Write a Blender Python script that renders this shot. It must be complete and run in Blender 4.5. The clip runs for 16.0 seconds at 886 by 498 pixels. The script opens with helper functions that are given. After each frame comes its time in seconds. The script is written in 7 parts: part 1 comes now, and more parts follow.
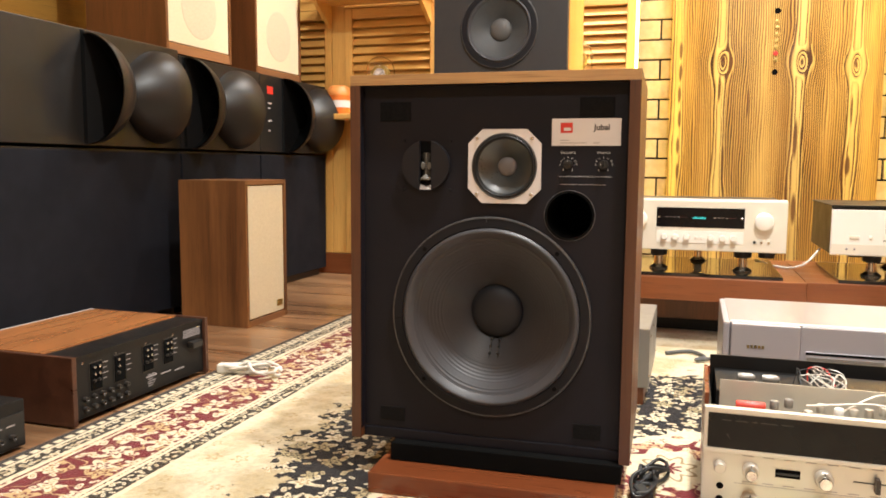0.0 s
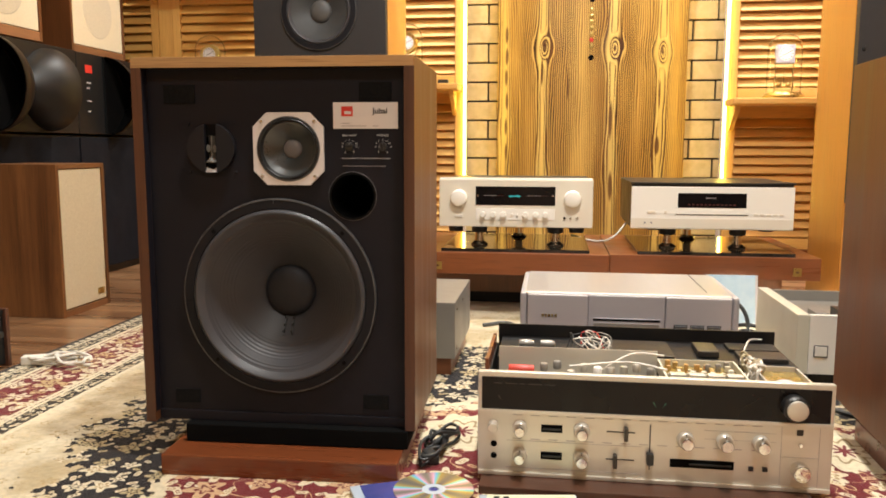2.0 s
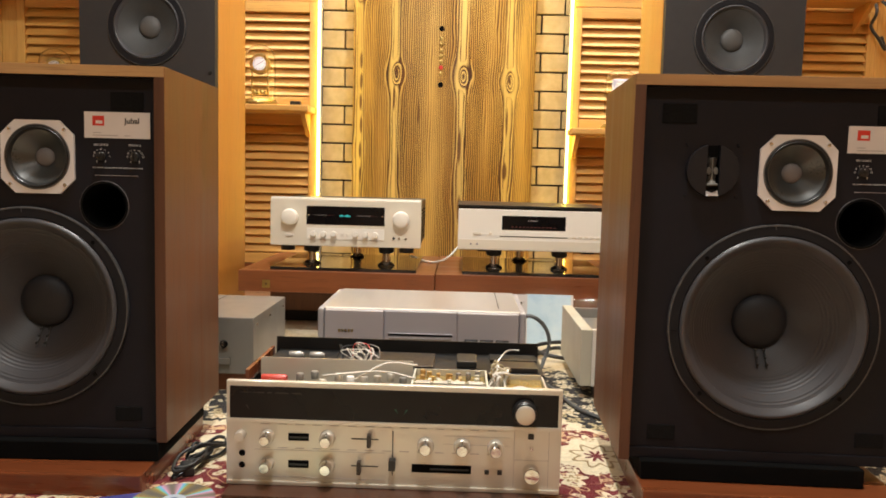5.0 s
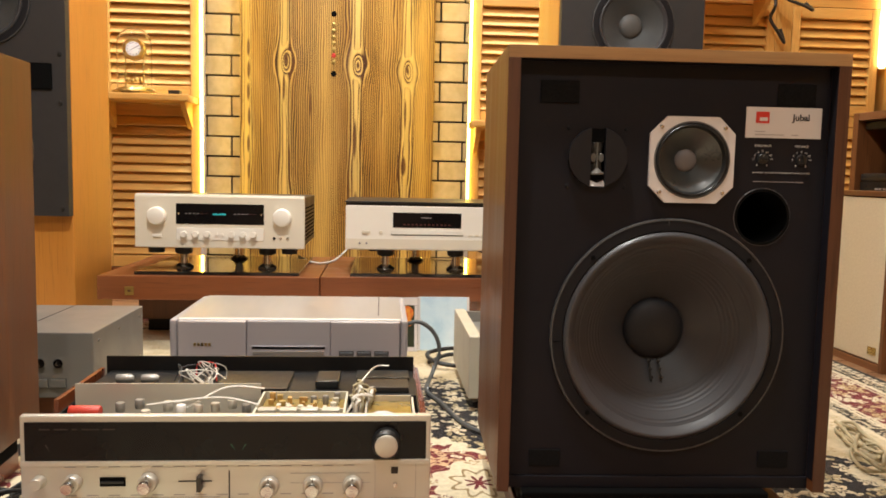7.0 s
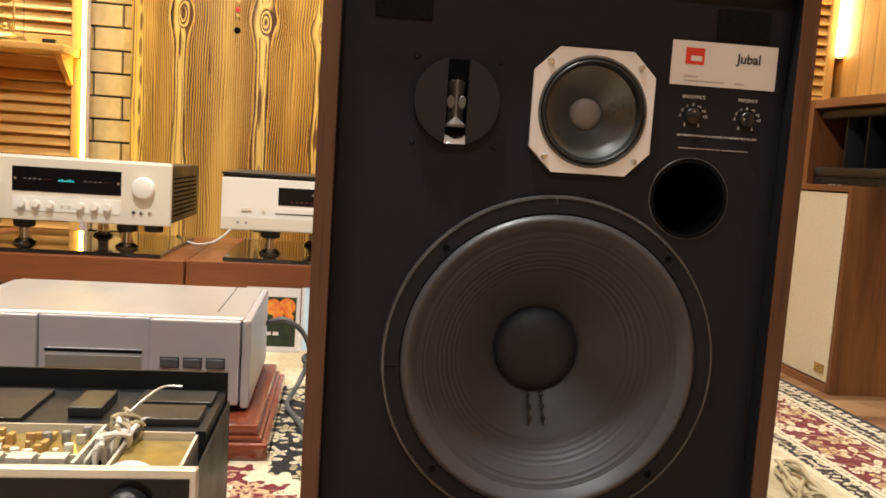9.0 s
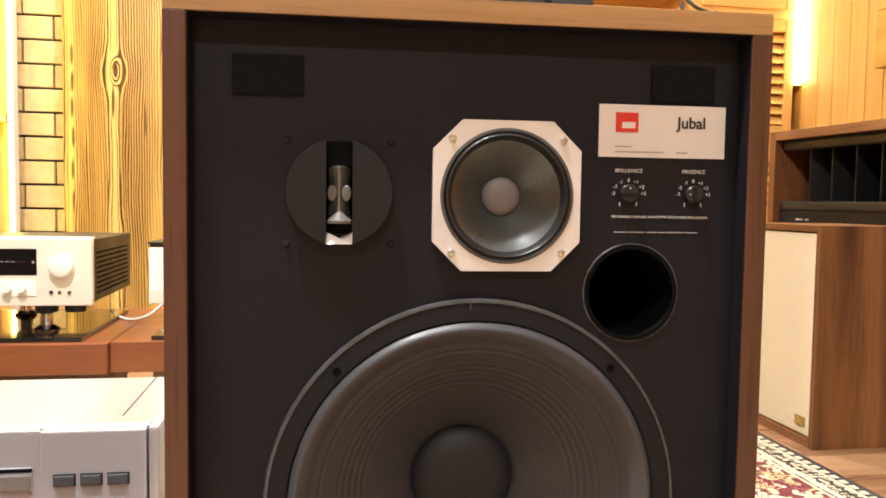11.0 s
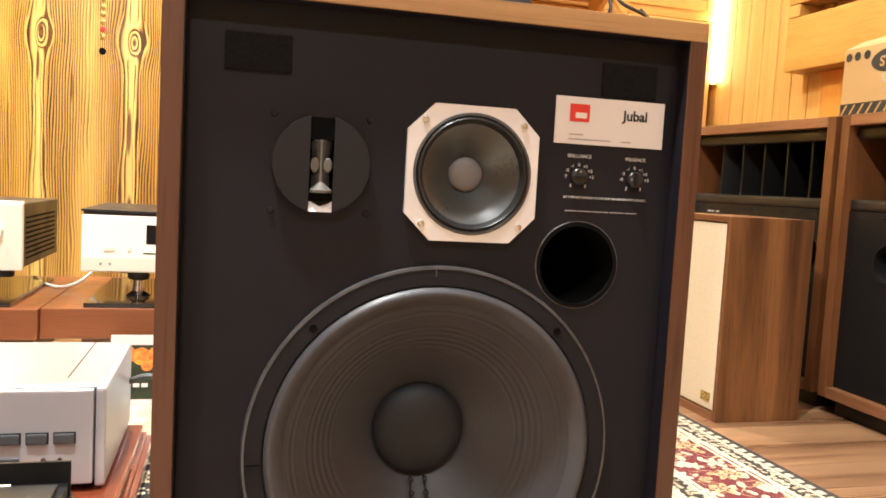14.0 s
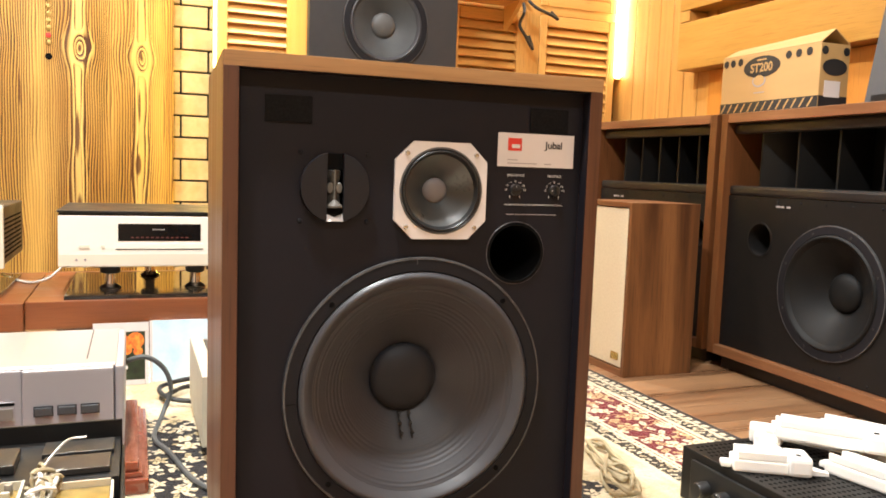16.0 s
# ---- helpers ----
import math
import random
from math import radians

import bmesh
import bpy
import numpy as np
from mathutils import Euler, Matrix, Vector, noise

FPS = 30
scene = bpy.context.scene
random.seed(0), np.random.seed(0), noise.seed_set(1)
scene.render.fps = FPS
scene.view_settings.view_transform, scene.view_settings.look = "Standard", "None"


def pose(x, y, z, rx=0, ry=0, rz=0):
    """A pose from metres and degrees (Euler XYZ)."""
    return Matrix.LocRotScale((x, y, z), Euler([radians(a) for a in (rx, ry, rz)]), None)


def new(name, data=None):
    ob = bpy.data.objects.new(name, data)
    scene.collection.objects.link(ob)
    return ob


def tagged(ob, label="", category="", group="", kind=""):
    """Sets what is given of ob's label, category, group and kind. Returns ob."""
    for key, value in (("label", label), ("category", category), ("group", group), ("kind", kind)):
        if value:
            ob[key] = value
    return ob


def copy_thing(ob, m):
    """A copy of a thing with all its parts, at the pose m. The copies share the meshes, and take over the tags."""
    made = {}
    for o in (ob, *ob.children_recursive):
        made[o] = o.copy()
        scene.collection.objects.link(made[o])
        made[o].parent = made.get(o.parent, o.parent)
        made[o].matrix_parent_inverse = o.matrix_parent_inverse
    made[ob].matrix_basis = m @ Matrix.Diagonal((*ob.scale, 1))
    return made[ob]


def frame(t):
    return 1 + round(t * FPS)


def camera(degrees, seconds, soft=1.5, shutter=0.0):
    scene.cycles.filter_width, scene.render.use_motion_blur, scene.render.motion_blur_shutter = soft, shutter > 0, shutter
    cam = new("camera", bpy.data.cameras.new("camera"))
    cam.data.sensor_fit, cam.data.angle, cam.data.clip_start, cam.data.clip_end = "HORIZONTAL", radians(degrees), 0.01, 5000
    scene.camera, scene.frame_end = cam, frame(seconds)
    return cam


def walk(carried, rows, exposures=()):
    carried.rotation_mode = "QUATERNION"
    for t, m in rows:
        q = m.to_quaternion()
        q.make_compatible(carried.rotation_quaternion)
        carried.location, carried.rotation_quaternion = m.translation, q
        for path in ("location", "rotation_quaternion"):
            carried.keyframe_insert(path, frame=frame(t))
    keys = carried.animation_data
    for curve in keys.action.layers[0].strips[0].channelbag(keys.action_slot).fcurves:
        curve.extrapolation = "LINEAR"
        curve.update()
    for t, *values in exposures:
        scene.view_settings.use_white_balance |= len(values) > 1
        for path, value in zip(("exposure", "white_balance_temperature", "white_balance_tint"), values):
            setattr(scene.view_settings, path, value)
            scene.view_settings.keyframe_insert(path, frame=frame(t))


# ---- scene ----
cam = camera(58.7, 16.0, soft=1.75)
METRES, EYE, TILT, LEAN, TURN = 1.51, 0.519, 0.0, 0.0, 17.7
ROWS = [
    (0.0, 0.0, 0.0, 0.0, 0.04, -6.04, -0.4),
    (0.5, 0.0102, -0.0089, 0.0006, -0.31, -6.14, -0.36),
    (1.0, 0.0424, -0.0229, 0.0052, -3.15, -6.6, -0.21),
    (1.5, 0.0627, -0.0273, 0.0032, -7.22, -6.98, -0.0),
    (2.0, 0.08, -0.0369, 0.002, -9.74, -7.38, -0.11),
    (2.5, 0.107, -0.0487, 0.0015, -11.69, -7.94, -0.35),
    (3.0, 0.1375, -0.0622, 0.002, -13.38, -8.02, -0.59),
    (3.5, 0.1761, -0.0729, -0.0032, -14.72, -7.72, -0.78),
    (4.0, 0.2048, -0.0904, -0.0068, -14.83, -6.73, -1.13),
    (6.5, 0.277, -0.0641, -0.0141, -20.82, -4.78, -1.44),
    (7.0, 0.329, -0.0019, -0.0163, -22.08, -5.31, -1.23),
    (7.5, 0.3838, 0.0356, -0.015, -22.17, -6.29, -1.01),
    (8.0, 0.4232, 0.064, -0.0202, -22.54, -6.57, -1.79),
    (8.5, 0.4533, 0.0994, -0.0289, -23.4, -6.2, -3.12),
    (9.0, 0.5045, 0.157, -0.0359, -25.1, -6.04, -3.67),
    (9.5, 0.5403, 0.1851, -0.0162, -26.15, -4.37, -2.78),
    (12.0, 0.5866, 0.2292, -0.0001, -26.94, -3.41, -0.38),
    (12.5, 0.5838, 0.2307, -0.0016, -26.9, -3.63, -0.57),
    (13.0, 0.5794, 0.2317, -0.0043, -27.04, -3.79, -1.11),
    (13.5, 0.5735, 0.2214, -0.0072, -29.83, -4.39, -2.2),
    (14.0, 0.5386, 0.1986, -0.0054, -32.89, -4.56, -3.14),
    (14.5, 0.5103, 0.1712, 0.0055, -34.54, -4.51, -3.27),
    (15.0, 0.4804, 0.1377, 0.0094, -36.41, -5.23, -2.67),
    (15.5, 0.4419, 0.1075, 0.0142, -37.63, -5.87, -2.2),
    (16.0, 0.4064, 0.0819, 0.0173, -38.96, -5.65, -1.98),
]
walk(cam, [(t, pose(0, 0, EYE, TILT, LEAN, TURN) @ pose(METRES * x, METRES * y, METRES * z, 90 + pitch, roll, yaw)) for t, x, y, z, yaw, pitch, roll in ROWS],
     exposures=[(0.0,0.3,6350,10),(1.0,0.15,6400,10),(2.0,-0.1,6450,10),(3.0,-0.34,6500,10),(4.0,-0.38,6500,10),(6.5,-0.32,6500,10),(8.0,-0.3,6450,10),(9.0,-0.14,6450,10),(9.5,0.05,6400,10),(12.0,0.70,6150,10),(13.5,0.66,6150,10),(15.0,0.62,6150,10),(16.0,0.50,6150,10)])

# ---- light ----
world = bpy.data.worlds.new("world")
world.use_nodes = True
world.node_tree.nodes["Background"].inputs[0].default_value = (1.0, 0.8, 0.55, 1)
world.node_tree.nodes["Background"].inputs[1].default_value = 0.02
scene.world = world


def downlight(x, y, power, size=0.16, z=2.64):
    d = bpy.data.lights.new("downlight", "AREA")
    d.shape, d.size, d.energy, d.color = "DISK", size, power, (1.0, 0.98, 0.925)
    ob = new("downlight_beam", d)
    ob.matrix_world = pose(x, y, z)
    return ob


DOWNLIGHTS = [(-1.2, -0.7, 3.5), (0.30, -0.7, 30), (1.8, -0.7, 10), (-0.7, 1.6, 5.5), (0.30, 0.88, 78), (1.5, 1.6, 13),
              (-0.70, 2.95, 31), (0.30, 2.85, 46), (1.30, 2.95, 37)]
for lx, ly, lp in DOWNLIGHTS:
    downlight(lx, ly, lp)


# ---- materials ----
class Nodes:
    """Short hand for a node material."""

    def __init__(self, name, rough=0.5, metal=0.0):
        self.m = bpy.data.materials.new(name)
        self.m.use_nodes = True
        self.t = self.m.node_tree
        self.bsdf = self.t.nodes["Principled BSDF"]
        self.bsdf.inputs["Roughness"].default_value = rough
        self.bsdf.inputs["Metallic"].default_value = metal

    def add(self, kind, **props):
        n = self.t.nodes.new(kind)
        for k, v in props.items():
            setattr(n, k, v)
        return n

    def put(self, socket, v):
        if isinstance(v, bpy.types.NodeSocket):
            self.t.links.new(v, socket)
        elif isinstance(v, (tuple, list)) and len(v) == 3 and socket.type == "RGBA":
            socket.default_value = (*v, 1)
        else:
            socket.default_value = v

    def f(self, op, a, b=0.0, c=0.0, clamp=False):
        n = self.add("ShaderNodeMath", operation=op, use_clamp=clamp)
        for s, v in zip(n.inputs, (a, b, c)):
            self.put(s, v)
        return n.outputs[0]

    def mix(self, fac, a, b):
        n = self.add("ShaderNodeMix", data_type="RGBA")
        self.put(n.inputs[0], fac)
        self.put(n.inputs[6], a)
        self.put(n.inputs[7], b)
        return n.outputs[2]

    def coords(self, scale=(1, 1, 1), jitter=False):
        co = self.add("ShaderNodeTexCoord").outputs["Object"]
        mp = self.add("ShaderNodeMapping")
        self.put(mp.inputs[0], co)
        mp.inputs["Scale"].default_value = scale
        if jitter:
            info = self.add("ShaderNodeObjectInfo").outputs["Random"]
            vec = self.add("ShaderNodeCombineXYZ")
            r = self.f("MULTIPLY", info, 37.0)
            for i in range(3):
                self.put(vec.inputs[i], r)
            self.put(mp.inputs["Location"], vec.outputs[0])
        return mp.outputs[0]

    def noise(self, vec, scale, detail=4.0, rough=0.55, distortion=0.0):
        n = self.add("ShaderNodeTexNoise")
        self.put(n.inputs["Vector"], vec)
        n.inputs["Scale"].default_value = scale
        n.inputs["Detail"].default_value = detail
        n.inputs["Roughness"].default_value = rough
        n.inputs["Distortion"].default_value = distortion
        return n.outputs[0]

    def ramp(self, fac, stops):
        n = self.add("ShaderNodeValToRGB")
        el = n.color_ramp.elements
        while len(el) < len(stops):
            el.new(0.5)
        for e, (p, c) in zip(el, stops):
            e.position, e.color = p, (*c, 1)
        self.put(n.inputs[0], fac)
        return n.outputs[0]

    def span(self, v, a, b, lo=0.0, hi=1.0):
        n = self.add("ShaderNodeMapRange")
        for s, q in zip(n.inputs, (v, a, b, lo, hi)):
            self.put(s, q)
        return n.outputs[0]

    def finish(self, colour, rough=None, bump=None, strength=0.2, distance=0.002):
        self.put(self.bsdf.inputs["Base Color"], colour)
        if rough is not None:
            self.put(self.bsdf.inputs["Roughness"], rough)
        if bump is not None:
            b = self.add("ShaderNodeBump")
            b.inputs["Strength"].default_value = strength
            b.inputs["Distance"].default_value = distance
            self.put(b.inputs["Height"], bump)
            self.put(self.bsdf.inputs["Normal"], b.outputs[0])
        return self.m


def plain(name, c1, c2=None, rough=0.5, metal=0.0, scale=18.0, stretch=(1, 1, 1), bump=0.1, fine=260.0, spec=0.5, coat=0.0):
    """Paint, plastic, metal, cloth: two tones at a coarse scale, relief and gloss at a fine one."""
    n = Nodes(name, rough, metal)
    c2 = c2 or tuple(q * 0.8 for q in c1)
    v = n.coords(stretch, True)
    big = n.span(n.noise(v, scale), 0.3, 0.7)
    small = n.noise(v, fine, 3)
    n.bsdf.inputs["Specular IOR Level"].default_value = spec
    n.bsdf.inputs["Coat Weight"].default_value = coat
    return n.finish(n.mix(big, c1, c2), n.span(n.f("ADD", big, small), 0.4, 1.6, max(rough - 0.08, 0.02), rough + 0.08), small, bump, 0.001)


def wood(name, dark, light, axis=2, rough=0.42, scale=26.0, coat=0.0, contrast=1.0, vary=0.0):
    """Veneer or plank: streaks drawn out along one axis, pores, broad tone shifts."""
    n = Nodes(name, rough)
    st, pore = [1.0, 1.0, 1.0], [1.0, 1.0, 1.0]
    st[axis], pore[axis] = 0.06, 0.025
    v, p, plainv = n.coords(st, True), n.coords(pore, True), n.coords((1, 1, 1), True)
    streak = n.noise(v, scale, 6, 0.6, 0.6)
    pores = n.noise(p, 420, 2, 0.5)
    broad = n.noise(plainv, 2.2, 2)
    g = n.f("ADD", n.f("MULTIPLY", n.span(streak, 0.5 - 0.2 / contrast, 0.5 + 0.2 / contrast), 0.75), n.f("MULTIPLY", n.span(broad, 0.3, 0.7), 0.25))
    col = n.mix(g, dark, light)
    col = n.mix(n.span(pores, 0.56, 0.7, 0, 0.45), col, tuple(q * 0.5 for q in dark))
    if vary:
        col = n.mix(n.f("MULTIPLY", n.add("ShaderNodeObjectInfo").outputs["Random"], vary), col, tuple(q * 0.55 for q in dark))
    n.bsdf.inputs["Coat Weight"].default_value = coat
    n.bsdf.inputs["Coat Roughness"].default_value = 0.2
    return n.finish(col, n.span(streak, 0.3, 0.7, rough - 0.08, rough + 0.1), n.f("ADD", streak, n.f("MULTIPLY", pores, 0.5)), 0.12, 0.0015)


def glow(name, colour, power):
    n = Nodes(name)
    n.bsdf.inputs["Emission Color"].default_value = (*colour, 1)
    n.bsdf.inputs["Emission Strength"].default_value = power
    return n.finish(colour)


def clear_glass(name, tint=(1, 1, 1), rough=0.02):
    n = Nodes(name, rough)
    n.bsdf.inputs["Transmission Weight"].default_value = 1.0
    n.bsdf.inputs["IOR"].default_value = 1.25
    return n.finish(tint)


def scorched_pine():
    """Brushed, flamed pine: close upright year lines that spread round pale flames, eyes and scorched streaks."""
    n = Nodes("scorched_pine", 0.38)
    xyz = n.add("ShaderNodeSeparateXYZ")
    n.put(xyz.inputs[0], n.add("ShaderNodeTexCoord").outputs["Object"])
    x, z = xyz.outputs[0], xyz.outputs[2]

    def hump(v, at, wide):
        q = n.f("DIVIDE", n.f("SUBTRACT", v, at), wide)
        return n.f("POWER", 2.718, n.f("MULTIPLY", n.f("MULTIPLY", q, q), -0.5))

    slow, mid = n.noise(n.coords((1, 1, 0.16)), 9.0, 2), n.noise(n.coords((1, 1, 0.22)), 24, 2)
    xw = n.f("ADD", x, n.f("MULTIPLY", n.f("SUBTRACT", slow, 0.5), 0.034))
    reach, knots, bent = None, None, xw
    for c, zk, zl in ((-0.372, 1.30, 0.62), (-0.203, 0.935, 0.40), (0.083, 0.925, 0.44), (0.286, 0.915, 0.52)):
        dx = n.f("SUBTRACT", xw, c)
        eye, swell = hump(z, zk, 0.045), hump(z, zl, 0.08)
        wide = n.f("ADD", 1.0, n.f("ADD", n.f("MULTIPLY", eye, 0.9), n.f("MULTIPLY", swell, 0.35)))
        u = n.f("DIVIDE", dx, wide)
        u = n.f("SUBTRACT", n.f("SQRT", n.f("ADD", n.f("MULTIPLY", u, u), 0.00016)), 0.0126)
        reach = u if reach is None else n.f("MINIMUM", reach, u)
        bent = n.f("SUBTRACT", bent, n.f("MULTIPLY", n.f("MULTIPLY", dx, hump(dx, 0.0, 0.040)), n.f("MULTIPLY", eye, 0.42)))
        r2 = n.f("MULTIPLY", hump(x, c + 0.004, 0.012), hump(z, zk, 0.032))
        knots = r2 if knots is None else n.f("ADD", knots, r2)
    drift = n.f("ADD", n.f("MULTIPLY", slow, 1.8), n.f("MULTIPLY", mid, 1.1))
    flame = n.f("ADD", n.f("ADD", n.f("MULTIPLY", reach, 105.0), n.f("MULTIPLY", knots, 3.4)), drift)
    plank = n.f("ADD", n.f("MULTIPLY", bent, 118.0), drift)
    core = n.f("LESS_THAN", reach, 0.0165)
    ring = n.f("FRACT", n.f("ADD", n.f("MULTIPLY", flame, core), n.f("MULTIPLY", plank, n.f("SUBTRACT", 1.0, core))))
    late = n.f("MULTIPLY", n.f("POWER", ring, 1.8), n.span(ring, 0.88, 1.0, 1.0, 0.0))
    late = n.f("MULTIPLY", late, n.f("MAXIMUM", n.span(reach, 0.0015, 0.006, 0.12, 1.0), n.span(knots, 0.15, 0.4)))
    near = n.span(reach, 0.006, 0.05, 1.5, 0.80)
    late = n.f("MULTIPLY", late, n.f("MULTIPLY", near, n.span(n.noise(n.coords((1, 1, 0.12)), 11.0, 2), 0.36, 0.62, 0.45, 1.30)))
    tan = n.mix(n.span(n.noise(n.coords((1, 1, 0.18)), 6.0, 3), 0.36, 0.68), (0.72, 0.445, 0.105), (0.52, 0.285, 0.052))
    base = n.mix(n.span(reach, 0.006, 0.020), (0.82, 0.57, 0.16), tan)
    dark = n.mix(n.span(mid, 0.42, 0.66), (0.110, 0.040, 0.009), (0.042, 0.013, 0.004))
    col = n.mix(n.f("MULTIPLY", late, 1.9, 0, True), base, dark)
    wander = n.f("MULTIPLY", n.f("SUBTRACT", n.noise(n.coords((1, 1, 0.10)), 30, 2), 0.5), 0.012)
    for kx, kz, wx, wz in ((-0.207, 0.835, 0.0065, 0.055), (-0.200, 0.945, 0.0075, 0.022), (0.078, 0.63, 0.008, 0.075), (0.083, 0.36, 0.009, 0.06), (0.284, 0.925, 0.006, 0.018),
                           (0.280, 0.74, 0.005, 0.06), (0.276, 0.53, 0.009, 0.040), (-0.185, 0.52, 0.005, 0.09), (-0.10, 0.78, 0.004, 0.06),
                           (-0.362, 1.00, 0.0065, 0.036), (-0.360, 0.91, 0.0065, 0.036), (-0.362, 0.82, 0.0065, 0.036), (-0.358, 0.72, 0.0065, 0.036), (-0.362, 0.61, 0.0065, 0.036), (-0.360, 0.50, 0.0065, 0.036)):
        a = n.f("DIVIDE", n.f("ADD", n.f("SUBTRACT", x, kx), wander), wx)
        b = n.f("DIVIDE", n.f("SUBTRACT", z, kz), wz)
        r2 = n.f("ADD", n.f("MULTIPLY", a, a), n.f("MULTIPLY", b, b))
        col = n.mix(n.span(r2, 0.5, 1.4, 0.90, 0.0), col, (0.085, 0.022, 0.006))
    scorch = n.span(n.noise(n.coords((1, 1, 0.07)), 16.0, 3), 0.54, 0.74, 0.0, 0.5)
    col = n.mix(scorch, col, (0.22, 0.10, 0.022))
    fine = n.noise(n.coords((1, 1, 0.02)), 300, 3)
    col = n.mix(n.span(fine, 0.52, 0.75, 0, 0.25), col, (0.22, 0.095, 0.025))
    return n.finish(col, n.span(fine, 0.3, 0.7, 0.3, 0.5), n.f("ADD", n.f("MULTIPLY", late, -1), n.f("MULTIPLY", fine, 0.4)), 0.45, 0.004)


def rug_pile(half_x, half_y):
    """Woven floral rug: guard bands, wine border, cream spandrels, black field, wine medallion."""
    n = Nodes("rug_pile", 0.95)
    n.bsdf.inputs["Specular IOR Level"].default_value = 0.15
    n.bsdf.inputs["Sheen Weight"].default_value = 0.2
    co = n.add("ShaderNodeTexCoord").outputs["Object"]
    sep = n.add("ShaderNodeSeparateXYZ")
    n.put(sep.inputs[0], co)
    x, y = sep.outputs[0], sep.outputs[1]
    wob = n.noise(n.coords((1, 1, 0)), 14, 2)
    ex = n.f("SUBTRACT", half_x, n.f("ABSOLUTE", x))
    ey = n.f("SUBTRACT", half_y, n.f("ABSOLUTE", y))
    d = n.f("MINIMUM", ex, ey)

    def flowers(scale, petals, size, shift, rnd=0.75):
        mp = n.add("ShaderNodeMapping")
        n.put(mp.inputs[0], co)
        mp.inputs["Location"].default_value = (shift, shift * 1.7, 0)
        vo = n.add("ShaderNodeTexVoronoi", voronoi_dimensions="2D")
        n.put(vo.inputs["Vector"], mp.outputs[0])
        vo.inputs["Scale"].default_value = scale
        vo.inputs["Randomness"].default_value = rnd
        sub = n.add("ShaderNodeVectorMath", operation="SUBTRACT")
        n.put(sub.inputs[0], mp.outputs[0])
        n.put(sub.inputs[1], vo.outputs["Position"])
        s2 = n.add("ShaderNodeSeparateXYZ")
        n.put(s2.inputs[0], sub.outputs[0])
        ang = n.f("ARCTAN2", s2.outputs[1], s2.outputs[0])
        sc = n.add("ShaderNodeSeparateColor")
        n.put(sc.inputs[0], vo.outputs["Color"])
        wave = n.f("COSINE", n.f("ADD", n.f("MULTIPLY", ang, petals), n.f("MULTIPLY", sc.outputs[0], 6.28)))
        edge = n.f("MULTIPLY", n.f("ADD", 0.72, n.f("MULTIPLY", wave, 0.28)), n.f("MULTIPLY", size, n.f("ADD", 0.6, n.f("MULTIPLY", sc.outputs[1], 0.55))))
        dist = vo.outputs["Distance"]
        bloom = n.f("LESS_THAN", dist, edge)
        heart = n.f("MULTIPLY", n.f("LESS_THAN", dist, n.f("MULTIPLY", edge, 0.5)), n.f("GREATER_THAN", dist, n.f("MULTIPLY", edge, 0.3)))
        return bloom, heart, sc.outputs[2]

    def vines(scale, width):
        a = n.noise(n.coords((1, 1, 0)), scale, 1, 0.4, 1.2)
        return n.f("LESS_THAN", n.f("ABSOLUTE", n.f("SUBTRACT", a, 0.5)), width)

    cream, wine, black, gold = (0.67, 0.58, 0.40), (0.145, 0.010, 0.014), (0.0065, 0.0065, 0.0085), (0.34, 0.22, 0.09)
    big, bigh, rb = flowers(12, 5, 0.40, 0.3)
    mid, midh, rm = flowers(19, 5, 0.43, 1.9, 0.62)
    sprig, sprigh, rsp = flowers(34, 2, 0.33, 5.3, 0.9)
    small, smallh, rs = flowers(62, 2, 0.56, 4.1, 0.6)
    leaf, leafh, rl = flowers(30, 2, 0.40, 7.7, 0.9)
    vine = vines(16, 0.014)

    def garden(ground, parts, fleck, stems=True):
        c = n.mix(vine, ground, fleck) if stems else n.mix(0.0, ground, fleck)
        for bloom, heart, rnd in parts:
            c = n.mix(bloom, c, n.mix(n.f("GREATER_THAN", rnd, 0.72), cream, fleck))
            c = n.mix(heart, c, n.mix(n.f("GREATER_THAN", rnd, 0.5), gold, ground))
        return c

    wide, wideh, rw = flowers(15, 5, 0.46, 11.3)
    border = garden(wine, ((leaf, leafh, rl), (wide, wideh, rw)), (0.50, 0.36, 0.17))
    field = garden(black, ((sprig, sprigh, rsp), (mid, midh, rm)), (0.46, 0.37, 0.20), False)
    medal = garden(wine, ((leaf, leafh, rl), (wide, wideh, rw)), (0.55, 0.36, 0.2))
    guard = garden((0.026, 0.019, 0.011), ((small, smallh, rs),), (0.50, 0.41, 0.25), False)
    spandrel = n.mix(n.f("MULTIPLY", bigh, 0.75), cream, (0.42, 0.30, 0.13))
    spandrel = n.mix(n.f("MULTIPLY", midh, 0.45), spandrel, (0.50, 0.38, 0.18))
    spandrel = n.mix(n.span(n.noise(n.coords((1, 1, 0)), 9, 2), 0.42, 0.60, 0.0, 0.6), spandrel, (0.38, 0.28, 0.125))

    def oval(a, b, lobes, depth):
        px, py = n.f("DIVIDE", x, a), n.f("DIVIDE", y, b)
        r = n.f("SQRT", n.f("ADD", n.f("MULTIPLY", px, px), n.f("MULTIPLY", py, py)))
        th = n.f("ARCTAN2", py, px)
        lob = n.f("ABSOLUTE", n.f("SINE", n.f("MULTIPLY", th, lobes)))
        return n.f("ADD", n.f("ADD", r, n.f("MULTIPLY", lob, depth)), n.f("MULTIPLY", n.f("SUBTRACT", wob, 0.5), 0.16))

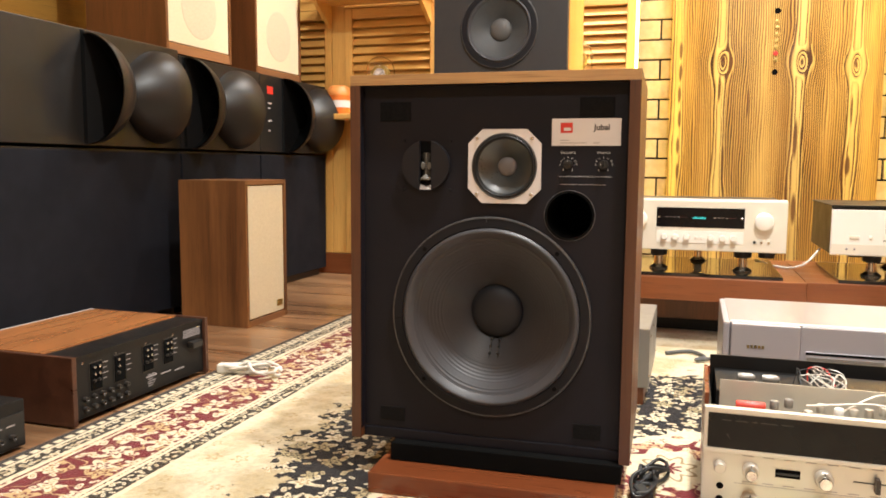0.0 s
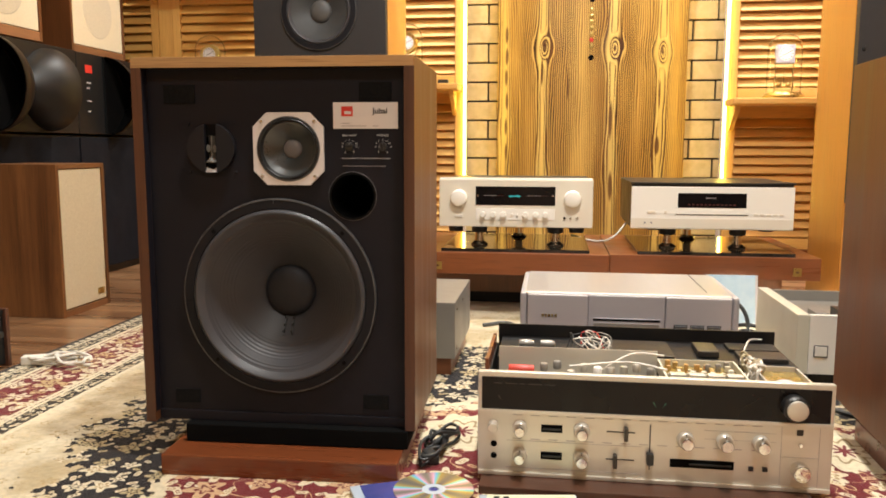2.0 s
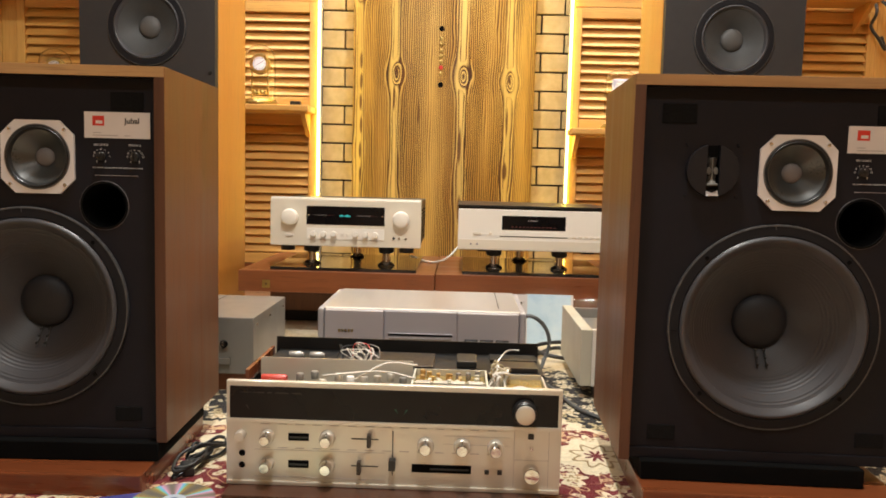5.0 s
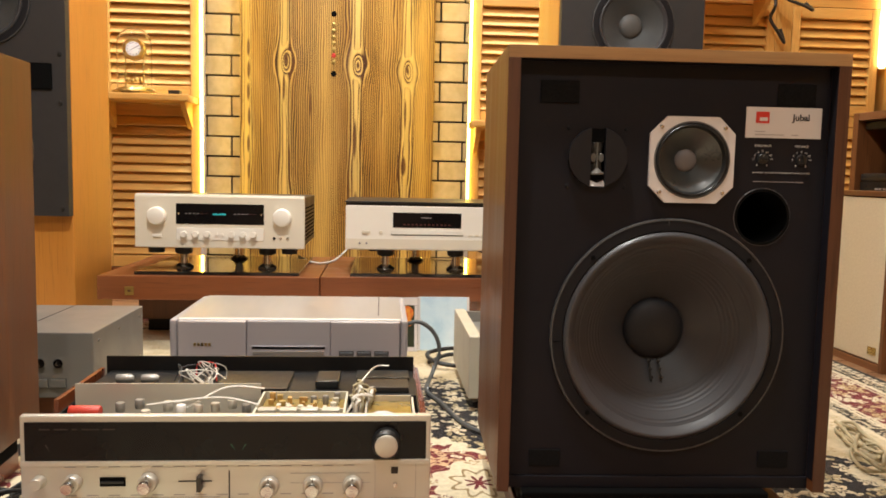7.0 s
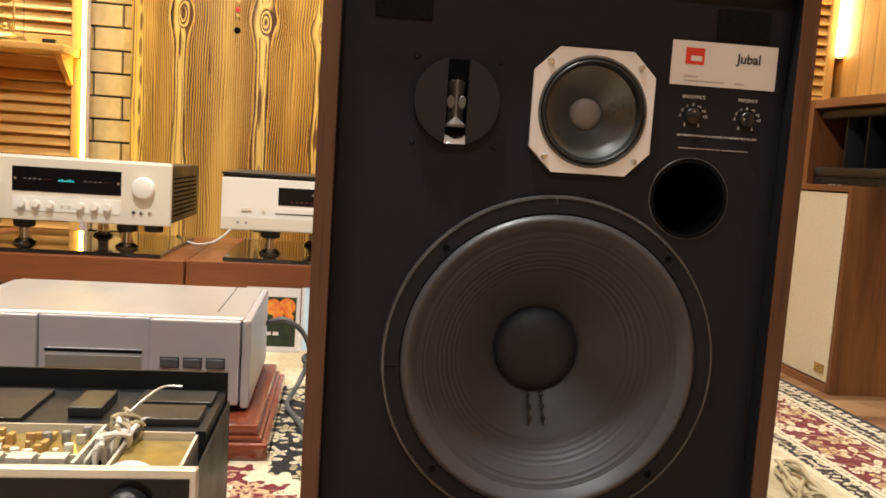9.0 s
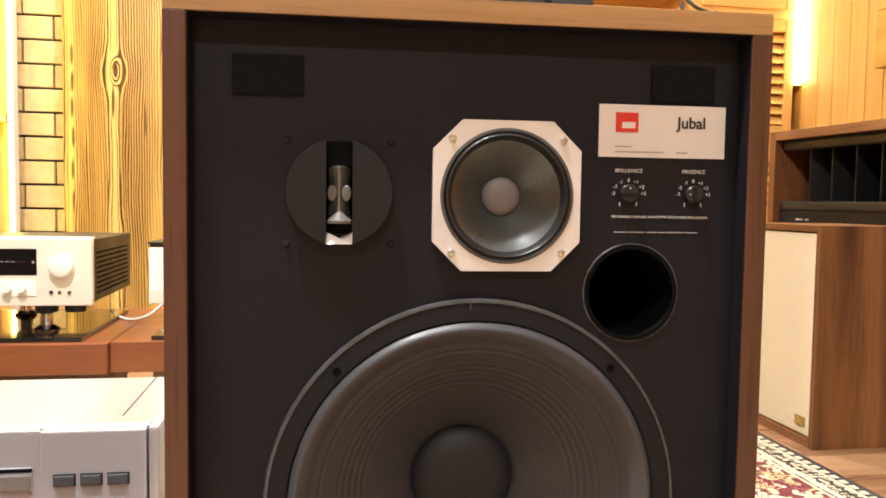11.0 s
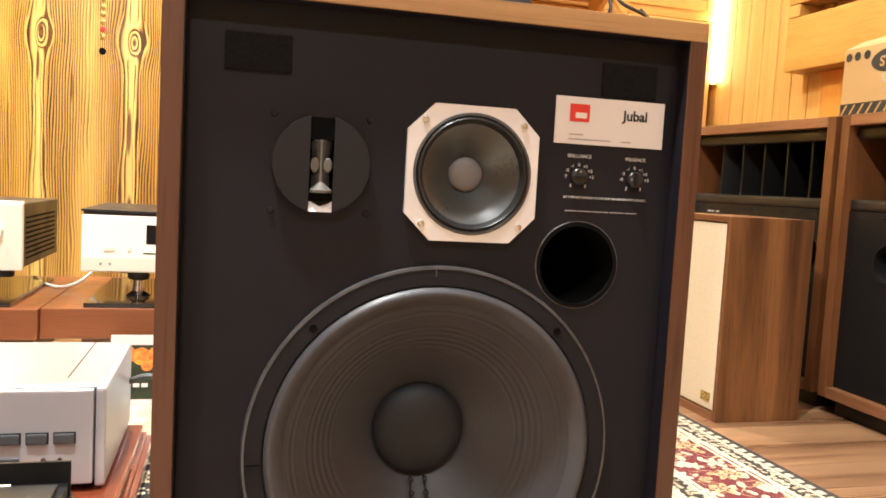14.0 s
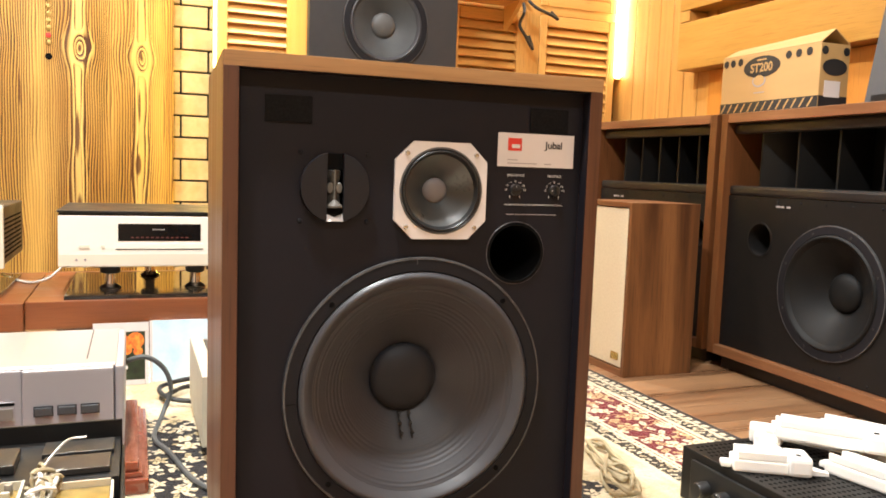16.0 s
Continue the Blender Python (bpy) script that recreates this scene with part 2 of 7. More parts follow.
    bay = n.f("DIVIDE", n.f("SUBTRACT", n.f("ABSOLUTE", y), 0.20), 0.25)
    bay = n.f("MULTIPLY", n.f("POWER", 2.718, n.f("MULTIPLY", n.f("MULTIPLY", bay, bay), -0.5)), 0.32)
    jag = n.f("MULTIPLY", n.f("SUBTRACT", n.noise(n.coords((1, 1, 0)), 38, 2), 0.5), 0.16)
    o1, o2, o3 = n.f("ADD", n.f("ADD", oval(1.215, 1.38, 9, 0.04), bay), jag), oval(0.80, 1.02, 7, 0.08), oval(0.36, 0.40, 4, 0.2)
    c = n.mix(n.f("LESS_THAN", o1, 1.05), spandrel, field)
    ringa = n.f("LESS_THAN", n.f("ABSOLUTE", n.f("SUBTRACT", o2, 1.05)), 0.016)
    c = n.mix(n.f("LESS_THAN", o2, 1.05), c, medal)
    c = n.mix(ringa, c, cream)
    c = n.mix(n.f("LESS_THAN", o3, 1.1), c, n.mix(mid, cream, wine))
    sx, sy = n.f("DIVIDE", n.f("SUBTRACT", n.f("ABSOLUTE", x), 0.33), 0.070), n.f("DIVIDE", n.f("SUBTRACT", n.f("ABSOLUTE", y), 0.74), 0.088)
    sr = n.f("SQRT", n.f("ADD", n.f("MULTIPLY", sx, sx), n.f("MULTIPLY", sy, sy)))
    sa = n.f("COSINE", n.f("MULTIPLY", n.f("ARCTAN2", sy, sx), 8.0))
    star = n.f("ADD", sr, n.f("MULTIPLY", sa, 0.12))
    c = n.mix(n.f("LESS_THAN", star, 1.0), c, cream)
    c = n.mix(n.f("LESS_THAN", n.f("ABSOLUTE", n.f("SUBTRACT", star, 0.55)), 0.05), c, (0.30, 0.21, 0.10))
    c = n.mix(n.f("LESS_THAN", star, 0.22), c, wine)
    for inner, col in ((0.29, guard), (0.235, border), (0.085, guard)):
        c = n.mix(n.f("LESS_THAN", d, inner), c, col)
    for at_, wid in ((0.034, 0.0035), (0.078, 0.006), (0.093, 0.003), (0.232, 0.004), (0.243, 0.004), (0.288, 0.006)):
        c = n.mix(n.f("LESS_THAN", n.f("ABSOLUTE", n.f("SUBTRACT", d, at_)), wid), c, cream)
    run = n.mix(n.f("LESS_THAN", ex, ey), x, y)
    bead = n.f("GREATER_THAN", n.f("SINE", n.f("MULTIPLY", run, 225.0)), -0.35)
    lane = n.f("LESS_THAN", n.f("ABSOLUTE", n.f("SUBTRACT", d, 0.021)), 0.0065)
    c = n.mix(n.f("LESS_THAN", d, 0.030), c, (0.020, 0.014, 0.010))
    c = n.mix(n.f("MULTIPLY", bead, lane), c, cream)
    c = n.mix(n.f("LESS_THAN", d, 0.009), c, (0.03, 0.022, 0.018))
    pile = n.noise(n.coords((1, 1, 0)), 700, 2)
    c = n.mix(n.span(n.noise(n.coords((1, 1, 0)), 90, 3), 0.4, 0.75, 0, 0.25), c, (0.06, 0.04, 0.03))
    return n.finish(c, None, pile, 0.5, 0.003)


M = {}
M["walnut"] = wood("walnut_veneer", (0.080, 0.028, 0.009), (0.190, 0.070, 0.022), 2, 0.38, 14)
M["walnut_shade"] = wood("walnut_edge_in_shade", (0.052, 0.019, 0.0090), (0.108, 0.040, 0.0175), 2, 0.42, 22)
M["walnut_dark"] = wood("dark_cheek_veneer", (0.045, 0.017, 0.010), (0.085, 0.033, 0.018), 0, 0.35, 20)
M["walnut_figured"] = wood("figured_walnut", (0.060, 0.022, 0.009), (0.300, 0.125, 0.040), 2, 0.38, 8, 0.0, 1.5)
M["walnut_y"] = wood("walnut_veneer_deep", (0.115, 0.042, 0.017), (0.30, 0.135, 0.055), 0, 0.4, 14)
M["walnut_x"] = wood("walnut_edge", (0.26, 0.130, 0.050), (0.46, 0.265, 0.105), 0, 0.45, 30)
M["plinth"] = wood("cherry_board", (0.125, 0.031, 0.010), (0.215, 0.060, 0.019), 0, 0.3, 18, 0.3)
M["bench"] = wood("bench_veneer", (0.14, 0.038, 0.012), (0.25, 0.080, 0.026), 0, 0.32, 16, 0.25)
M["mahogany"] = wood("mahogany_gloss", (0.17, 0.036, 0.016), (0.26, 0.062, 0.026), 0, 0.18, 14, 0.6)
M["pine"] = wood("honey_pine", (0.58, 0.30, 0.070), (0.76, 0.46, 0.13), 0, 0.5, 14)
M["pine_v"] = wood("honey_pine_upright", (0.58, 0.30, 0.070), (0.76, 0.46, 0.13), 2, 0.5, 14)
M["oak_v"] = wood("golden_plank", (0.40, 0.185, 0.038), (0.60, 0.32, 0.080), 2, 0.4, 18)
M["oak_y"] = wood("golden_board", (0.33, 0.160, 0.026), (0.50, 0.27, 0.055), 1, 0.4, 10, 0.1, 1.5)
M["floor"] = wood("floor_laminate", (0.15, 0.066, 0.030), (0.47, 0.27, 0.135), 0, 0.30, 11, 0.15, 1.6, 0.55)
M["honey"] = wood("honey_lacquer", (0.46, 0.175, 0.024), (0.55, 0.225, 0.036), 2, 0.35, 8, 0.3)
M["baffle"] = plain("black_baffle", (0.0084, 0.0075, 0.0114), (0.0067, 0.0060, 0.0090), 0.55, 0, 8, bump=0.1, fine=500, spec=0.22)
M["deepblack"] = plain("deep_black_paint", (0.0085, 0.0078, 0.0072), (0.006, 0.0056, 0.0053), 0.45, 0, 12, bump=0.1, spec=0.25)
M["disc_black"] = plain("matt_black_moulding", (0.0092, 0.0082, 0.0105), (0.0076, 0.0068, 0.0086), 0.5, 0, 14, bump=0.05, spec=0.3)
M["velcro"] = plain("black_hook_tape", (0.004, 0.004, 0.004), (0.012, 0.011, 0.011), 0.95, 0, 300, bump=0.8, fine=900, spec=0.1)
M["cone"] = plain("paper_cone", (0.0300, 0.0300, 0.035), (0.025, 0.025, 0.0295), 0.50, 0, 9, bump=0.10, fine=320, spec=0.55)
M["cone_mid"] = plain("treated_cone", (0.040, 0.045, 0.046), (0.028, 0.032, 0.033), 0.33, 0, 20, bump=0.10, fine=320, spec=0.8)
M["cap"] = plain("dust_cap", (0.0115, 0.0115, 0.0150), (0.009, 0.009, 0.0115), 0.6, 0, 20, bump=0.15, fine=500, spec=0.4)
M["cap_grey"] = plain("grey_dust_cap", (0.17, 0.15, 0.148), (0.13, 0.118, 0.115), 0.55, 0, 20, bump=0.2, fine=500)
M["surround"] = plain("surround_foam", (0.048, 0.048, 0.054), (0.040, 0.040, 0.045), 0.42, 0, 30, bump=0.03, fine=400, spec=0.5)
M["castedge"] = plain("worn_frame_edge", (0.10, 0.098, 0.10), (0.05, 0.05, 0.05), 0.35, 0.3, 60, bump=0.1)
M["castframe"] = plain("cast_frame", (0.0085, 0.0080, 0.0105), (0.0065, 0.0062, 0.008), 0.6, 0.0, 16, bump=0.25, fine=300, spec=0.22)
M["void"] = plain("dark_hollow", (0.003, 0.003, 0.003), (0.002, 0.002, 0.002), 0.9, 0, 10, spec=0.1)
M["alloy"] = plain("brushed_alloy", (0.72, 0.68, 0.67), (0.64, 0.61, 0.60), 0.45, 0.35, 30, (1, 1, 1), 0.12, 500)
M["chrome"] = plain("chrome", (0.75, 0.74, 0.72), (0.68, 0.67, 0.65), 0.12, 1.0, 10, bump=0.0)
M["lens"] = plain("smoky_lens", (0.055, 0.050, 0.044), (0.02, 0.018, 0.016), 0.2, 0.0, 120, bump=0.05)
M["dimgreen"] = glow("dim_green_lamp", (0.004, 0.06, 0.035), 0.25)
M["cone_tower"] = plain("grey_tower_cone", (0.048, 0.050, 0.051), (0.036, 0.038, 0.039), 0.6, 0, 20, bump=0.15, fine=320, spec=0.4)
M["lens_pale"] = plain("pale_lens_disc", (0.12, 0.11, 0.095), (0.09, 0.084, 0.072), 0.45, 0, 60, bump=0.05)
M["whiteplate"] = plain("white_badge_plate", (0.70, 0.66, 0.65), (0.64, 0.60, 0.59), 0.4, 0.1, 12, bump=0.03)
M["red"] = plain("red_print", (0.62, 0.035, 0.02), (0.55, 0.03, 0.018), 0.5, bump=0.02)
M["ink"] = plain("black_print", (0.012, 0.012, 0.014), (0.02, 0.02, 0.02), 0.5, bump=0.02)
M["paleink"] = plain("pale_print", (0.55, 0.55, 0.54), (0.48, 0.48, 0.47), 0.5, bump=0.02)
M["greyink"] = plain("grey_print", (0.30, 0.27, 0.27), (0.34, 0.31, 0.31), 0.5, bump=0.02)
M["greyshell"] = plain("grey_textured_shell", (0.062, 0.064, 0.068), (0.05, 0.052, 0.055), 0.55, 0, 10, bump=0.3, fine=350)
M["champagne"] = plain("champagne_panel", (0.80, 0.74, 0.62), (0.75, 0.69, 0.57), 0.36, 0.12, 6, (0.05, 1, 1), 0.06, 420)
M["champagne2"] = plain("pale_panel", (0.90, 0.865, 0.79), (0.86, 0.82, 0.745), 0.36, 0.1, 6, (0.05, 1, 1), 0.06, 420)
M["darkside"] = plain("dark_grey_casing", (0.05, 0.043, 0.038), (0.038, 0.033, 0.029), 0.35, 0.4, 12, bump=0.06)
M["display"] = plain("smoked_display", (0.006, 0.005, 0.005), (0.008, 0.006, 0.006), 0.16, 0, 8, bump=0.0, spec=0.22)
M["teal"] = glow("teal_lamp", (0.03, 0.46, 0.47), 0.45)
M["redglow"] = glow("red_digits", (0.06, 0.008, 0.005), 0.02)
M["silver"] = plain("satin_silver", (0.55, 0.535, 0.565), (0.51, 0.495, 0.525), 0.36, 0.5, 6, (0.3, 1, 1), 0.02, 500)
M["silvertop"] = plain("brushed_silver_lid", (0.62, 0.605, 0.60), (0.60, 0.59, 0.59), 0.30, 0.75, 2, (1, 0.08, 1), 0.0, 60)
M["drum"] = plain("pale_lilac_drum", (0.48, 0.47, 0.52), (0.42, 0.41, 0.46), 0.5, 0, 20, bump=0.05)
M["glassboard"] = plain("lacquered_amber_board", (0.33, 0.22, 0.06), (0.20, 0.14, 0.04), 0.15, 0, 40, bump=0.05, coat=0.5)
M["towershell"] = plain("black_tower_shell", (0.026, 0.024, 0.025), (0.020, 0.0185, 0.019), 0.55, 0, 10, bump=0.3, fine=350)
M["chipped"] = plain("chipped_black_rim", (0.008, 0.007, 0.008), (0.16, 0.15, 0.15), 0.5, 0, 130, bump=0.3)
M["cap_tower"] = plain("grey_tower_cap", (0.085, 0.082, 0.080), (0.066, 0.064, 0.062), 0.55, 0, 20, bump=0.2, fine=500)
M["greymetal"] = plain("grey_alloy_box", (0.32, 0.305, 0.275), (0.28, 0.265, 0.24), 0.38, 0.5, 8, bump=0.1, fine=500)
M["creammetal"] = plain("pale_enamel", (0.60, 0.57, 0.46), (0.54, 0.51, 0.41), 0.45, 0.2, 10, bump=0.06)
M["recsilver"] = plain("receiver_fascia", (0.66, 0.63, 0.56), (0.60, 0.57, 0.50), 0.38, 0.6, 6, (0.3, 1, 1), 0.015, 500)
M["blackmetal"] = plain("black_chassis", (0.0065, 0.006, 0.006), (0.010, 0.0095, 0.009), 0.42, 0.0, 14, bump=0.15, fine=300, spec=0.3)
M["blackplastic"] = plain("black_plastic", (0.012, 0.012, 0.012), (0.016, 0.016, 0.016), 0.35, 0, 14, bump=0.05)
M["rubber"] = plain("black_cable_sheath", (0.014, 0.014, 0.014), (0.02, 0.02, 0.02), 0.5, 0, 30, bump=0.1)
M["greycable"] = plain("grey_cable_sheath", (0.085, 0.09, 0.09), (0.065, 0.07, 0.07), 0.45, 0, 30, bump=0.1)
M["creamcable"] = plain("cream_cable_sheath", (0.42, 0.345, 0.21), (0.34, 0.28, 0.165), 0.5, 0, 30, bump=0.1)
M["whitecable"] = plain("white_cable_sheath", (0.72, 0.68, 0.6), (0.62, 0.58, 0.5), 0.5, 0, 30, bump=0.1)
M["grille"] = plain("cream_grille_cloth", (0.66, 0.57, 0.40), (0.60, 0.51, 0.35), 0.95, 0, 160, bump=0.5, fine=650, spec=0.2)
M["brass"] = plain("brass_plate", (0.55, 0.40, 0.14), (0.45, 0.32, 0.10), 0.3, 0.9, 30, bump=0.05)
M["hornblack"] = plain("satin_black_horn", (0.0115, 0.0103, 0.0098), (0.0085, 0.0077, 0.0073), 0.42, 0, 12, bump=0.2, fine=400, spec=0.5)
M["navycloth"] = plain("blue_black_cloth", (0.006, 0.0064, 0.0105), (0.0045, 0.0048, 0.0075), 0.85, 0, 12, bump=0.4, fine=700, spec=0.2)
M["smokedglass"] = plain("black_glass_plinth", (0.008, 0.007, 0.006), (0.01, 0.009, 0.008), 0.06, 0, 8, bump=0.0, spec=0.7, coat=0.5)
M["brick"] = plain("yellow_stone_brick", (0.77, 0.585, 0.27), (0.63, 0.455, 0.185), 0.7, 0, 24, bump=0.5, fine=90)
M["grout"] = plain("black_grout", (0.012, 0.010, 0.008), (0.02, 0.016, 0.012), 0.9, 0, 40, bump=0.5)
M["paint"] = plain("warm_wall_paint", (0.60, 0.45, 0.26), (0.56, 0.42, 0.24), 0.7, 0, 4, bump=0.1)
M["ceiling"] = plain("ceiling_paint", (0.78, 0.74, 0.66), (0.74, 0.70, 0.62), 0.8, 0, 3, bump=0.1)
M["cardboard"] = plain("brown_cardboard", (0.45, 0.28, 0.105), (0.39, 0.24, 0.09), 0.75, 0, 10, (0.2, 1, 1), 0.15, 260)
M["whiteplastic"] = plain("white_plastic", (0.88, 0.86, 0.81), (0.85, 0.83, 0.78), 0.42, 0, 10, bump=0.04)
M["glass"] = clear_glass("dome_glass")
M["pcb"] = plain("amber_circuit_board", (0.42, 0.27, 0.08), (0.30, 0.20, 0.06), 0.4, 0, 60, bump=0.3, fine=200)
M["amberpart"] = plain("amber_component", (0.50, 0.30, 0.09), (0.36, 0.20, 0.06), 0.35, 0, 60, bump=0.1)
M["plastic_red"] = plain("red_capacitor_sleeve", (0.55, 0.05, 0.03), (0.48, 0.04, 0.02), 0.4, 0, 20, bump=0.05)
M["led_warm"] = glow("warm_led_strip", (1.0, 0.74, 0.13), 19.0)
M["led_cool"] = glow("cool_led_strip", (0.90, 0.95, 1.0), 110.0)
M["led_corner"] = glow("corner_led_strip", (1.0, 0.80, 0.38), 30.0)
M["cone_black"] = plain("black_cone", (0.0065, 0.0062, 0.006), (0.005, 0.005, 0.005), 0.58, 0, 9, bump=0.1, spec=0.22)
M["pine_slab"] = scorched_pine()


# ---- shape helpers ----
def box(bm, x0, x1, y0, y1, z0, z1, bevel=0.0):
    r = bmesh.ops.create_cube(bm, size=1, matrix=Matrix.Translation(((x0 + x1) / 2, (y0 + y1) / 2, (z0 + z1) / 2)) @ Matrix.Diagonal((x1 - x0, y1 - y0, z1 - z0, 1)))
    if bevel:
        edges = list({e for v in r["verts"] for e in v.link_edges})
        bmesh.ops.bevel(bm, geom=edges, offset=bevel, segments=2, affect="EDGES", profile=0.6)
    return bm


def one_box(*a, bevel=0.0):
    return box(bmesh.new(), *a, bevel=bevel)


AXES = {"z": Matrix.Identity(4), "y": pose(0, 0, 0, 90), "-y": pose(0, 0, 0, 90), "x": pose(0, 0, 0, 0, 90)}


def lathe(bm, profile, m=None, seg=48, closed=False):
    """Turns (radius, height) pairs round the local z axis; m places it."""
    m = m or Matrix.Identity(4)
    rings = []
    for r, h in profile:
        if r < 1e-6:
            rings.append([bm.verts.new(m @ Vector((0, 0, h)))])
        else:
            rings.append([bm.verts.new(m @ Vector((r * math.cos(2 * math.pi * i / seg), r * math.sin(2 * math.pi * i / seg), h))) for i in range(seg)])
    pairs = list(zip(rings, rings[1:])) + ([(rings[-1], rings[0])] if closed else [])
    for a, b in pairs:
        for i in range(seg):
            j = (i + 1) % seg
            if len(a) == 1 and len(b) == 1:
                continue
            if len(a) == 1:
                bm.faces.new((a[0], b[i], b[j]))
            elif len(b) == 1:
                bm.faces.new((a[i], b[0], a[j]))
            else:
                bm.faces.new((a[i], b[i], b[j], a[j]))
    return bm


def turned(profile, x, y, z, axis="-y", seg=40, closed=False):
    """A turned part whose local z points along axis ('-y': out of a front)."""
    return lathe(bmesh.new(), profile, Matrix.Translation((x, y, z)) @ AXES[axis], seg, closed)


def tube(bm, points, r, seg=8, steps=6):
    """A round cable along a smooth line through the points."""
    p = [Vector(q) for q in points]
    p = [p[0] * 2 - p[1]] + p + [p[-1] * 2 - p[-2]]
    line = []
    for i in range(1, len(p) - 2):
        for s in range(steps):
            t = s / steps
            line.append(0.5 * ((2 * p[i]) + (p[i + 1] - p[i - 1]) * t + (2 * p[i - 1] - 5 * p[i] + 4 * p[i + 1] - p[i + 2]) * t * t + (3 * p[i] - p[i - 1] - 3 * p[i + 1] + p[i + 2]) * t ** 3))
    line.append(p[-2])
    up, rings = Vector((0.13, 0.21, 0.97)), []
    for i, q in enumerate(line):
        d = (line[min(i + 1, len(line) - 1)] - line[max(i - 1, 0)]).normalized()
        u = d.cross(up)
        u = u.normalized() if u.length > 1e-4 else Vector((1, 0, 0))
        w = d.cross(u)
        rings.append([bm.verts.new(q + r * (math.cos(2 * math.pi * k / seg) * u + math.sin(2 * math.pi * k / seg) * w)) for k in range(seg)])
    for a, b in zip(rings, rings[1:]):
        for k in range(seg):
            bm.faces.new((a[k], a[(k + 1) % seg], b[(k + 1) % seg], b[k]))
    bm.faces.new(rings[0])
    bm.faces.new(rings[-1])
    return bm


def pierced(x0, x1, z0, z1, y, thick, holes, seg=56):
    """An upright board facing -y at y, with round holes (x, z, radius) cut through."""
    bm = bmesh.new()
    edges = []

    def loop(pts):
        vs = [bm.verts.new((a, y, b)) for a, b in pts]
        edges.extend(bm.edges.new((vs[i], vs[(i + 1) % len(vs)])) for i in range(len(vs)))

    loop([(x0, z0), (x1, z0), (x1, z1), (x0, z1)])
    for hx, hz, hr in holes:
        loop([(hx + hr * math.cos(2 * math.pi * i / seg), hz + hr * math.sin(2 * math.pi * i / seg)) for i in range(seg)])
    bmesh.ops.triangle_fill(bm, use_beauty=True, use_dissolve=False, edges=edges)
    r = bmesh.ops.extrude_face_region(bm, geom=bm.faces[:])
    bmesh.ops.translate(bm, vec=(0, thick, 0), verts=[v for v in r["geom"] if isinstance(v, bmesh.types.BMVert)])
    bmesh.ops.recalc_face_normals(bm, faces=bm.faces[:])
    return bm


def link(name, bm, material, smooth=False, fix=True):
    if fix:
        bmesh.ops.recalc_face_normals(bm, faces=bm.faces[:])
    me = bpy.data.meshes.new(name)
    bm.to_mesh(me)
    bm.free()
    me.materials.append(M[material] if isinstance(material, str) else material)
    if smooth:
        me.polygons.foreach_set("use_smooth", [True] * len(me.polygons))
        me.set_sharp_from_angle(angle=radians(38))
    return new(name, me)


def part(name, bm, material, parent, label="", smooth=False):
    ob = link(name, bm, material, smooth)
    ob.parent = parent
    if label:
        ob["label"] = label
    return ob


def thing(name, m, label, category, group="", kind=""):
    ob = new(name)
    ob.empty_display_size = 0.05
    ob.matrix_basis = m
    return tagged(ob, label, category, group, kind)


def solid(name, bm, material, label, category="", kind="", smooth=False, m=None, group=""):
    ob = link(name, bm, material, smooth)
    if m is not None:
        ob.matrix_basis = m
    return tagged(ob, label, category, group, kind)


def words(text, size, x, y, z, material, parent, name="lettering", align="CENTER", bold=0.0, m=None):
    """Flat letters facing -y, standing just proud of y."""
    cu = bpy.data.curves.new(name, "FONT")
    cu.body, cu.size, cu.align_x, cu.align_y, cu.offset, cu.extrude = text, size, align, "CENTER", bold, 0.0002
    tmp = bpy.data.objects.new(name, cu)
    scene.collection.objects.link(tmp)
    me = bpy.data.meshes.new_from_object(tmp.evaluated_get(bpy.context.evaluated_depsgraph_get()))
    bpy.data.objects.remove(tmp)
    me.transform(m or (Matrix.Translation((x, y, z)) @ pose(0, 0, 0, 90)))
    me.materials.clear()
    me.materials.append(M[material])
    me.name = name
    ob = new(name, me)
    ob.parent = parent
    return ob


# ---- room ----
XL, XR, YN, YB, ZC = -2.35, 2.62, -2.6, 3.60, 2.66
LOUVRE_Y = 3.42
solid("floor", one_box(XL - 0.12, XR + 0.12, YN - 0.12, YB + 0.12, -0.12, -0.012), "floor", "brown wood laminate floor of long planks", "floor", "structure")
solid("ceiling", one_box(XL - 0.12, XR + 0.12, YN - 0.12, YB + 0.12, ZC, ZC + 0.1), "ceiling", "plain pale painted ceiling", "ceiling", "structure")
wall_back = solid("wall_back", one_box(XL - 0.12, XR + 0.12, YB, YB + 0.12, -0.012, ZC), "grout", "wall of yellow stone bricks with black joints", "wall", "structure")
solid("wall_left", one_box(XL - 0.12, XL, YN, YB, -0.012, ZC), "oak_y", "golden wood-clad side wall", "wall", "structure")
wall_right = solid("wall_right", one_box(XR, XR + 0.12, YN, YB, -0.012, ZC), "oak_v", "golden plank-clad side wall", "wall", "structure")
solid("wall_front", one_box(XL - 0.12, XR + 0.12, YN - 0.12, YN, -0.012, ZC), "paint", "plain warm painted wall", "wall", "structure")
for i, (lx, ly, lp) in enumerate(DOWNLIGHTS):
    dl = thing("ceiling_downlight", pose(lx, ly, ZC), "round recessed warm ceiling downlight", "light", "ceiling downlights")
    part("trim_ring", lathe(bmesh.new(), [(0.10, -0.012), (0.118, -0.006), (0.118, 0.0), (0.085, 0.0), (0.088, -0.01)], None, 32), "alloy", dl, smooth=True)
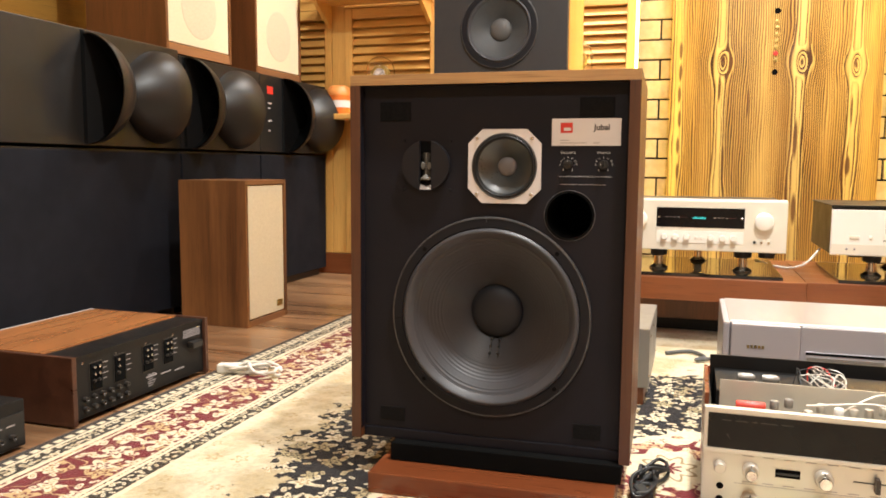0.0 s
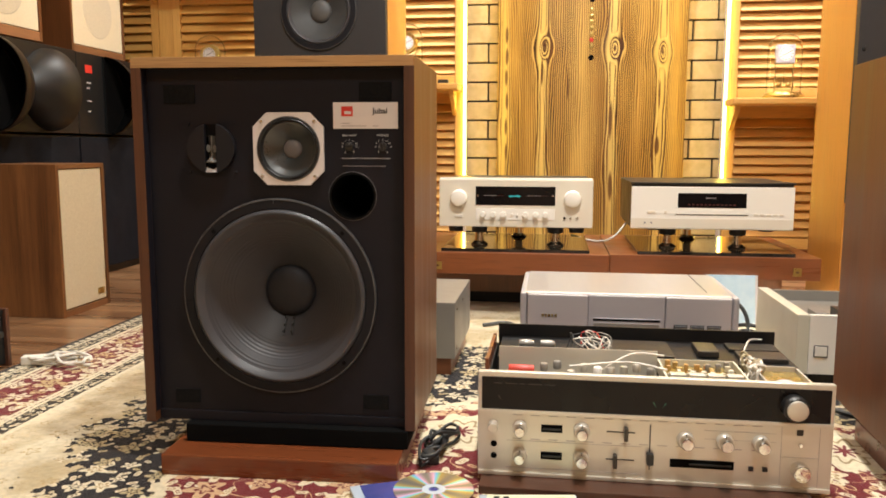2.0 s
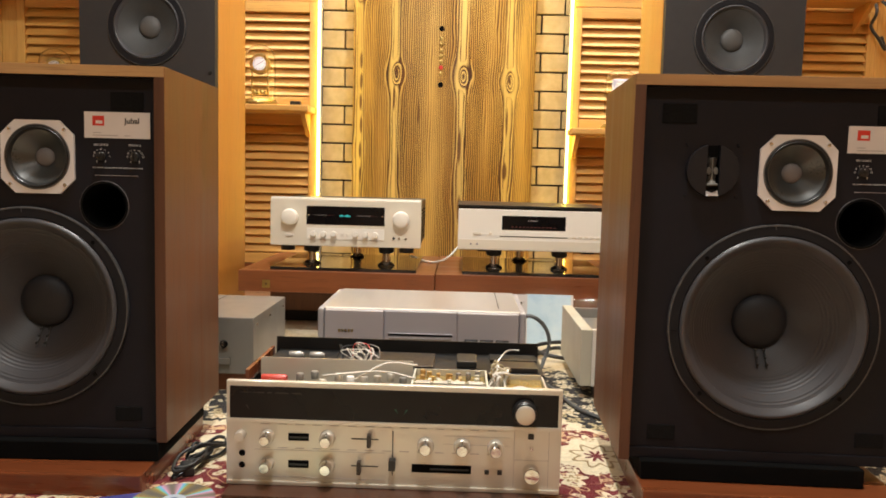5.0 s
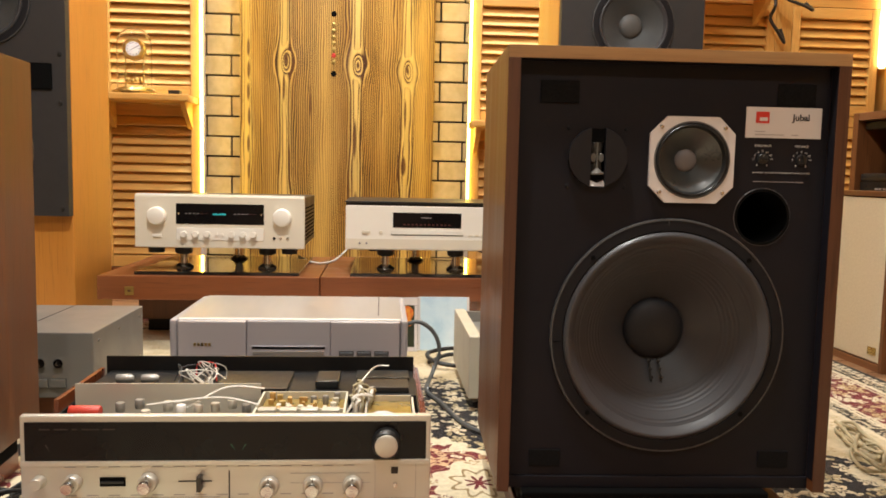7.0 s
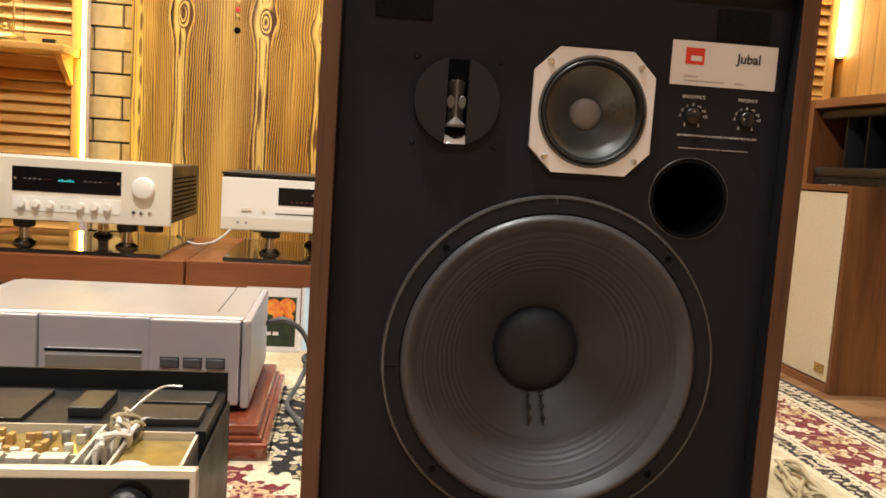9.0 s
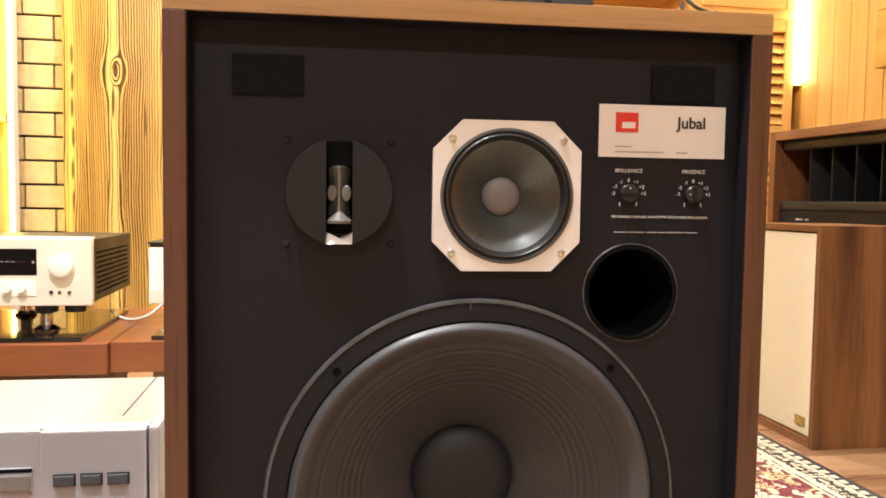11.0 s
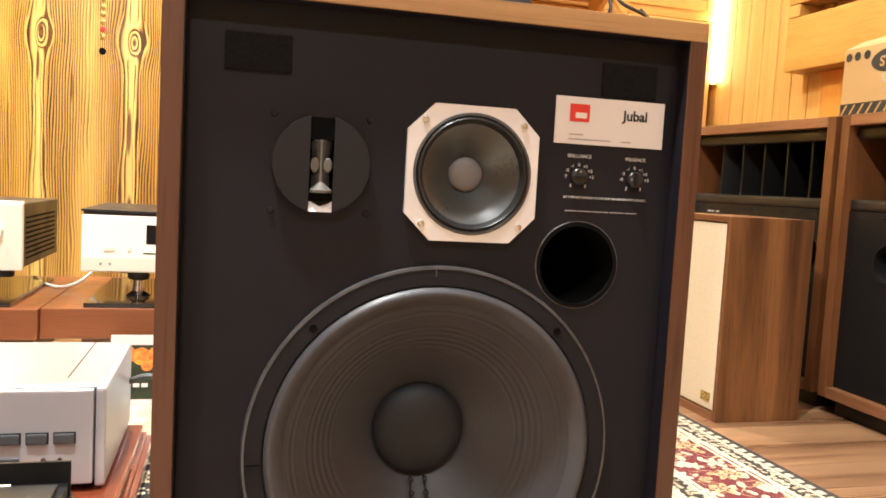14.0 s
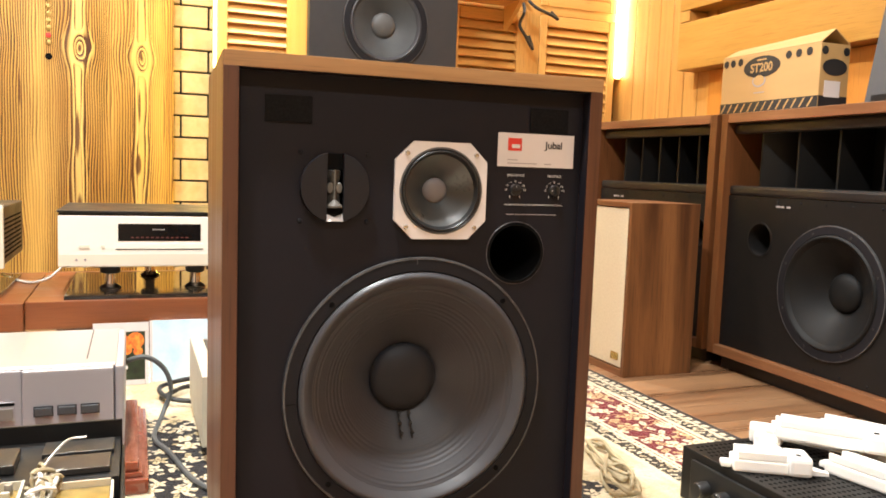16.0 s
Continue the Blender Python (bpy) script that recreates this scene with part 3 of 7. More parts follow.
# boards of the side wall by the corner
for i in range(7):
    y1 = LOUVRE_Y - 0.02 - i * 0.088
    ob = link("wall_plank", one_box(XR - 0.014, XR, y1 - 0.084, y1, 0.0, 1.9, bevel=0.003), "oak_v")
    ob.parent = wall_right
rb = part("wall_frame_board", one_box(XR - 0.10, XR - 0.004, -1.2, 2.90, 0.965, 1.145, bevel=0.004), "oak_y", wall_right)
part("wall_frame_board", one_box(XR - 0.10, XR - 0.004, -1.2, 2.90, 1.19, 1.9, bevel=0.004), "oak_y", wall_right)
part("wall_frame_post", one_box(XR - 0.10, XR - 0.004, 2.84, 2.90, 1.147, 1.188, bevel=0.003), "oak_v", wall_right)
part("wall_recess_panel", one_box(XR - 0.03, XR - 0.004, -1.2, 2.79, 0.0, 0.962), "honey", wall_right)

# ---- scorched wood column ----
def slab():
    bm = bmesh.new()
    n_, w, sag, z0, z1 = 36, 0.805, 0.165, 0.0, 2.2
    rad = (w * w / 4 + sag * sag) / (2 * sag)
    a = math.asin(w / 2 / rad)
    pts = [(rad * math.sin(a * (2 * i / n_ - 1)), sag - (rad - rad * math.cos(a * (2 * i / n_ - 1)))) for i in range(n_ + 1)]
    pts = [(x, -s) for x, s in pts] + [(w / 2, 0.08), (-w / 2, 0.08)]
    lo, hi = [bm.verts.new((x, y, z0)) for x, y in pts], [bm.verts.new((x, y, z1)) for x, y in pts]
    for i in range(len(pts)):
        j = (i + 1) % len(pts)
        bm.faces.new((lo[i], lo[j], hi[j], hi[i]))
    bm.faces.new(lo)
    bm.faces.new(hi)
    return bm


col = thing("wooden_column", pose(0.283, 3.515, 0), "rounded flame-scorched pine column with strong dark grain and knots", "column", kind="structure")
part("shaft", slab(), "pine_slab", col, smooth=True)
for hz in (0.888, 1.12):
    part("drilled_hole", turned([(0.0, 0.003), (0.011, 0.003), (0.012, 0.0)], -0.008, -0.163, hz, seg=16), "void", col)
for i, c in enumerate(("brass", "red", "brass", "teal", "brass", "brass", "brass")):
    part("carved_mark", turned([(0.0, 0.004), (0.009, 0.003), (0.010, 0.0)], -0.008, -0.164, 0.935 + i * 0.024, seg=6), "brass" if c == "teal" else c, col)

# ---- louvred panels on the back wall ----
def louvre(x0, x1, z0, z1, label="honey pine louvred panel with tilted slats", stile=0.035):
    p = thing("louvre_panel", pose((x0 + x1) / 2, LOUVRE_Y, z0), label, "louvred panel", "louvred wall panels")
    w, h = (x1 - x0) / 2, z1 - z0
    for s in (-1, 1):
        part("stile", one_box(*sorted((s * w, s * (w - stile))), 0, 0.035, 0, h, bevel=0.003), "pine_v", p)
    for a, b in ((0, 0.045), (h - 0.045, h)):
        part("rail", one_box(-w + stile + 0.001, w - stile - 0.001, 0.002, 0.033, a, b, bevel=0.003), "pine", p)
    bm = one_box(-w + stile - 0.004, w - stile + 0.004, -0.003, 0.003, -0.0205, 0.0205, bevel=0.002)
    first = None
    n_ = round((h - 0.136) / 0.0373) + 1
    for i in range(n_):
        if first is None:
            first = ob = part("slat", bm, "pine", p)
        else:
            ob = new("slat", first.data)
            ob.parent = p
        ob.location = (0, 0.018, 0.068 + i * (h - 0.136) / max(n_ - 1, 1))
        ob.rotation_euler = (radians(-34), 0, 0)
    return p


for x0, x1, z in ((-0.645, -0.262, 0.757), (-1.12, -0.665, 0), (-1.576, -1.125, 0), (-1.98, -1.645, 0), (0.838, 1.235, 0.690), (1.25, 1.76, 0), (1.775, 2.115, 0), (2.19, 2.575, 0)):
    for z0, z1 in ((0.10, z - 0.002 if z else 0.735), (z + 0.028 if z else 0.785, 1.235), (1.275, 1.85)):
        louvre(x0, x1, z0, z1)
for x0, x1 in ((-1.643, -1.578), (2.117, 2.188), (-2.30, -1.982)):
    solid("wall_post", one_box(x0, x1, LOUVRE_Y + 0.004, LOUVRE_Y + 0.05, 0.10, 1.9, bevel=0.003), "pine_v", "upright honey pine post with knots", "trim", "structure")
for x0, x1 in ((-2.30, -0.262), (0.838, 2.575)):
    solid("baseboard", one_box(x0, x1, LOUVRE_Y - 0.006, LOUVRE_Y + 0.05, 0.0, 0.098, bevel=0.003), "bench", "dark brown wooden baseboard", "baseboard", "structure")
    for z, xa, xb in ((0.738, x0 if x0 < 0 else 1.237, -0.647 if x0 < 0 else x1), (1.238, x0, x1)):
        solid("trim_rail", one_box(xa, xb, LOUVRE_Y + 0.006, LOUVRE_Y + 0.04, z, z + 0.044, bevel=0.002), "pine", "honey pine rail between louvred panels", "trim", "structure")
    solid("trim_top", one_box(x0, x1, LOUVRE_Y + 0.002, LOUVRE_Y + 0.04, 1.852, ZC - 0.002), "pine_v", "honey pine boarding up to the ceiling", "trim", "structure")
    solid("backing_board", one_box(x0, x1, LOUVRE_Y + 0.055, LOUVRE_Y + 0.075, 0.0, ZC - 0.002), "pine", "pine board behind the louvres", "trim", "structure")
for x in (-0.258, 0.832):
    st = thing("led_strip", pose(x, LOUVRE_Y, 0), "lit warm white light strip along the louvre edge", "light strip", "wall light strips")
    s = 1 if x < 0 else -1
    part("diffuser", one_box(*sorted((-s * 0.001, s * 0.009)), -0.010, 0.004, 0.22, 2.1), "led_warm", st)
    part("channel", one_box(*sorted((-s * 0.003, s * 0.008)), 0.0045, 0.055, 0.10, 2.2), "alloy", st)
cs = thing("led_strip", pose(2.585, LOUVRE_Y, 0), "lit warm white light strip in the wall corner", "light strip", "wall light strips")
part("diffuser", one_box(-0.006, 0.022, -0.014, 0.004, 1.0, 2.1), "led_corner", cs)
part("channel", one_box(0.0, 0.03, 0.006, 0.02, 0.99, 2.15), "alloy", cs)


def wall_shelf(x0, x1, z, deep, label="honey pine wall shelf with rounded edge", brackets=True):
    p = thing("wall_shelf", pose((x0 + x1) / 2, LOUVRE_Y - 0.003, z), label, "shelf", "wall shelves")
    w = (x1 - x0) / 2
    part("board", one_box(-w, w, -deep, 0, 0.0, 0.026, bevel=0.005), "pine", p)
    if brackets:
        for s in (-1, 1):
            bm = bmesh.new()
            xs = s * (w - 0.03)
            a = [bm.verts.new((xs - 0.009, y, q)) for y, q in ((0, 0), (-deep * 0.8, 0), (-deep * 0.7, -0.02), (0, -0.10))]
            b = [bm.verts.new((xs + 0.009, y, q)) for y, q in ((0, 0), (-deep * 0.8, 0), (-deep * 0.7, -0.02), (0, -0.10))]
            bm.faces.new(a)
            bm.faces.new(b)
            for i in range(4):
                bm.faces.new((a[i], a[(i + 1) % 4], b[(i + 1) % 4], b[i]))
            part("bracket", bm, "pine_v", p)
    return p


wall_shelf(-0.625, -0.268, 0.757, 0.16)
wall_shelf(0.825, 1.22, 0.690, 0.16)
wall_shelf(-1.66, -1.30, 0.722, 0.16)
wall_shelf(-1.68, -1.13, 1.250, 0.20)
wall_shelf(1.55, 2.05, 1.250, 0.18)

# ---- rug ----
RUG_X, RUG_Y, RUG_CX, RUG_CY = 1.43, 2.25, 0.305, 0.62
M["rug"] = rug_pile(RUG_X, RUG_Y)
solid("rug", one_box(-RUG_X, RUG_X, -RUG_Y, RUG_Y, 0.0, 0.007, bevel=0.002), "rug", "wine, black and cream floral rug lying on the plank floor", "rug", m=pose(RUG_CX, RUG_CY, 0.0))
RZ = 0.007


# ---- loudspeaker drivers ----
def driver(parent, name, x, y, z, R, ring, depth, cap_r, cone_mat="cone", cap_mat="cap", ribs=0, roll_mat="surround", screws=0, label="", frame_mat="castframe", bolt="blackplastic"):
    """A cone driver facing -y: frame > surround, cone, dust_cap, screws."""
    ri = R - ring
    fr = part(name, turned([(R, 0.0), (R, 0.003), (R - 0.002, 0.006), (ri + 0.0015, 0.0066), (ri, 0.0055), (ri, -0.012), (R - 0.004, -0.012)], x, y, z, seg=72, closed=True), frame_mat, parent, label, True)
    rs = ri - R * 0.10
    part("rim", turned([(R + 0.0006, 0.0), (R + 0.0012, 0.003), (R + 0.0002, 0.0062), (R - 0.0018, 0.0066), (R - 0.0016, 0.0030)], x, y, z, seg=72, closed=True), "castedge", fr, smooth=True)
    k_ = R / 0.158
    bulge = lambda t: 0.0060 + 0.0042 * k_ * (1 - (1 - t / 0.35) ** 2) if t < 0.35 else 0.0060 + 0.0042 * k_ - (0.0042 * k_ + 0.0045) * ((t - 0.35) / 0.65) ** 1.25
    roll = [(ri - (ri - rs) * i / 14 - 0.0004, bulge(i / 14)) for i in range(15)] + [(rs - 0.001, -0.007), (ri - 0.001, -0.007)]
    part("surround", turned(roll, x, y, z, seg=72, closed=True), roll_mat, fr, smooth=True)
    prof, n_ = [], 108 if ribs else 12
    for i in range(n_ + 1):
        t = i / n_
        r = rs * (1 - t) + cap_r * 0.9 * t
        h = 0.0015 - (depth + 0.0045) * (t ** 1.09)
        if ribs and (0.22 < t < 0.50 or 0.03 < t < 0.12):
            h += 0.00024 * math.cos(2 * math.pi * i / 6)
        elif ribs and 0.50 <= t < 0.80:
            h += 0.00006 * math.cos(2 * math.pi * i / 4)
        prof.append((r, h))
    part("cone", turned(prof, x, y, z, seg=72), cone_mat, fr, smooth=True)
    capz = -0.003 - depth * 0.93
    part("dust_cap", turned([(cap_r * math.cos(a), capz + cap_r * 0.40 * math.sin(a)) for a in [math.pi / 2 * i / 9 for i in range(9)]] + [(0.0, capz + cap_r * 0.40)], x, y, z, seg=40), cap_mat, fr, smooth=True)
    for i in range(screws):
        a = 2 * math.pi * (i + 0.5) / screws
        rr = R - ring * 0.58
        part("screw", turned([(0.0, 0.0068), (0.0030, 0.0074), (0.0036, 0.0060)], x + rr * math.cos(a), y, z + rr * math.sin(a), seg=12), bolt, fr, smooth=True)
    return fr


W, H, D = 0.448, 0.588, 0.300


def floor_speaker():
    """Walnut cabinet, three drivers on a recessed black baffle; front faces -y, base at z 0."""
    p = thing("speaker", Matrix.Identity(4), "walnut-veneered three-way loudspeaker with grille off, standing on a board", "speaker", "pair of walnut speakers")
    w, b = W / 2, 0.0163
    for s in (-1, 1):
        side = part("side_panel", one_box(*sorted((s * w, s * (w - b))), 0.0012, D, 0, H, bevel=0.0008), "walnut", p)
        # Front edges get a darker walnut: their weaker light is put into the colour.
        part("edge_band", one_box(*sorted((s * (w - 0.0002), s * (w - b + 0.0002))), 0.0, 0.0011, 0.0002, H - b - 0.0001, bevel=0.0004), "walnut_shade", side, "walnut edge band, coloured darker for its weaker light")
        part("black_lining", one_box(*sorted((s * (w - b - 0.0001), s * (w - b - 0.0007))), 0.0014, 0.0178, b, H - b - 0.0008), "baffle", side)
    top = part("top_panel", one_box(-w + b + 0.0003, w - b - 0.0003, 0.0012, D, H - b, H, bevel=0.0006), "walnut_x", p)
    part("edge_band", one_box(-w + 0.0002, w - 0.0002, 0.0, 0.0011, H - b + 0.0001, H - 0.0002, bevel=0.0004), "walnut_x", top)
    part("black_lining", one_box(-w + b + 0.0009, w - b - 0.0009, 0.0014, 0.0178, H - b - 0.0007, H - b - 0.0001), "baffle", top)
    part("bottom_panel", one_box(-w + b + 0.0004, w - b - 0.0004, 0.0150, D, 0, b, bevel=0.001), "baffle", p)
    part("back_panel", one_box(-w + b + 0.0005, w - b - 0.0005, D - 0.014, D - 0.002, b + 0.0005, H - b - 0.0005), "baffle", p)
    by = 0.018
    wx, wz, wr = 0.002, 0.2105, 0.158
    mx, mz = 0.0232, 0.4470
    tx, tz = -0.1020, 0.4478
    px, pz, pr = 0.1235, 0.3735, 0.0370
    baf = part("baffle", pierced(-w + b + 0.001, w - b - 0.001, b + 0.001, H - b - 0.001, by, 0.018, ((wx, wz, wr - 0.006), (mx, mz, 0.052), (tx, tz, 0.030), (px, pz, pr))), "baffle", p, "matt black recessed baffle")
    # woofer
    wf = driver(p, "woofer", wx, by, wz, wr, 0.0165, 0.061, 0.043, ribs=1, screws=4, bolt="void", label="large woofer with ribbed dark grey paper cone")
    for a, r0, mat in ((92, 0.0075, "castedge"), (183, 0.0140, "void")):
        seam = one_box(wr - r0, wr - 0.0022, -0.0004, 0.0004, 0.0058, 0.00685)
        bmesh.ops.transform(seam, matrix=Matrix.Translation((wx, by, wz)) @ AXES["-y"] @ pose(0, 0, 0, 0, 0, a), verts=seam.verts[:])
        part("gasket_seam", seam, mat, wf)
    for s in (-0.006, 0.007):
        bm = bmesh.new()
        tube(bm, [(wx + s, by + 0.0545, wz - 0.042), (wx + s * 1.05, by + 0.0440, wz - 0.055), (wx + s * 1.1, by + 0.0325, wz - 0.071)], 0.0011, 6, 4)
        part("lead_wire", bm, "blackplastic", wf)
        for k in range(3):
            part("solder_joint", turned([(0.0, 0.003), (0.0022, 0.002), (0.0026, 0.0)], wx + s * (1 + 0.03 * k), by + 0.0505 - 0.0078 * k, wz - 0.045 - 0.010 * k, seg=8), "blackplastic", wf)
    # midrange on a cut-corner alloy plate
    bm = bmesh.new()
    c, k, e = 0.0565, 0.0345, []
    o = [(-c, -k), (-k, -c), (k, -c), (c, -k), (c, k), (k, c), (-k, c), (-c, k)]
    vs = [bm.verts.new((mx + a, by - 0.006, mz + q)) for a, q in o]
    e += [bm.edges.new((vs[i], vs[(i + 1) % 8])) for i in range(8)]
    vs = [bm.verts.new((mx + 0.0505 * math.cos(2 * math.pi * i / 64), by - 0.006, mz + 0.0505 * math.sin(2 * math.pi * i / 64))) for i in range(64)]
    e += [bm.edges.new((vs[i], vs[(i + 1) % 64])) for i in range(64)]
    bmesh.ops.triangle_fill(bm, use_beauty=True, use_dissolve=False, edges=e)
    r = bmesh.ops.extrude_face_region(bm, geom=bm.faces[:])
    bmesh.ops.translate(bm, vec=(0, 0.005, 0), verts=[v for v in r["geom"] if isinstance(v, bmesh.types.BMVert)])
    plate = part("midrange_plate", bm, "alloy", p, "cut-corner brushed alloy plate")
    for sx in (-1, 1):
        for sz in (-1, 1):
            part("screw", turned([(0.0, 0.0085), (0.0022, 0.0082), (0.0031, 0.0068), (0.0031, 0.005)], mx + sx * 0.0422, by, mz + sz * 0.0425, seg=12), "chrome", plate, smooth=True)
    driver(p, "midrange", mx, by - 0.0005, mz, 0.0505, 0.003, 0.019, 0.0152, "cone_mid", "cap_grey", roll_mat="blackplastic", label="small midrange with grey treated cone", frame_mat="blackplastic")
    # slot-loaded tweeter
    n_ = 40
    disc = bmesh.new()
    hw, R = 0.0097, 0.0390
    for s in (-1, 1):
        a0 = math.acos(hw / R)
        pts = [(s * R * math.cos(a0 - 2 * a0 * i / n_), R * math.sin(a0 - 2 * a0 * i / n_)) for i in range(n_ + 1)]
        f_ = [disc.verts.new((tx + q * 0.985, by - 0.009, tz + u * 0.985)) for q, u in pts]
        g_ = [disc.verts.new((tx + q, by - 0.007, tz + u)) for q, u in pts]
        h_ = [disc.verts.new((tx + q, by - 0.0002, tz + u)) for q, u in pts]
        disc.faces.new(f_)
        for lo, hi in ((f_, g_), (g_, h_)):
            for i in range(n_ + 1):
                j = (i + 1) % (n_ + 1)
                disc.faces.new((lo[i], lo[j], hi[j], hi[i]))
    tw = part("tweeter", disc, "disc_black", p, "round black tweeter with a slot and alloy lens")
    part("throat", one_box(tx - 0.0096, tx + 0.0096, by + 0.0165, by + 0.028, tz - 0.029, tz + 0.029), "void", tw)
    for za, zb in ((0.0197, 0.0375), (-0.0290, -0.0228)):
        part("slot_shadow", one_box(tx - 0.0096, tx + 0.0096, by - 0.0012, by + 0.001, tz + za, tz + zb), "void", tw)
    part("lens", turned([(0.0, 0.0196), (0.0085, 0.0196), (0.0095, 0.0185), (0.0092, 0.012), (0.0080, 0.0), (0.0088, -0.012), (0.0095, -0.0215), (0.0085, -0.0225), (0.0, -0.0225)], tx, by + 0.006, tz, "z", 24), "lens", tw, "smoky moulded lens in the slot", True)
    part("lens_rod", turned([(0.0, 0.0196), (0.0010, 0.0196), (0.0009, -0.008), (0.0016, -0.014), (0.0060, -0.0178), (0.0095, -0.0205), (0.0093, -0.0226), (0.0, -0.0226)], tx, by - 0.0032, tz, "z", 20), "lens_pale", tw, "pale rod flaring into a foot", True)
    for s in (-1, 1):
        part("lens_disc", lathe(bmesh.new(), [(0.0, 0.0012), (0.0030, 0.0010), (0.0036, 0.0)], Matrix.Translation((tx + s * 0.0052, by - 0.0030, tz - 0.0006)) @ Matrix.Diagonal((1, 1, 1.7, 1)) @ pose(0, 0, 0, 90), 20), "lens_pale", tw, smooth=True)
    bm = bmesh.new()
    vs = [bm.verts.new(q) for q in ((tx - 0.0096, by - 0.0080, tz - 0.0378), (tx + 0.0096, by - 0.0080, tz - 0.0378), (tx + 0.0096, by - 0.0015, tz - 0.0292), (tx, by - 0.0015, tz - 0.0335), (tx - 0.0096, by - 0.0015, tz - 0.0292))]
    vb = [bm.verts.new((v.co.x, by - 0.0003, v.co.z)) for v in vs]
    bm.faces.new(vs)
    bm.faces.new(vb)
    for i in range(5):
        bm.faces.new((vs[i], vs[(i + 1) % 5], vb[(i + 1) % 5], vb[i]))
    part("slot_wedge", bm, "alloy", tw, "bright alloy wedge in the slot")
    for sx in (-1, 1):
        for sz in (-1, 1):
            part("screw", turned([(0.0, 0.002), (0.0020, 0.0018), (0.0026, 0.0)], tx + sx * 0.0380, by, tz + sz * 0.0380, seg=12), "castframe", tw, smooth=True)
    # port
    part("port", turned([(pr - 0.003, 0.0012), (pr + 0.0006, 0.0012), (pr + 0.0006, -0.001), (pr - 0.0012, -0.001), (pr - 0.0012, -0.16), (0.0, -0.16), (0.0, -0.158), (pr - 0.003, -0.158)], px, by, pz, seg=48), "void", p, smooth=True)
    part("port_rim", turned([(pr - 0.0005, 0.0006), (pr + 0.0012, 0.0008), (pr + 0.0016, 0.0), (pr - 0.0005, -0.0005)], px, by, pz, seg=48, closed=True), "chipped", p, smooth=True)
    # fixing pads
    for qx, qz in ((-0.1535, 0.532), (0.161, 0.535), (-0.158, 0.041), (0.158, 0.041)):
        ph, pv = (0.0255, 0.0145) if qz > 0.3 else (0.021, 0.0115)
        part("fixing_pad", one_box(qx - ph, qx + ph, by - 0.0022, by + 0.0002, qz - pv, qz + pv, bevel=0.0008), "velcro", p)
    # badge plate and controls
    lx0, lx1, lz0, lz1 = 0.0945, 0.1962, 0.4784, 0.5186
    pl = part("badge_plate", one_box(lx0, lx1, by - 0.0014, by, lz0, lz1, bevel=0.0003), "whiteplate", p, "white badge plate with a red square")
    part("red_square", one_box(lx0 + 0.013, lx0 + 0.031, by - 0.0019, by - 0.0014, 0.4975, 0.5125), "red", pl)
    part("pale_mark", one_box(lx0 + 0.018, lx0 + 0.0285, by - 0.0022, by - 0.0019, 0.5005, 0.5052), "whiteplate", pl)
    words("Jubal", 0.0122, 0.1685, by - 0.0018, 0.5052, "ink", pl, bold=0.00022)
    for a, q, zz in ((0.013, 0.026, 0.4865), (0.013, 0.052, 0.4825), (0.062, 0.071, 0.4825)):
        part("small_print", one_box(lx0 + a, lx0 + q, by - 0.0018, by - 0.0014, zz - 0.0005, zz + 0.0006), "greyink", pl)
    for kx, title in ((0.1195, "BRILLIANCE"), (0.1720, "PRESENCE")):
        kn = part("level_control", turned([(0.0, 0.0045), (0.0062, 0.0045), (0.007, 0.0035), (0.007, 0.0)], kx, by, 0.4505, seg=24), "blackplastic", p, smooth=True)
        flat = title == "BRILLIANCE"
        ga, gb = (0.0060, 0.0011) if flat else (0.0011, 0.0060)
        part("grip_bar", one_box(kx - ga, kx + ga, by - 0.0068, by - 0.0045, 0.4505 - gb, 0.4505 + gb, bevel=0.0004), "blackmetal", kn)
        dx, dz = (0.0, 0.0042) if flat else (-0.0042, 0.0)
        part("pointer_dot", turned([(0.0, 0.0050), (0.0007, 0.0049)], kx + dx, by, 0.4505 + dz, seg=8), "paleink", kn)
        words(title, 0.0042, kx, by - 0.0004, 0.4680, "paleink", kn)
        for i, lab in enumerate(("-3", "-2", "-1", "0", "+1", "+2", "+3")):
            a = radians(180 - 30 * i)
            words(lab, 0.0040, kx + 0.0122 * math.cos(a), by - 0.0004, 0.4505 + 0.0102 * math.sin(a), "paleink", kn)
        for a in (-130, -50):
            ca, sa = math.cos(radians(a)), math.sin(radians(a))
            part("tick", one_box(kx + 0.0105 * ca - 0.0004, kx + 0.0105 * ca + 0.0004, by - 0.0004, by, 0.4505 + 0.0105 * sa - 0.0016, 0.4505 + 0.0105 * sa + 0.0016), "paleink", kn)
    words("SEE OWNER'S MANUAL FOR PROPER BALANCING PROCEDURES", 0.0027, 0.1455, by - 0.0004, 0.4325, "paleink", p)
    x = 0.109
    for q in (0.012, 0.014, 0.010, 0.006, 0.015, 0.012):
        part("small_print", one_box(x, x + q - 0.0012, by - 0.0004, by, 0.4203, 0.4211), "greyink", p)
        x += q
    return p


left = floor_speaker()
left.matrix_basis = pose(-0.3025, 1.1675, 0.0715, 0, 0, 1.9)
right = copy_thing(left, pose(0.8562, 1.1515, 0.0750, 0, 0, -2.05))
tagged(right, "walnut-veneered three-way loudspeaker with grille off, beside the opened receiver")


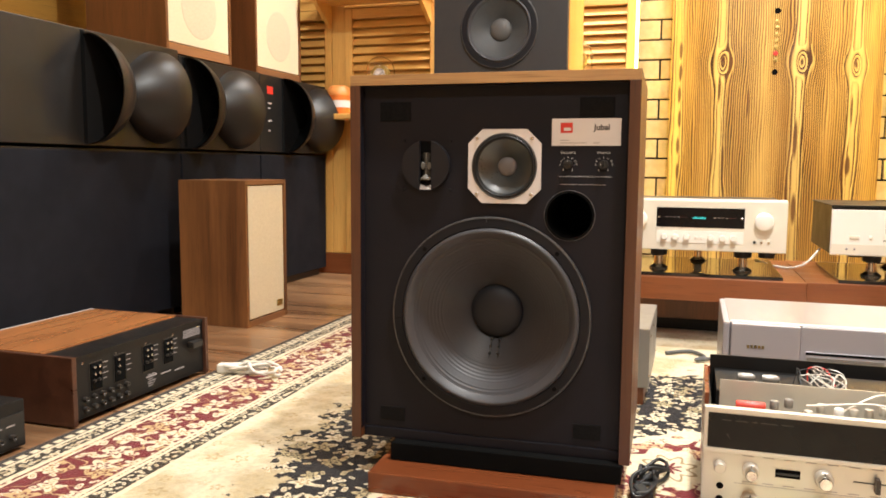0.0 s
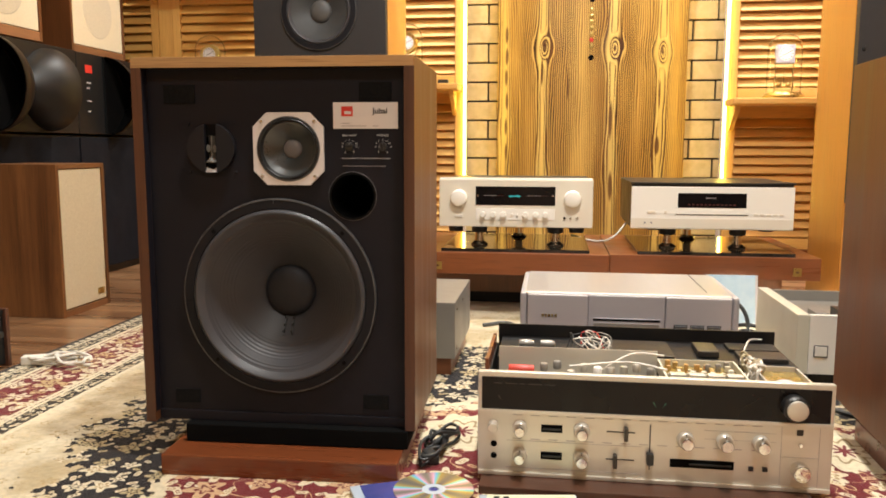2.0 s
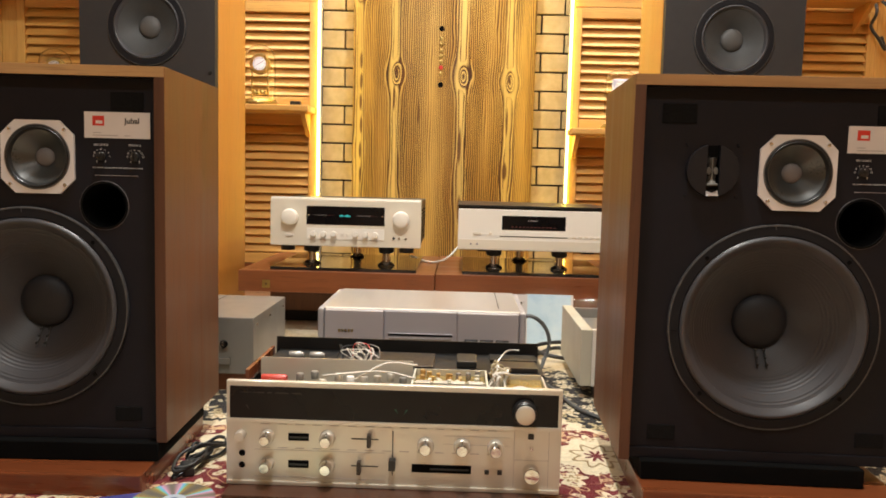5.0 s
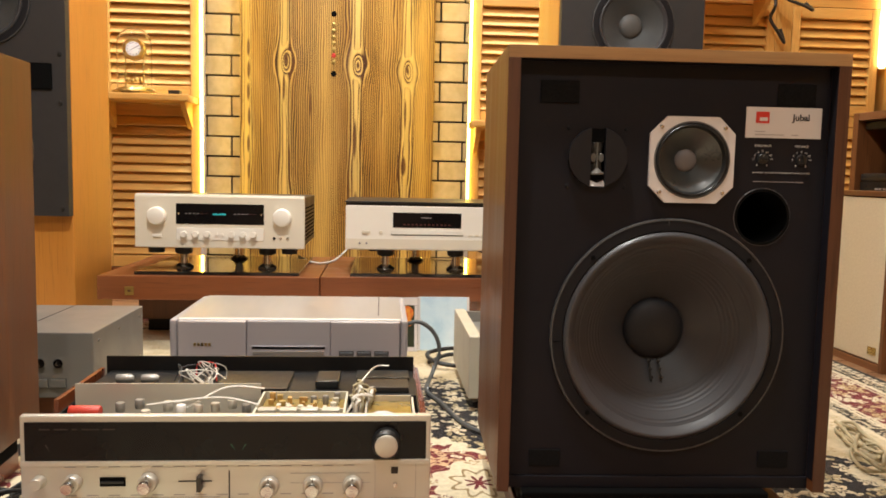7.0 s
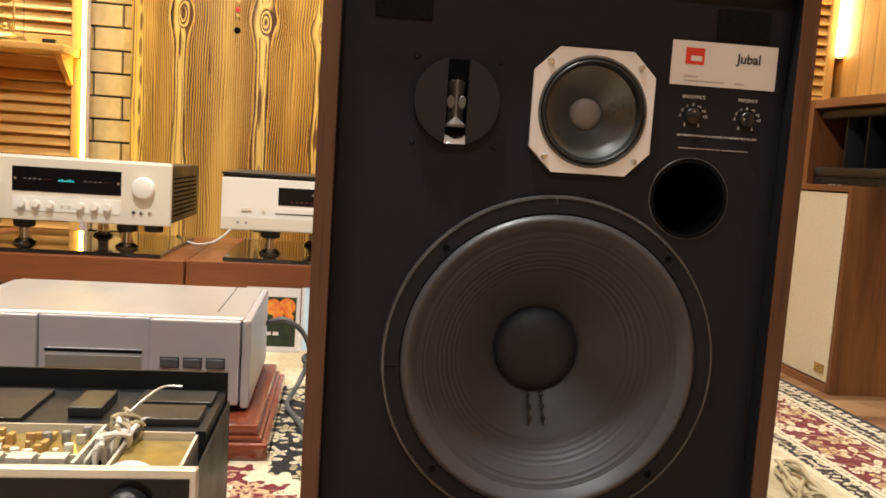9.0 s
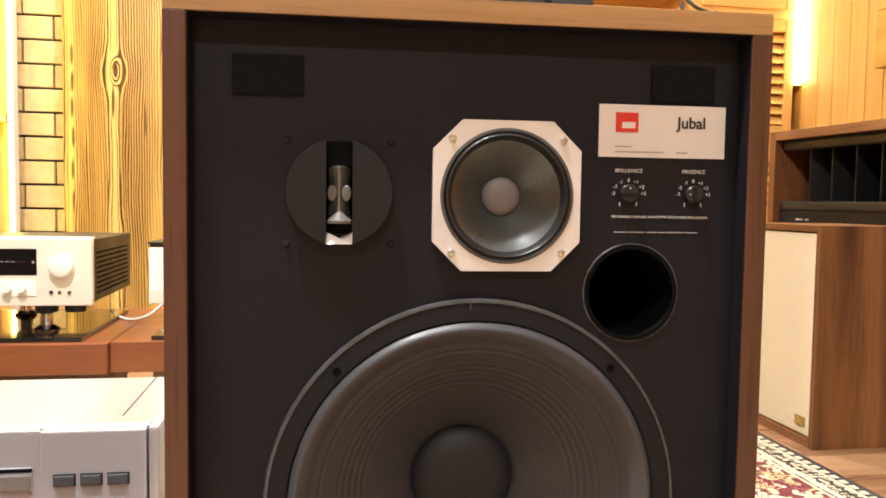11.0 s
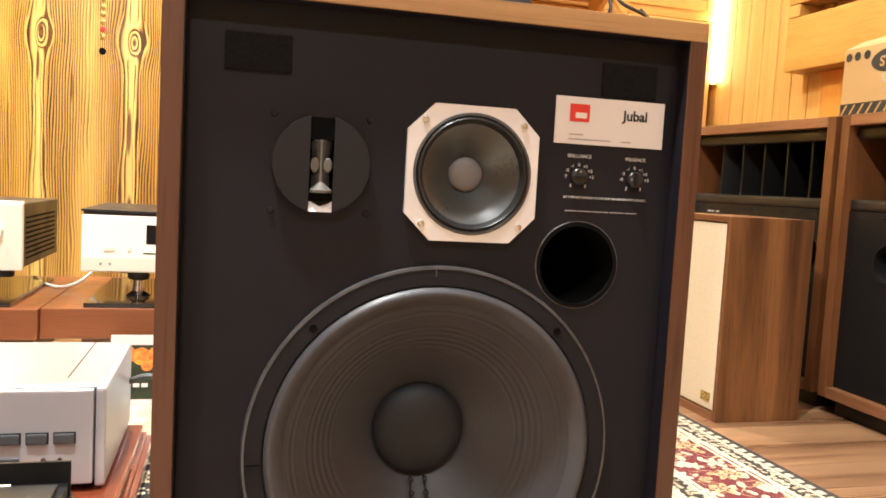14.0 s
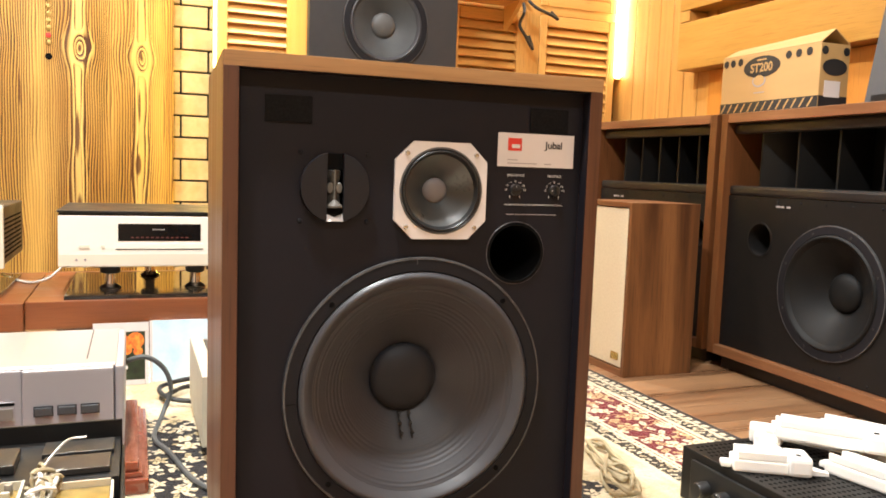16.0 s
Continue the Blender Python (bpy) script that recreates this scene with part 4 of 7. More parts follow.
def base_board(m, half, front, height, x0, x1, lift):
    p = thing("speaker_board", m, "thick reddish cherry board under a loudspeaker", "board", "speaker boards")
    part("slab", one_box(-half, half, front, 0.27, 0.0, height, bevel=0.0025), "plinth", p)
    part("spacer", one_box(x0, x1, 0.004, 0.25, height + 0.0005, lift, bevel=0.002), "void", p, "black spacer block")
    return p


base_board(pose(-0.286, 1.160, RZ, 0, 0, 2.0), 0.189, -0.052, 0.034, -0.171, 0.196, 0.0643)
base_board(pose(0.8565, 1.146, RZ, 0, 0, -2.0), 0.194, -0.040, 0.038, -0.190, 0.146, 0.0678)


# ---- tall towers behind ----
def tower(m):
    p = thing("tower_speaker", m, "tall honey-lacquered tower loudspeaker with grey front", "speaker", "pair of tower speakers")
    w, hgt = 0.2075, 1.62
    part("body", one_box(-w, w, 0.0, 0.30, 0.0, hgt, bevel=0.004), "honey", p)
    hs = ((0.0, 0.925, 0.108), (0.0, 0.533, 0.108), (0.0, 1.32, 0.06))
    part("front_panel", pierced(-w + 0.001, w - 0.001, 0.355, hgt - 0.03, -0.030, 0.0295, hs), "towershell", p, "grey textured front panel")
    for i, (hx, hz, hr) in enumerate(hs):
        driver(p, "driver", hx, -0.030, hz, hr + 0.010, 0.018, 0.022 if i < 2 else 0.015, 0.034 if i < 2 else 0.02, "cone_tower", "cap_tower", ribs=0, screws=0, frame_mat="castframe")
    part("slot_port", one_box(0.03, 0.17, -0.033, -0.0302, 0.695, 0.765, bevel=0.004), "void", p)
    for sx in (-1, 1):
        for zz in (0.375, 0.66, 0.79, 1.1, 1.5):
            part("bolt", turned([(0.0, 0.004), (0.005, 0.003), (0.006, 0.0)], sx * 0.19, -0.030, zz, seg=10), "blackplastic", p, smooth=True)
    return p


t1 = tower(pose(-0.583, 2.40, RZ))
t2 = copy_thing(t1, pose(1.177, 2.415, RZ))


# ---- low bench with the two amplifiers ----
def bench(x0, x1, y0, z1, logo_x, label):
    p = thing("low_bench", pose((x0 + x1) / 2, y0, RZ), label, "bench", "low wooden benches")
    w, z = (x1 - x0) / 2, z1 - RZ
    part("top_box", one_box(-w, w, 0.0, 0.56, z - 0.066, z, bevel=0.002), "bench", p)
    part("base_box", one_box(-w + 0.05, w - 0.05, 0.20, 0.52, 0.040, z - 0.068, bevel=0.002), "walnut", p, "recessed darker base")
    # Black filler below the base: the shade of the open gap, as a block.
    part("plinth", one_box(-w + 0.07, w - 0.07, 0.23, 0.50, 0.0, 0.0395), "deepblack", p, "black block painted as the shaded gap under the base")
    part("brass_plate", one_box(logo_x - 0.012, logo_x + 0.012, -0.0022, -0.0002, z - 0.053, z - 0.029, bevel=0.0006), "brass", p, "small brass plate")
    part("plate_mark", one_box(logo_x - 0.004, logo_x + 0.004, -0.0026, -0.0022, z - 0.044, z - 0.038), "walnut", p)
    return p


BZ = 0.203
bench(-0.300, 0.302, 2.350, BZ, -0.215, "low reddish-brown wooden bench box under the amplifier")
bench(0.304, 0.905, 2.368, BZ, 0.235, "low reddish-brown wooden bench box under the disc player")
ls = thing("light_strip", pose(0.30, 2.50, 0.0), "lit cool white light strip under the bench", "light strip")
part("diffuser", one_box(0.10, 0.56, -0.075, -0.065, BZ - 0.0745, BZ - 0.0685), "led_cool", ls)
part("channel", one_box(0.09, 0.57, -0.063, -0.050, BZ - 0.0760, BZ - 0.0672), "alloy", ls)


def isolator(p, x, y, z, h):
    f_ = part("foot", lathe(bmesh.new(), [(0.0, 0.0), (0.027, 0.0), (0.028, 0.004), (0.021, 0.009), (0.015, 0.013), (0.0135, h * 0.62), (0.019, h * 0.70), (0.021, h), (0.0, h)], Matrix.Translation((x, y, z)), 28), "chrome", p, "chrome spiked foot", True)
    part("collar", lathe(bmesh.new(), [(0.0215, h * 0.66), (0.025, h * 0.72), (0.025, h * 0.99), (0.0215, h * 0.99)], Matrix.Translation((x, y, z)), 28, True), "blackplastic", f_, smooth=True)


def knob(parent, x, y, z, r, d, material="champagne2", name="knob", label=""):
    k = part(name, turned([(r, 0.0), (r, d * 0.75), (r * 0.94, d * 0.93), (r * 0.86, d), (0.0, d)], x, y, z, seg=32), material, parent, label, True)
    return k


def amp_base(m, label):
    p = thing("glass_plinth", m, label, "plinth", "black glass plinths")
    part("sheet", one_box(-0.226, 0.226, 0.0, 0.44, 0.0, 0.010, bevel=0.002), "smokedglass", p)
    return p


amp_base(pose(0.018, 2.375, BZ), "black glass sheet under the amplifier")
amp_base(pose(0.612, 2.385, BZ), "black glass sheet under the disc player")
FH = 0.062
AZ = BZ + 0.010


def amplifier():
    p = thing("amplifier", pose(0.016, 2.430, AZ), "champagne integrated amplifier on chrome feet, its meters lit", "amplifier")
    z0, h, w = FH, 0.152, 0.2375
    part("casing", one_box(-w + 0.006, w - 0.006, 0.018, 0.40, z0 + 0.003, z0 + h - 0.006, bevel=0.003), "darkside", p, "dark grey metal casing")
    part("fascia", one_box(-w, w, 0.0, 0.018, z0, z0 + h - 0.004, bevel=0.003), "champagne", p)
    part("top_lip", one_box(-w + 0.002, w - 0.002, 0.006, 0.03, z0 + h - 0.0038, z0 + h), "champagne2", p)
    dp = part("display", one_box(-0.123, 0.123, -0.0015, -0.0002, z0 + 0.068, z0 + 0.126, bevel=0.001), "display", p, "smoked meter window with teal letters")
    for i, q in enumerate((0.004, 0.006, 0.003, 0.005, 0.006, 0.004)):
        part("lit_mark", one_box(-0.020 + i * 0.0062, -0.020 + i * 0.0062 + 0.0048, -0.0020, -0.0015, z0 + 0.094, z0 + 0.094 + q), "teal", dp)
    for s in (-1, 1):
        for i in range(6):
            part("meter_tick", one_box(s * 0.068 - 0.030 + i * 0.011, s * 0.068 - 0.030 + i * 0.011 + 0.007, -0.0019, -0.0015, z0 + 0.097, z0 + 0.0985), "redglow" if i > 3 else "greyink", dp)
        part("display_screw", turned([(0.0, 0.002), (0.003, 0.001), (0.003, 0.0)], s * 0.116, -0.0015, z0 + 0.097, seg=10), "chrome", dp)
    for s in (-1, 1):
        knob(p, s * 0.175, 0.0, z0 + 0.090, 0.0255, 0.020, label="large round pale dial")
    tr = part("control_strip", one_box(-0.122, 0.122, -0.002, -0.0002, z0 + 0.022, z0 + 0.058, bevel=0.0008), "champagne2", p)
    for x, r in ((-0.100, 0.009), (-0.068, 0.009), (-0.036, 0.009), (-0.010, 0.004), (0.006, 0.004), (0.032, 0.009), (0.064, 0.009), (0.094, 0.009)):
        knob(p, x, -0.002, z0 + 0.039, r, 0.014 if r > 0.005 else 0.004)
    part("power_button", one_box(-0.188, -0.163, -0.004, -0.0002, z0 + 0.030, z0 + 0.038, bevel=0.001), "champagne2", p)
    for x in (0.152, 0.170, 0.190):
        knob(p, x, 0.0, z0 + 0.030, 0.0042, 0.004, "ink" if x < 0.16 else "chrome", "socket")
    for i in range(9):
        part("vent_slot", one_box(w - 0.0062, w - 0.0045, 0.06, 0.36, z0 + 0.02 + i * 0.0115, z0 + 0.024 + i * 0.0115), "void", p)
    for x in (-0.115, 0.125):
        isolator(p, x, 0.055, 0.0, FH)
    isolator(p, 0.0, 0.30, 0.0, FH)
    for x in (-0.19, 0.19):
        part("rubber_foot", lathe(bmesh.new(), [(0.0, z0 - 0.018), (0.022, z0 - 0.018), (0.024, z0 + 0.0028), (0.0, z0 + 0.0028)], Matrix.Translation((x, 0.045, 0)), 24), "blackplastic", p, smooth=True)
    return p


def disc_player():
    p = thing("disc_player", pose(0.607, 2.447, AZ), "pale champagne disc player on chrome feet", "disc player")
    z0, h, w = FH, 0.136, 0.2375
    part("casing", one_box(-w + 0.001, w - 0.001, 0.014, 0.39, z0 + 0.003, z0 + h, bevel=0.002), "darkside", p, "dark lacquered casing")
    part("fascia", one_box(-w, w, 0.0, 0.014, z0, z0 + h - 0.007, bevel=0.0025), "champagne2", p)
    part("top_edge", one_box(-w - 0.002, w + 0.002, 0.002, 0.39, z0 + h + 0.0005, z0 + h + 0.0055, bevel=0.001), "blackplastic", p)
    part("lower_band", one_box(-w + 0.002, w - 0.002, -0.0015, -0.0002, z0 + 0.003, z0 + 0.032), "champagne", p)
    dp = part("display", one_box(-0.100, 0.100, -0.0015, -0.0002, z0 + 0.066, z0 + 0.110, bevel=0.001), "display", p, "smoked display window with faint red digits")
    for i in range(12):
        part("digit", one_box(-0.070 + i * 0.012, -0.063 + i * 0.012, -0.0019, -0.0015, z0 + 0.073, z0 + 0.077), "redglow", dp)
    for i in range(5):
        part("lit_mark", one_box(-0.018 + i * 0.0062, -0.0135 + i * 0.0062, -0.0019, -0.0015, z0 + 0.094, z0 + 0.097), "greyink", dp)
    part("tray", one_box(-0.105, 0.105, -0.003, -0.0002, z0 + 0.046, z0 + 0.060, bevel=0.001), "champagne2", p, "slim disc tray")
    part("tray_gap", one_box(-0.106, 0.106, -0.0012, -0.0003, z0 + 0.0435, z0 + 0.0455), "ink", p)
    part("power_button", one_box(-0.190, -0.165, -0.004, -0.0002, z0 + 0.048, z0 + 0.056, bevel=0.001), "champagne", p)
    knob(p, -0.135, 0.0, z0 + 0.052, 0.0045, 0.004, "champagne")
    for i in range(5):
        part("key", one_box(0.122 + i * 0.0185, 0.134 + i * 0.0185, -0.003, -0.0002, z0 + 0.044, z0 + 0.049, bevel=0.0008), "champagne", p)
    for x in (-0.196, -0.176):
        knob(p, x, -0.0015, z0 + 0.019, 0.003, 0.002, "greyink", "lamp")
    for x in (-0.12, 0.09):
        isolator(p, x, 0.055, 0.0, FH)
    isolator(p, -0.02, 0.30, 0.0, FH)
    for x in (-0.15, 0.19):
        part("rubber_foot", lathe(bmesh.new(), [(0.0, z0 - 0.014), (0.022, z0 - 0.014), (0.024, z0 + 0.0028), (0.0, z0 + 0.0028)], Matrix.Translation((x, 0.12, 0)), 24), "blackplastic", p, smooth=True)
    return p


amplifier()
disc_player()
bm = bmesh.new()
tube(bm, [(0.20, 2.80, 0.215), (0.24, 2.72, 0.209), (0.29, 2.66, 0.209), (0.335, 2.66, 0.225), (0.38, 2.70, 0.27)], 0.0035)
solid("power_cable", bm, "whitecable", "thin white cable between the amplifiers", "cable", smooth=True)


# ---- silver transport on its mahogany board ----
def transport():
    b = thing("isolation_board", pose(0.305, 1.62, RZ), "glossy mahogany board with a moulded edge under the silver player", "board")
    part("lower_step", one_box(-0.262, 0.262, 0.0, 0.40, 0.0, 0.026, bevel=0.006), "mahogany", b)
    part("upper_step", one_box(-0.252, 0.252, 0.010, 0.39, 0.0262, 0.034, bevel=0.003), "mahogany", b)
    part("top_step", one_box(-0.246, 0.246, 0.016, 0.384, 0.0342, 0.050, bevel=0.005), "mahogany", b)
    p = thing("silver_player", pose(0.297, 1.700, RZ + 0.050), "satin silver disc transport on a mahogany board", "disc player")
    w, z0, h = 0.232, 0.012, 0.137
    part("body", one_box(-w + 0.012, w - 0.012, 0.012, 0.298, z0, z0 + h - 0.003, bevel=0.003), "silver", p)
    part("lid", one_box(-w + 0.012, w - 0.012, 0.014, 0.300, z0 + h - 0.0028, z0 + h, bevel=0.001), "silvertop", p, "brushed silver lid")
    # Pale strip stands in for light caught on the lid's front bevel.
    part("lid_edge", one_box(-w + 0.014, w - 0.014, 0.004, 0.0135, z0 + h - 0.0028, z0 + h - 0.0004, bevel=0.001), "champagne2", p)
    for s in (-1, 1):
        part("corner_pillar", one_box(*sorted((s * (w - 0.014), s * w)), -0.004, 0.298, z0 - 0.006, z0 + h - 0.001, bevel=0.005), "silver", p)
    for x0, x1, yy in ((-w + 0.016, -0.085, -0.008), (-0.084, 0.079, 0.0), (0.080, w - 0.016, -0.008)):
        part("front_panel", one_box(x0, x1, yy, 0.0115, z0, z0 + h - 0.003, bevel=0.003), "silver", p)
    tr = part("disc_tray", one_box(-0.074, 0.069, -0.003, -0.0002, z0 + 0.052, z0 + 0.084, bevel=0.001), "silver", p)
    part("tray_shadow_gap", one_box(-0.074, 0.069, -0.0035, -0.0031, z0 + 0.078, z0 + 0.083), "void", tr)
    part("tray_lip", one_box(-0.072, 0.067, -0.006, -0.0032, z0 + 0.054, z0 + 0.074, bevel=0.001), "greymetal", tr)
    for i in range(3):
        x = 0.098 + i * 0.0345
        bt = part("button", one_box(x, x + 0.026, -0.014, -0.0082, z0 + 0.060, z0 + 0.074, bevel=0.002), "greyshell", p, "rounded grey button")
        part("button_rim", one_box(x - 0.0015, x + 0.0275, -0.0088, -0.0081, z0 + 0.0585, z0 + 0.0755, bevel=0.0002), "ink", bt)
    part("small_key", one_box(0.100, 0.124, -0.0120, -0.0082, z0 + 0.034, z0 + 0.040, bevel=0.001), "greyshell", p)
    for x in (0.154, 0.175):
        part("socket", turned([(0.0, 0.0015), (0.0016, 0.0015), (0.0020, 0.004), (0.0034, 0.004), (0.0036, 0.0)], x, -0.008, z0 + 0.037, seg=16), "chrome", p, smooth=True)
    for i in range(5):
        part("emblem_mark", one_box(-0.185 + i * 0.007, -0.180 + i * 0.007, -0.0090, -0.0082, z0 + 0.085, z0 + 0.091), "brass", p)
    part("lid_seam", one_box(w - 0.06, w - 0.058, 0.05, 0.296, z0 + h + 0.0001, z0 + h + 0.0006), "ink", p)
    for x in (-0.17, 0.17):
        for y in (0.05, 0.25):
            part("foot", lathe(bmesh.new(), [(0.0, 0.0), (0.020, 0.0), (0.022, z0), (0.0, z0)], Matrix.Translation((x, y, 0)), 24), "blackplastic", p, smooth=True)


transport()


# ---- opened receiver ----
def receiver():
    p = thing("receiver", pose(0.283, 1.150, RZ), "vintage silver receiver, its cover off, standing on a wooden sled", "receiver")
    w = 0.259
    z0, z1 = 0.013, 0.176
    part("wooden_sled", one_box(-w + 0.006, w - 0.03, -0.046, 0.27, 0.0, 0.0125, bevel=0.0015), "walnut_dark", p, "reddish wooden strip under the front")
    part("fascia_frame", one_box(-w, w, 0.0, 0.012, z0, z1, bevel=0.002), "recsilver", p, "satin silver front panel")
    dp = part("dial_window", one_box(-w + 0.006, w - 0.006, -0.0012, -0.0002, z1 - 0.058, z1 - 0.008), "display", p, "long black tuning window")
    part("window_lip", one_box(-w + 0.001, w - 0.001, -0.003, -0.0003, z1 - 0.0645, z1 - 0.0585, bevel=0.0006), "recsilver", p)
    x = -0.235
    for q in (0.018, 0.022, 0.012, 0.026, 0.02):
        part("dial_print", one_box(x, x + q - 0.005, -0.0015, -0.0012, z1 - 0.018, z1 - 0.0168), "darkside", dp)
        x += q
    for gx, s in ((0.008, -1), (0.016, 1), (-0.222, -1)):
        bm = bmesh.new()
        vs = [bm.verts.new((gx + a, -0.0016, z1 - 0.046 + q)) for a, q in ((0, 0), (s * 0.004, 0.009), (s * 0.0065, 0.009))]
        bm.faces.new(vs)
        part("pointer_lamp", bm, "dimgreen" if gx > 0 else "darkside", dp)
    k = knob(p, 0.201, 0.0, z1 - 0.034, 0.0185, 0.020, "blackplastic", "tuning_knob", "big tuning knob with silver face")
    part("knob_face", turned([(0.0145, 0.020), (0.0145, 0.024), (0.012, 0.0255), (0.0, 0.0245)], 0.201, 0.0, z1 - 0.034, seg=32), "recsilver", k, smooth=True)
    ztop, zlow = 0.090, 0.047

    def double_knob(x, z, r=0.011):
        kk = knob(p, x, 0.0, z, r, 0.012, "recsilver", "knob", "stacked silver knob")
        part("inner_knob", turned([(r * 0.74, 0.012), (r * 0.72, 0.024), (r * 0.62, 0.026), (0.0, 0.026)], x, 0.0, z, seg=24), "chrome", kk, smooth=True)
        part("pointer", one_box(x - 0.0008, x + 0.0008, -0.0125, -0.012, z + r * 0.76, z + r * 0.98), "ink", kk)

    for z in (ztop, zlow):
        double_knob(-0.194, z)
        double_knob(-0.101, z, 0.012)
        part("switch_well", one_box(-0.162, -0.130, -0.0012, -0.0002, z - 0.006, z + 0.006, bevel=0.0004), "void", p)
        part("switch", one_box(-0.160, -0.132, -0.004, -0.0013, z - 0.0015, z + 0.001), "blackplastic", p)
        part("slider_track", one_box(-0.064, -0.022, -0.0010, -0.0002, z - 0.0008, z + 0.0008), "ink", p)
        sx = -0.036 if z == ztop else -0.051
        part("slider_grip", one_box(sx - 0.003, sx + 0.003, -0.014, -0.0012, z - 0.010, z + 0.010, bevel=0.001), "darkside", p)
        part("panel_line", one_box(-0.215, -0.012, -0.0007, -0.0002, z - 0.0215, z - 0.0209), "greyink", p)
    knob(p, -0.235, 0.0, ztop + 0.002, 0.008, 0.016, "recsilver")
    for z in (0.062, 0.043):
        part("jack", turned([(0.0, 0.0012), (0.004, 0.0012), (0.005, 0.0004)], -0.234, 0.0, z, seg=16), "void", p)
    part("balance_track", one_box(-0.0008, 0.0008, -0.0010, -0.0002, 0.034, 0.104), "ink", p)
    part("balance_grip", one_box(-0.005, 0.005, -0.014, -0.0012, 0.045, 0.062, bevel=0.001), "blackplastic", p)
    for x in (0.051, 0.107, 0.158):
        double_knob(x, 0.084, 0.0125)
    part("long_switch_well", one_box(0.030, 0.122, -0.0012, -0.0002, 0.040, 0.053, bevel=0.0004), "void", p)
    part("long_switch", one_box(0.058, 0.118, -0.004, -0.0013, 0.0455, 0.0475), "blackplastic", p)
    for x in (0.146, 0.166):
        part("small_button", one_box(x - 0.0035, x + 0.0035, -0.003, -0.0002, 0.041, 0.0475), "ink", p)
    knob(p, 0.214, 0.0, 0.046, 0.013, 0.020, "chrome", "volume_knob")
    part("emblem", one_box(0.208, 0.217, -0.0010, -0.0002, 0.098, 0.107), "ink", p)
    knob(p, 0.2135, 0.0, 0.084, 0.0028, 0.005, "chrome", "toggle")
    for a in ((0.187, 0.240, 0.0645), (0.187, 0.240, 0.113), (0.078, 0.180, 0.099), (0.078, 0.180, 0.086)):
        part("panel_line", one_box(a[0], a[1], -0.0006, -0.0002, a[2], a[2] + 0.0005), "greyink", p)
    for xx in (0.187, 0.240):
        part("panel_line", one_box(xx, xx + 0.0005, -0.0006, -0.0002, 0.022, 0.113), "greyink", p)
    for i in range(14):
        x = -0.205 + i * 0.027
        for zz in (0.0715, 0.109):
            part("panel_print", one_box(x, x + 0.014, -0.0005, -0.0002, zz, zz + 0.0012), "greyink", p)
    part("lower_edge", one_box(-w + 0.001, w - 0.001, -0.004, -0.0003, z0, z0 + 0.006, bevel=0.001), "recsilver", p)
    # chassis
    for s in (-1, 1):
        part("chassis_side", one_box(*sorted((s * (w - 0.012), s * (w - 0.009))), 0.0125, 0.285, 0.014, 0.150), "blackmetal", p)
    part("wooden_cheek", one_box(-w + 0.002, -w + 0.0085, 0.10, 0.285, 0.014, 0.168, bevel=0.001), "plinth", p, "reddish wooden cheek")
    part("chassis_back", one_box(-w + 0.012, w - 0.012, 0.282, 0.286, 0.014, 0.187), "blackmetal", p)
    part("chassis_floor", one_box(-w + 0.0125, w - 0.0125, 0.013, 0.2815, 0.0130, 0.020), "recsilver", p)
    part("shield_plate", one_box(-w + 0.024, 0.022, 0.118, 0.120, 0.021, 0.186), "recsilver", p, "upright grey shield plate")
    part("rear_deck", one_box(-w + 0.02, w - 0.014, 0.135, 0.280, 0.120, 0.164), "blackmetal", p, "black rear deck")
    part("rear_cover", one_box(-0.05, 0.055, 0.150, 0.255, 0.1645, 0.170, bevel=0.001), "darkside", p)
    part("cover_plate", one_box(0.160, 0.235, 0.150, 0.200, 0.1645, 0.172, bevel=0.001), "darkside", p, "dark plate on the rear deck")
    part("cover_plate", one_box(0.155, 0.238, 0.215, 0.262, 0.1645, 0.170, bevel=0.001), "blackplastic", p)
    bm = bmesh.new()
    tube(bm, [(0.158, 0.145, 0.172), (0.172, 0.175, 0.184), (0.186, 0.205, 0.190), (0.206, 0.210, 0.190)], 0.0016, 6, 4)
    part("silver_lever", bm, "recsilver", p, smooth=True)
    part("fuse_block", one_box(0.095, 0.130, 0.17, 0.235, 0.1645, 0.176, bevel=0.002), "blackplastic", p)
    bd = part("circuit_board", one_box(0.028, 0.142, 0.03, 0.132, 0.156, 0.160), "glassboard", p, "amber circuit board with silver cans")
    for i in range(4):
        part("can", one_box(0.031 + i * 0.028, 0.054 + i * 0.028, 0.030, 0.046, 0.1602, 0.174, bevel=0.001), "recsilver", bd)
    crng = random.Random(17)
    for i in range(7):
        for j in range(5):
            cx, cy = 0.037 + i * 0.0155 + crng.uniform(-.003, .003), 0.056 + j * 0.0155 + crng.uniform(-.003, .003)
            kind = crng.random()
            if kind < 0.35:
                part("component", lathe(bmesh.new(), [(0.0, 0.0), (0.0042, 0.0), (0.0045, 0.001), (0.0045, 0.011), (0.004, 0.012), (0.0, 0.012)], Matrix.Translation((cx, cy, 0.1602)), 12), crng.choice(("greymetal", "amberpart", "creammetal", "creammetal")), bd, smooth=True)
            elif kind < 0.85:
                a, q = crng.uniform(0.002, 0.0045), crng.uniform(0.002, 0.006)
                part("component", one_box(cx - a, cx + a, cy - q, cy + q, 0.1602, 0.1602 + crng.uniform(0.003, 0.011), bevel=0.0008), crng.choice(("creammetal", "amberpart", "pcb", "amberpart")), bd)
    bd2 = part("side_board", one_box(0.176, 0.236, 0.035, 0.1185, 0.156, 0.160), "glassboard", p, "amber lacquered board in a pale frame")
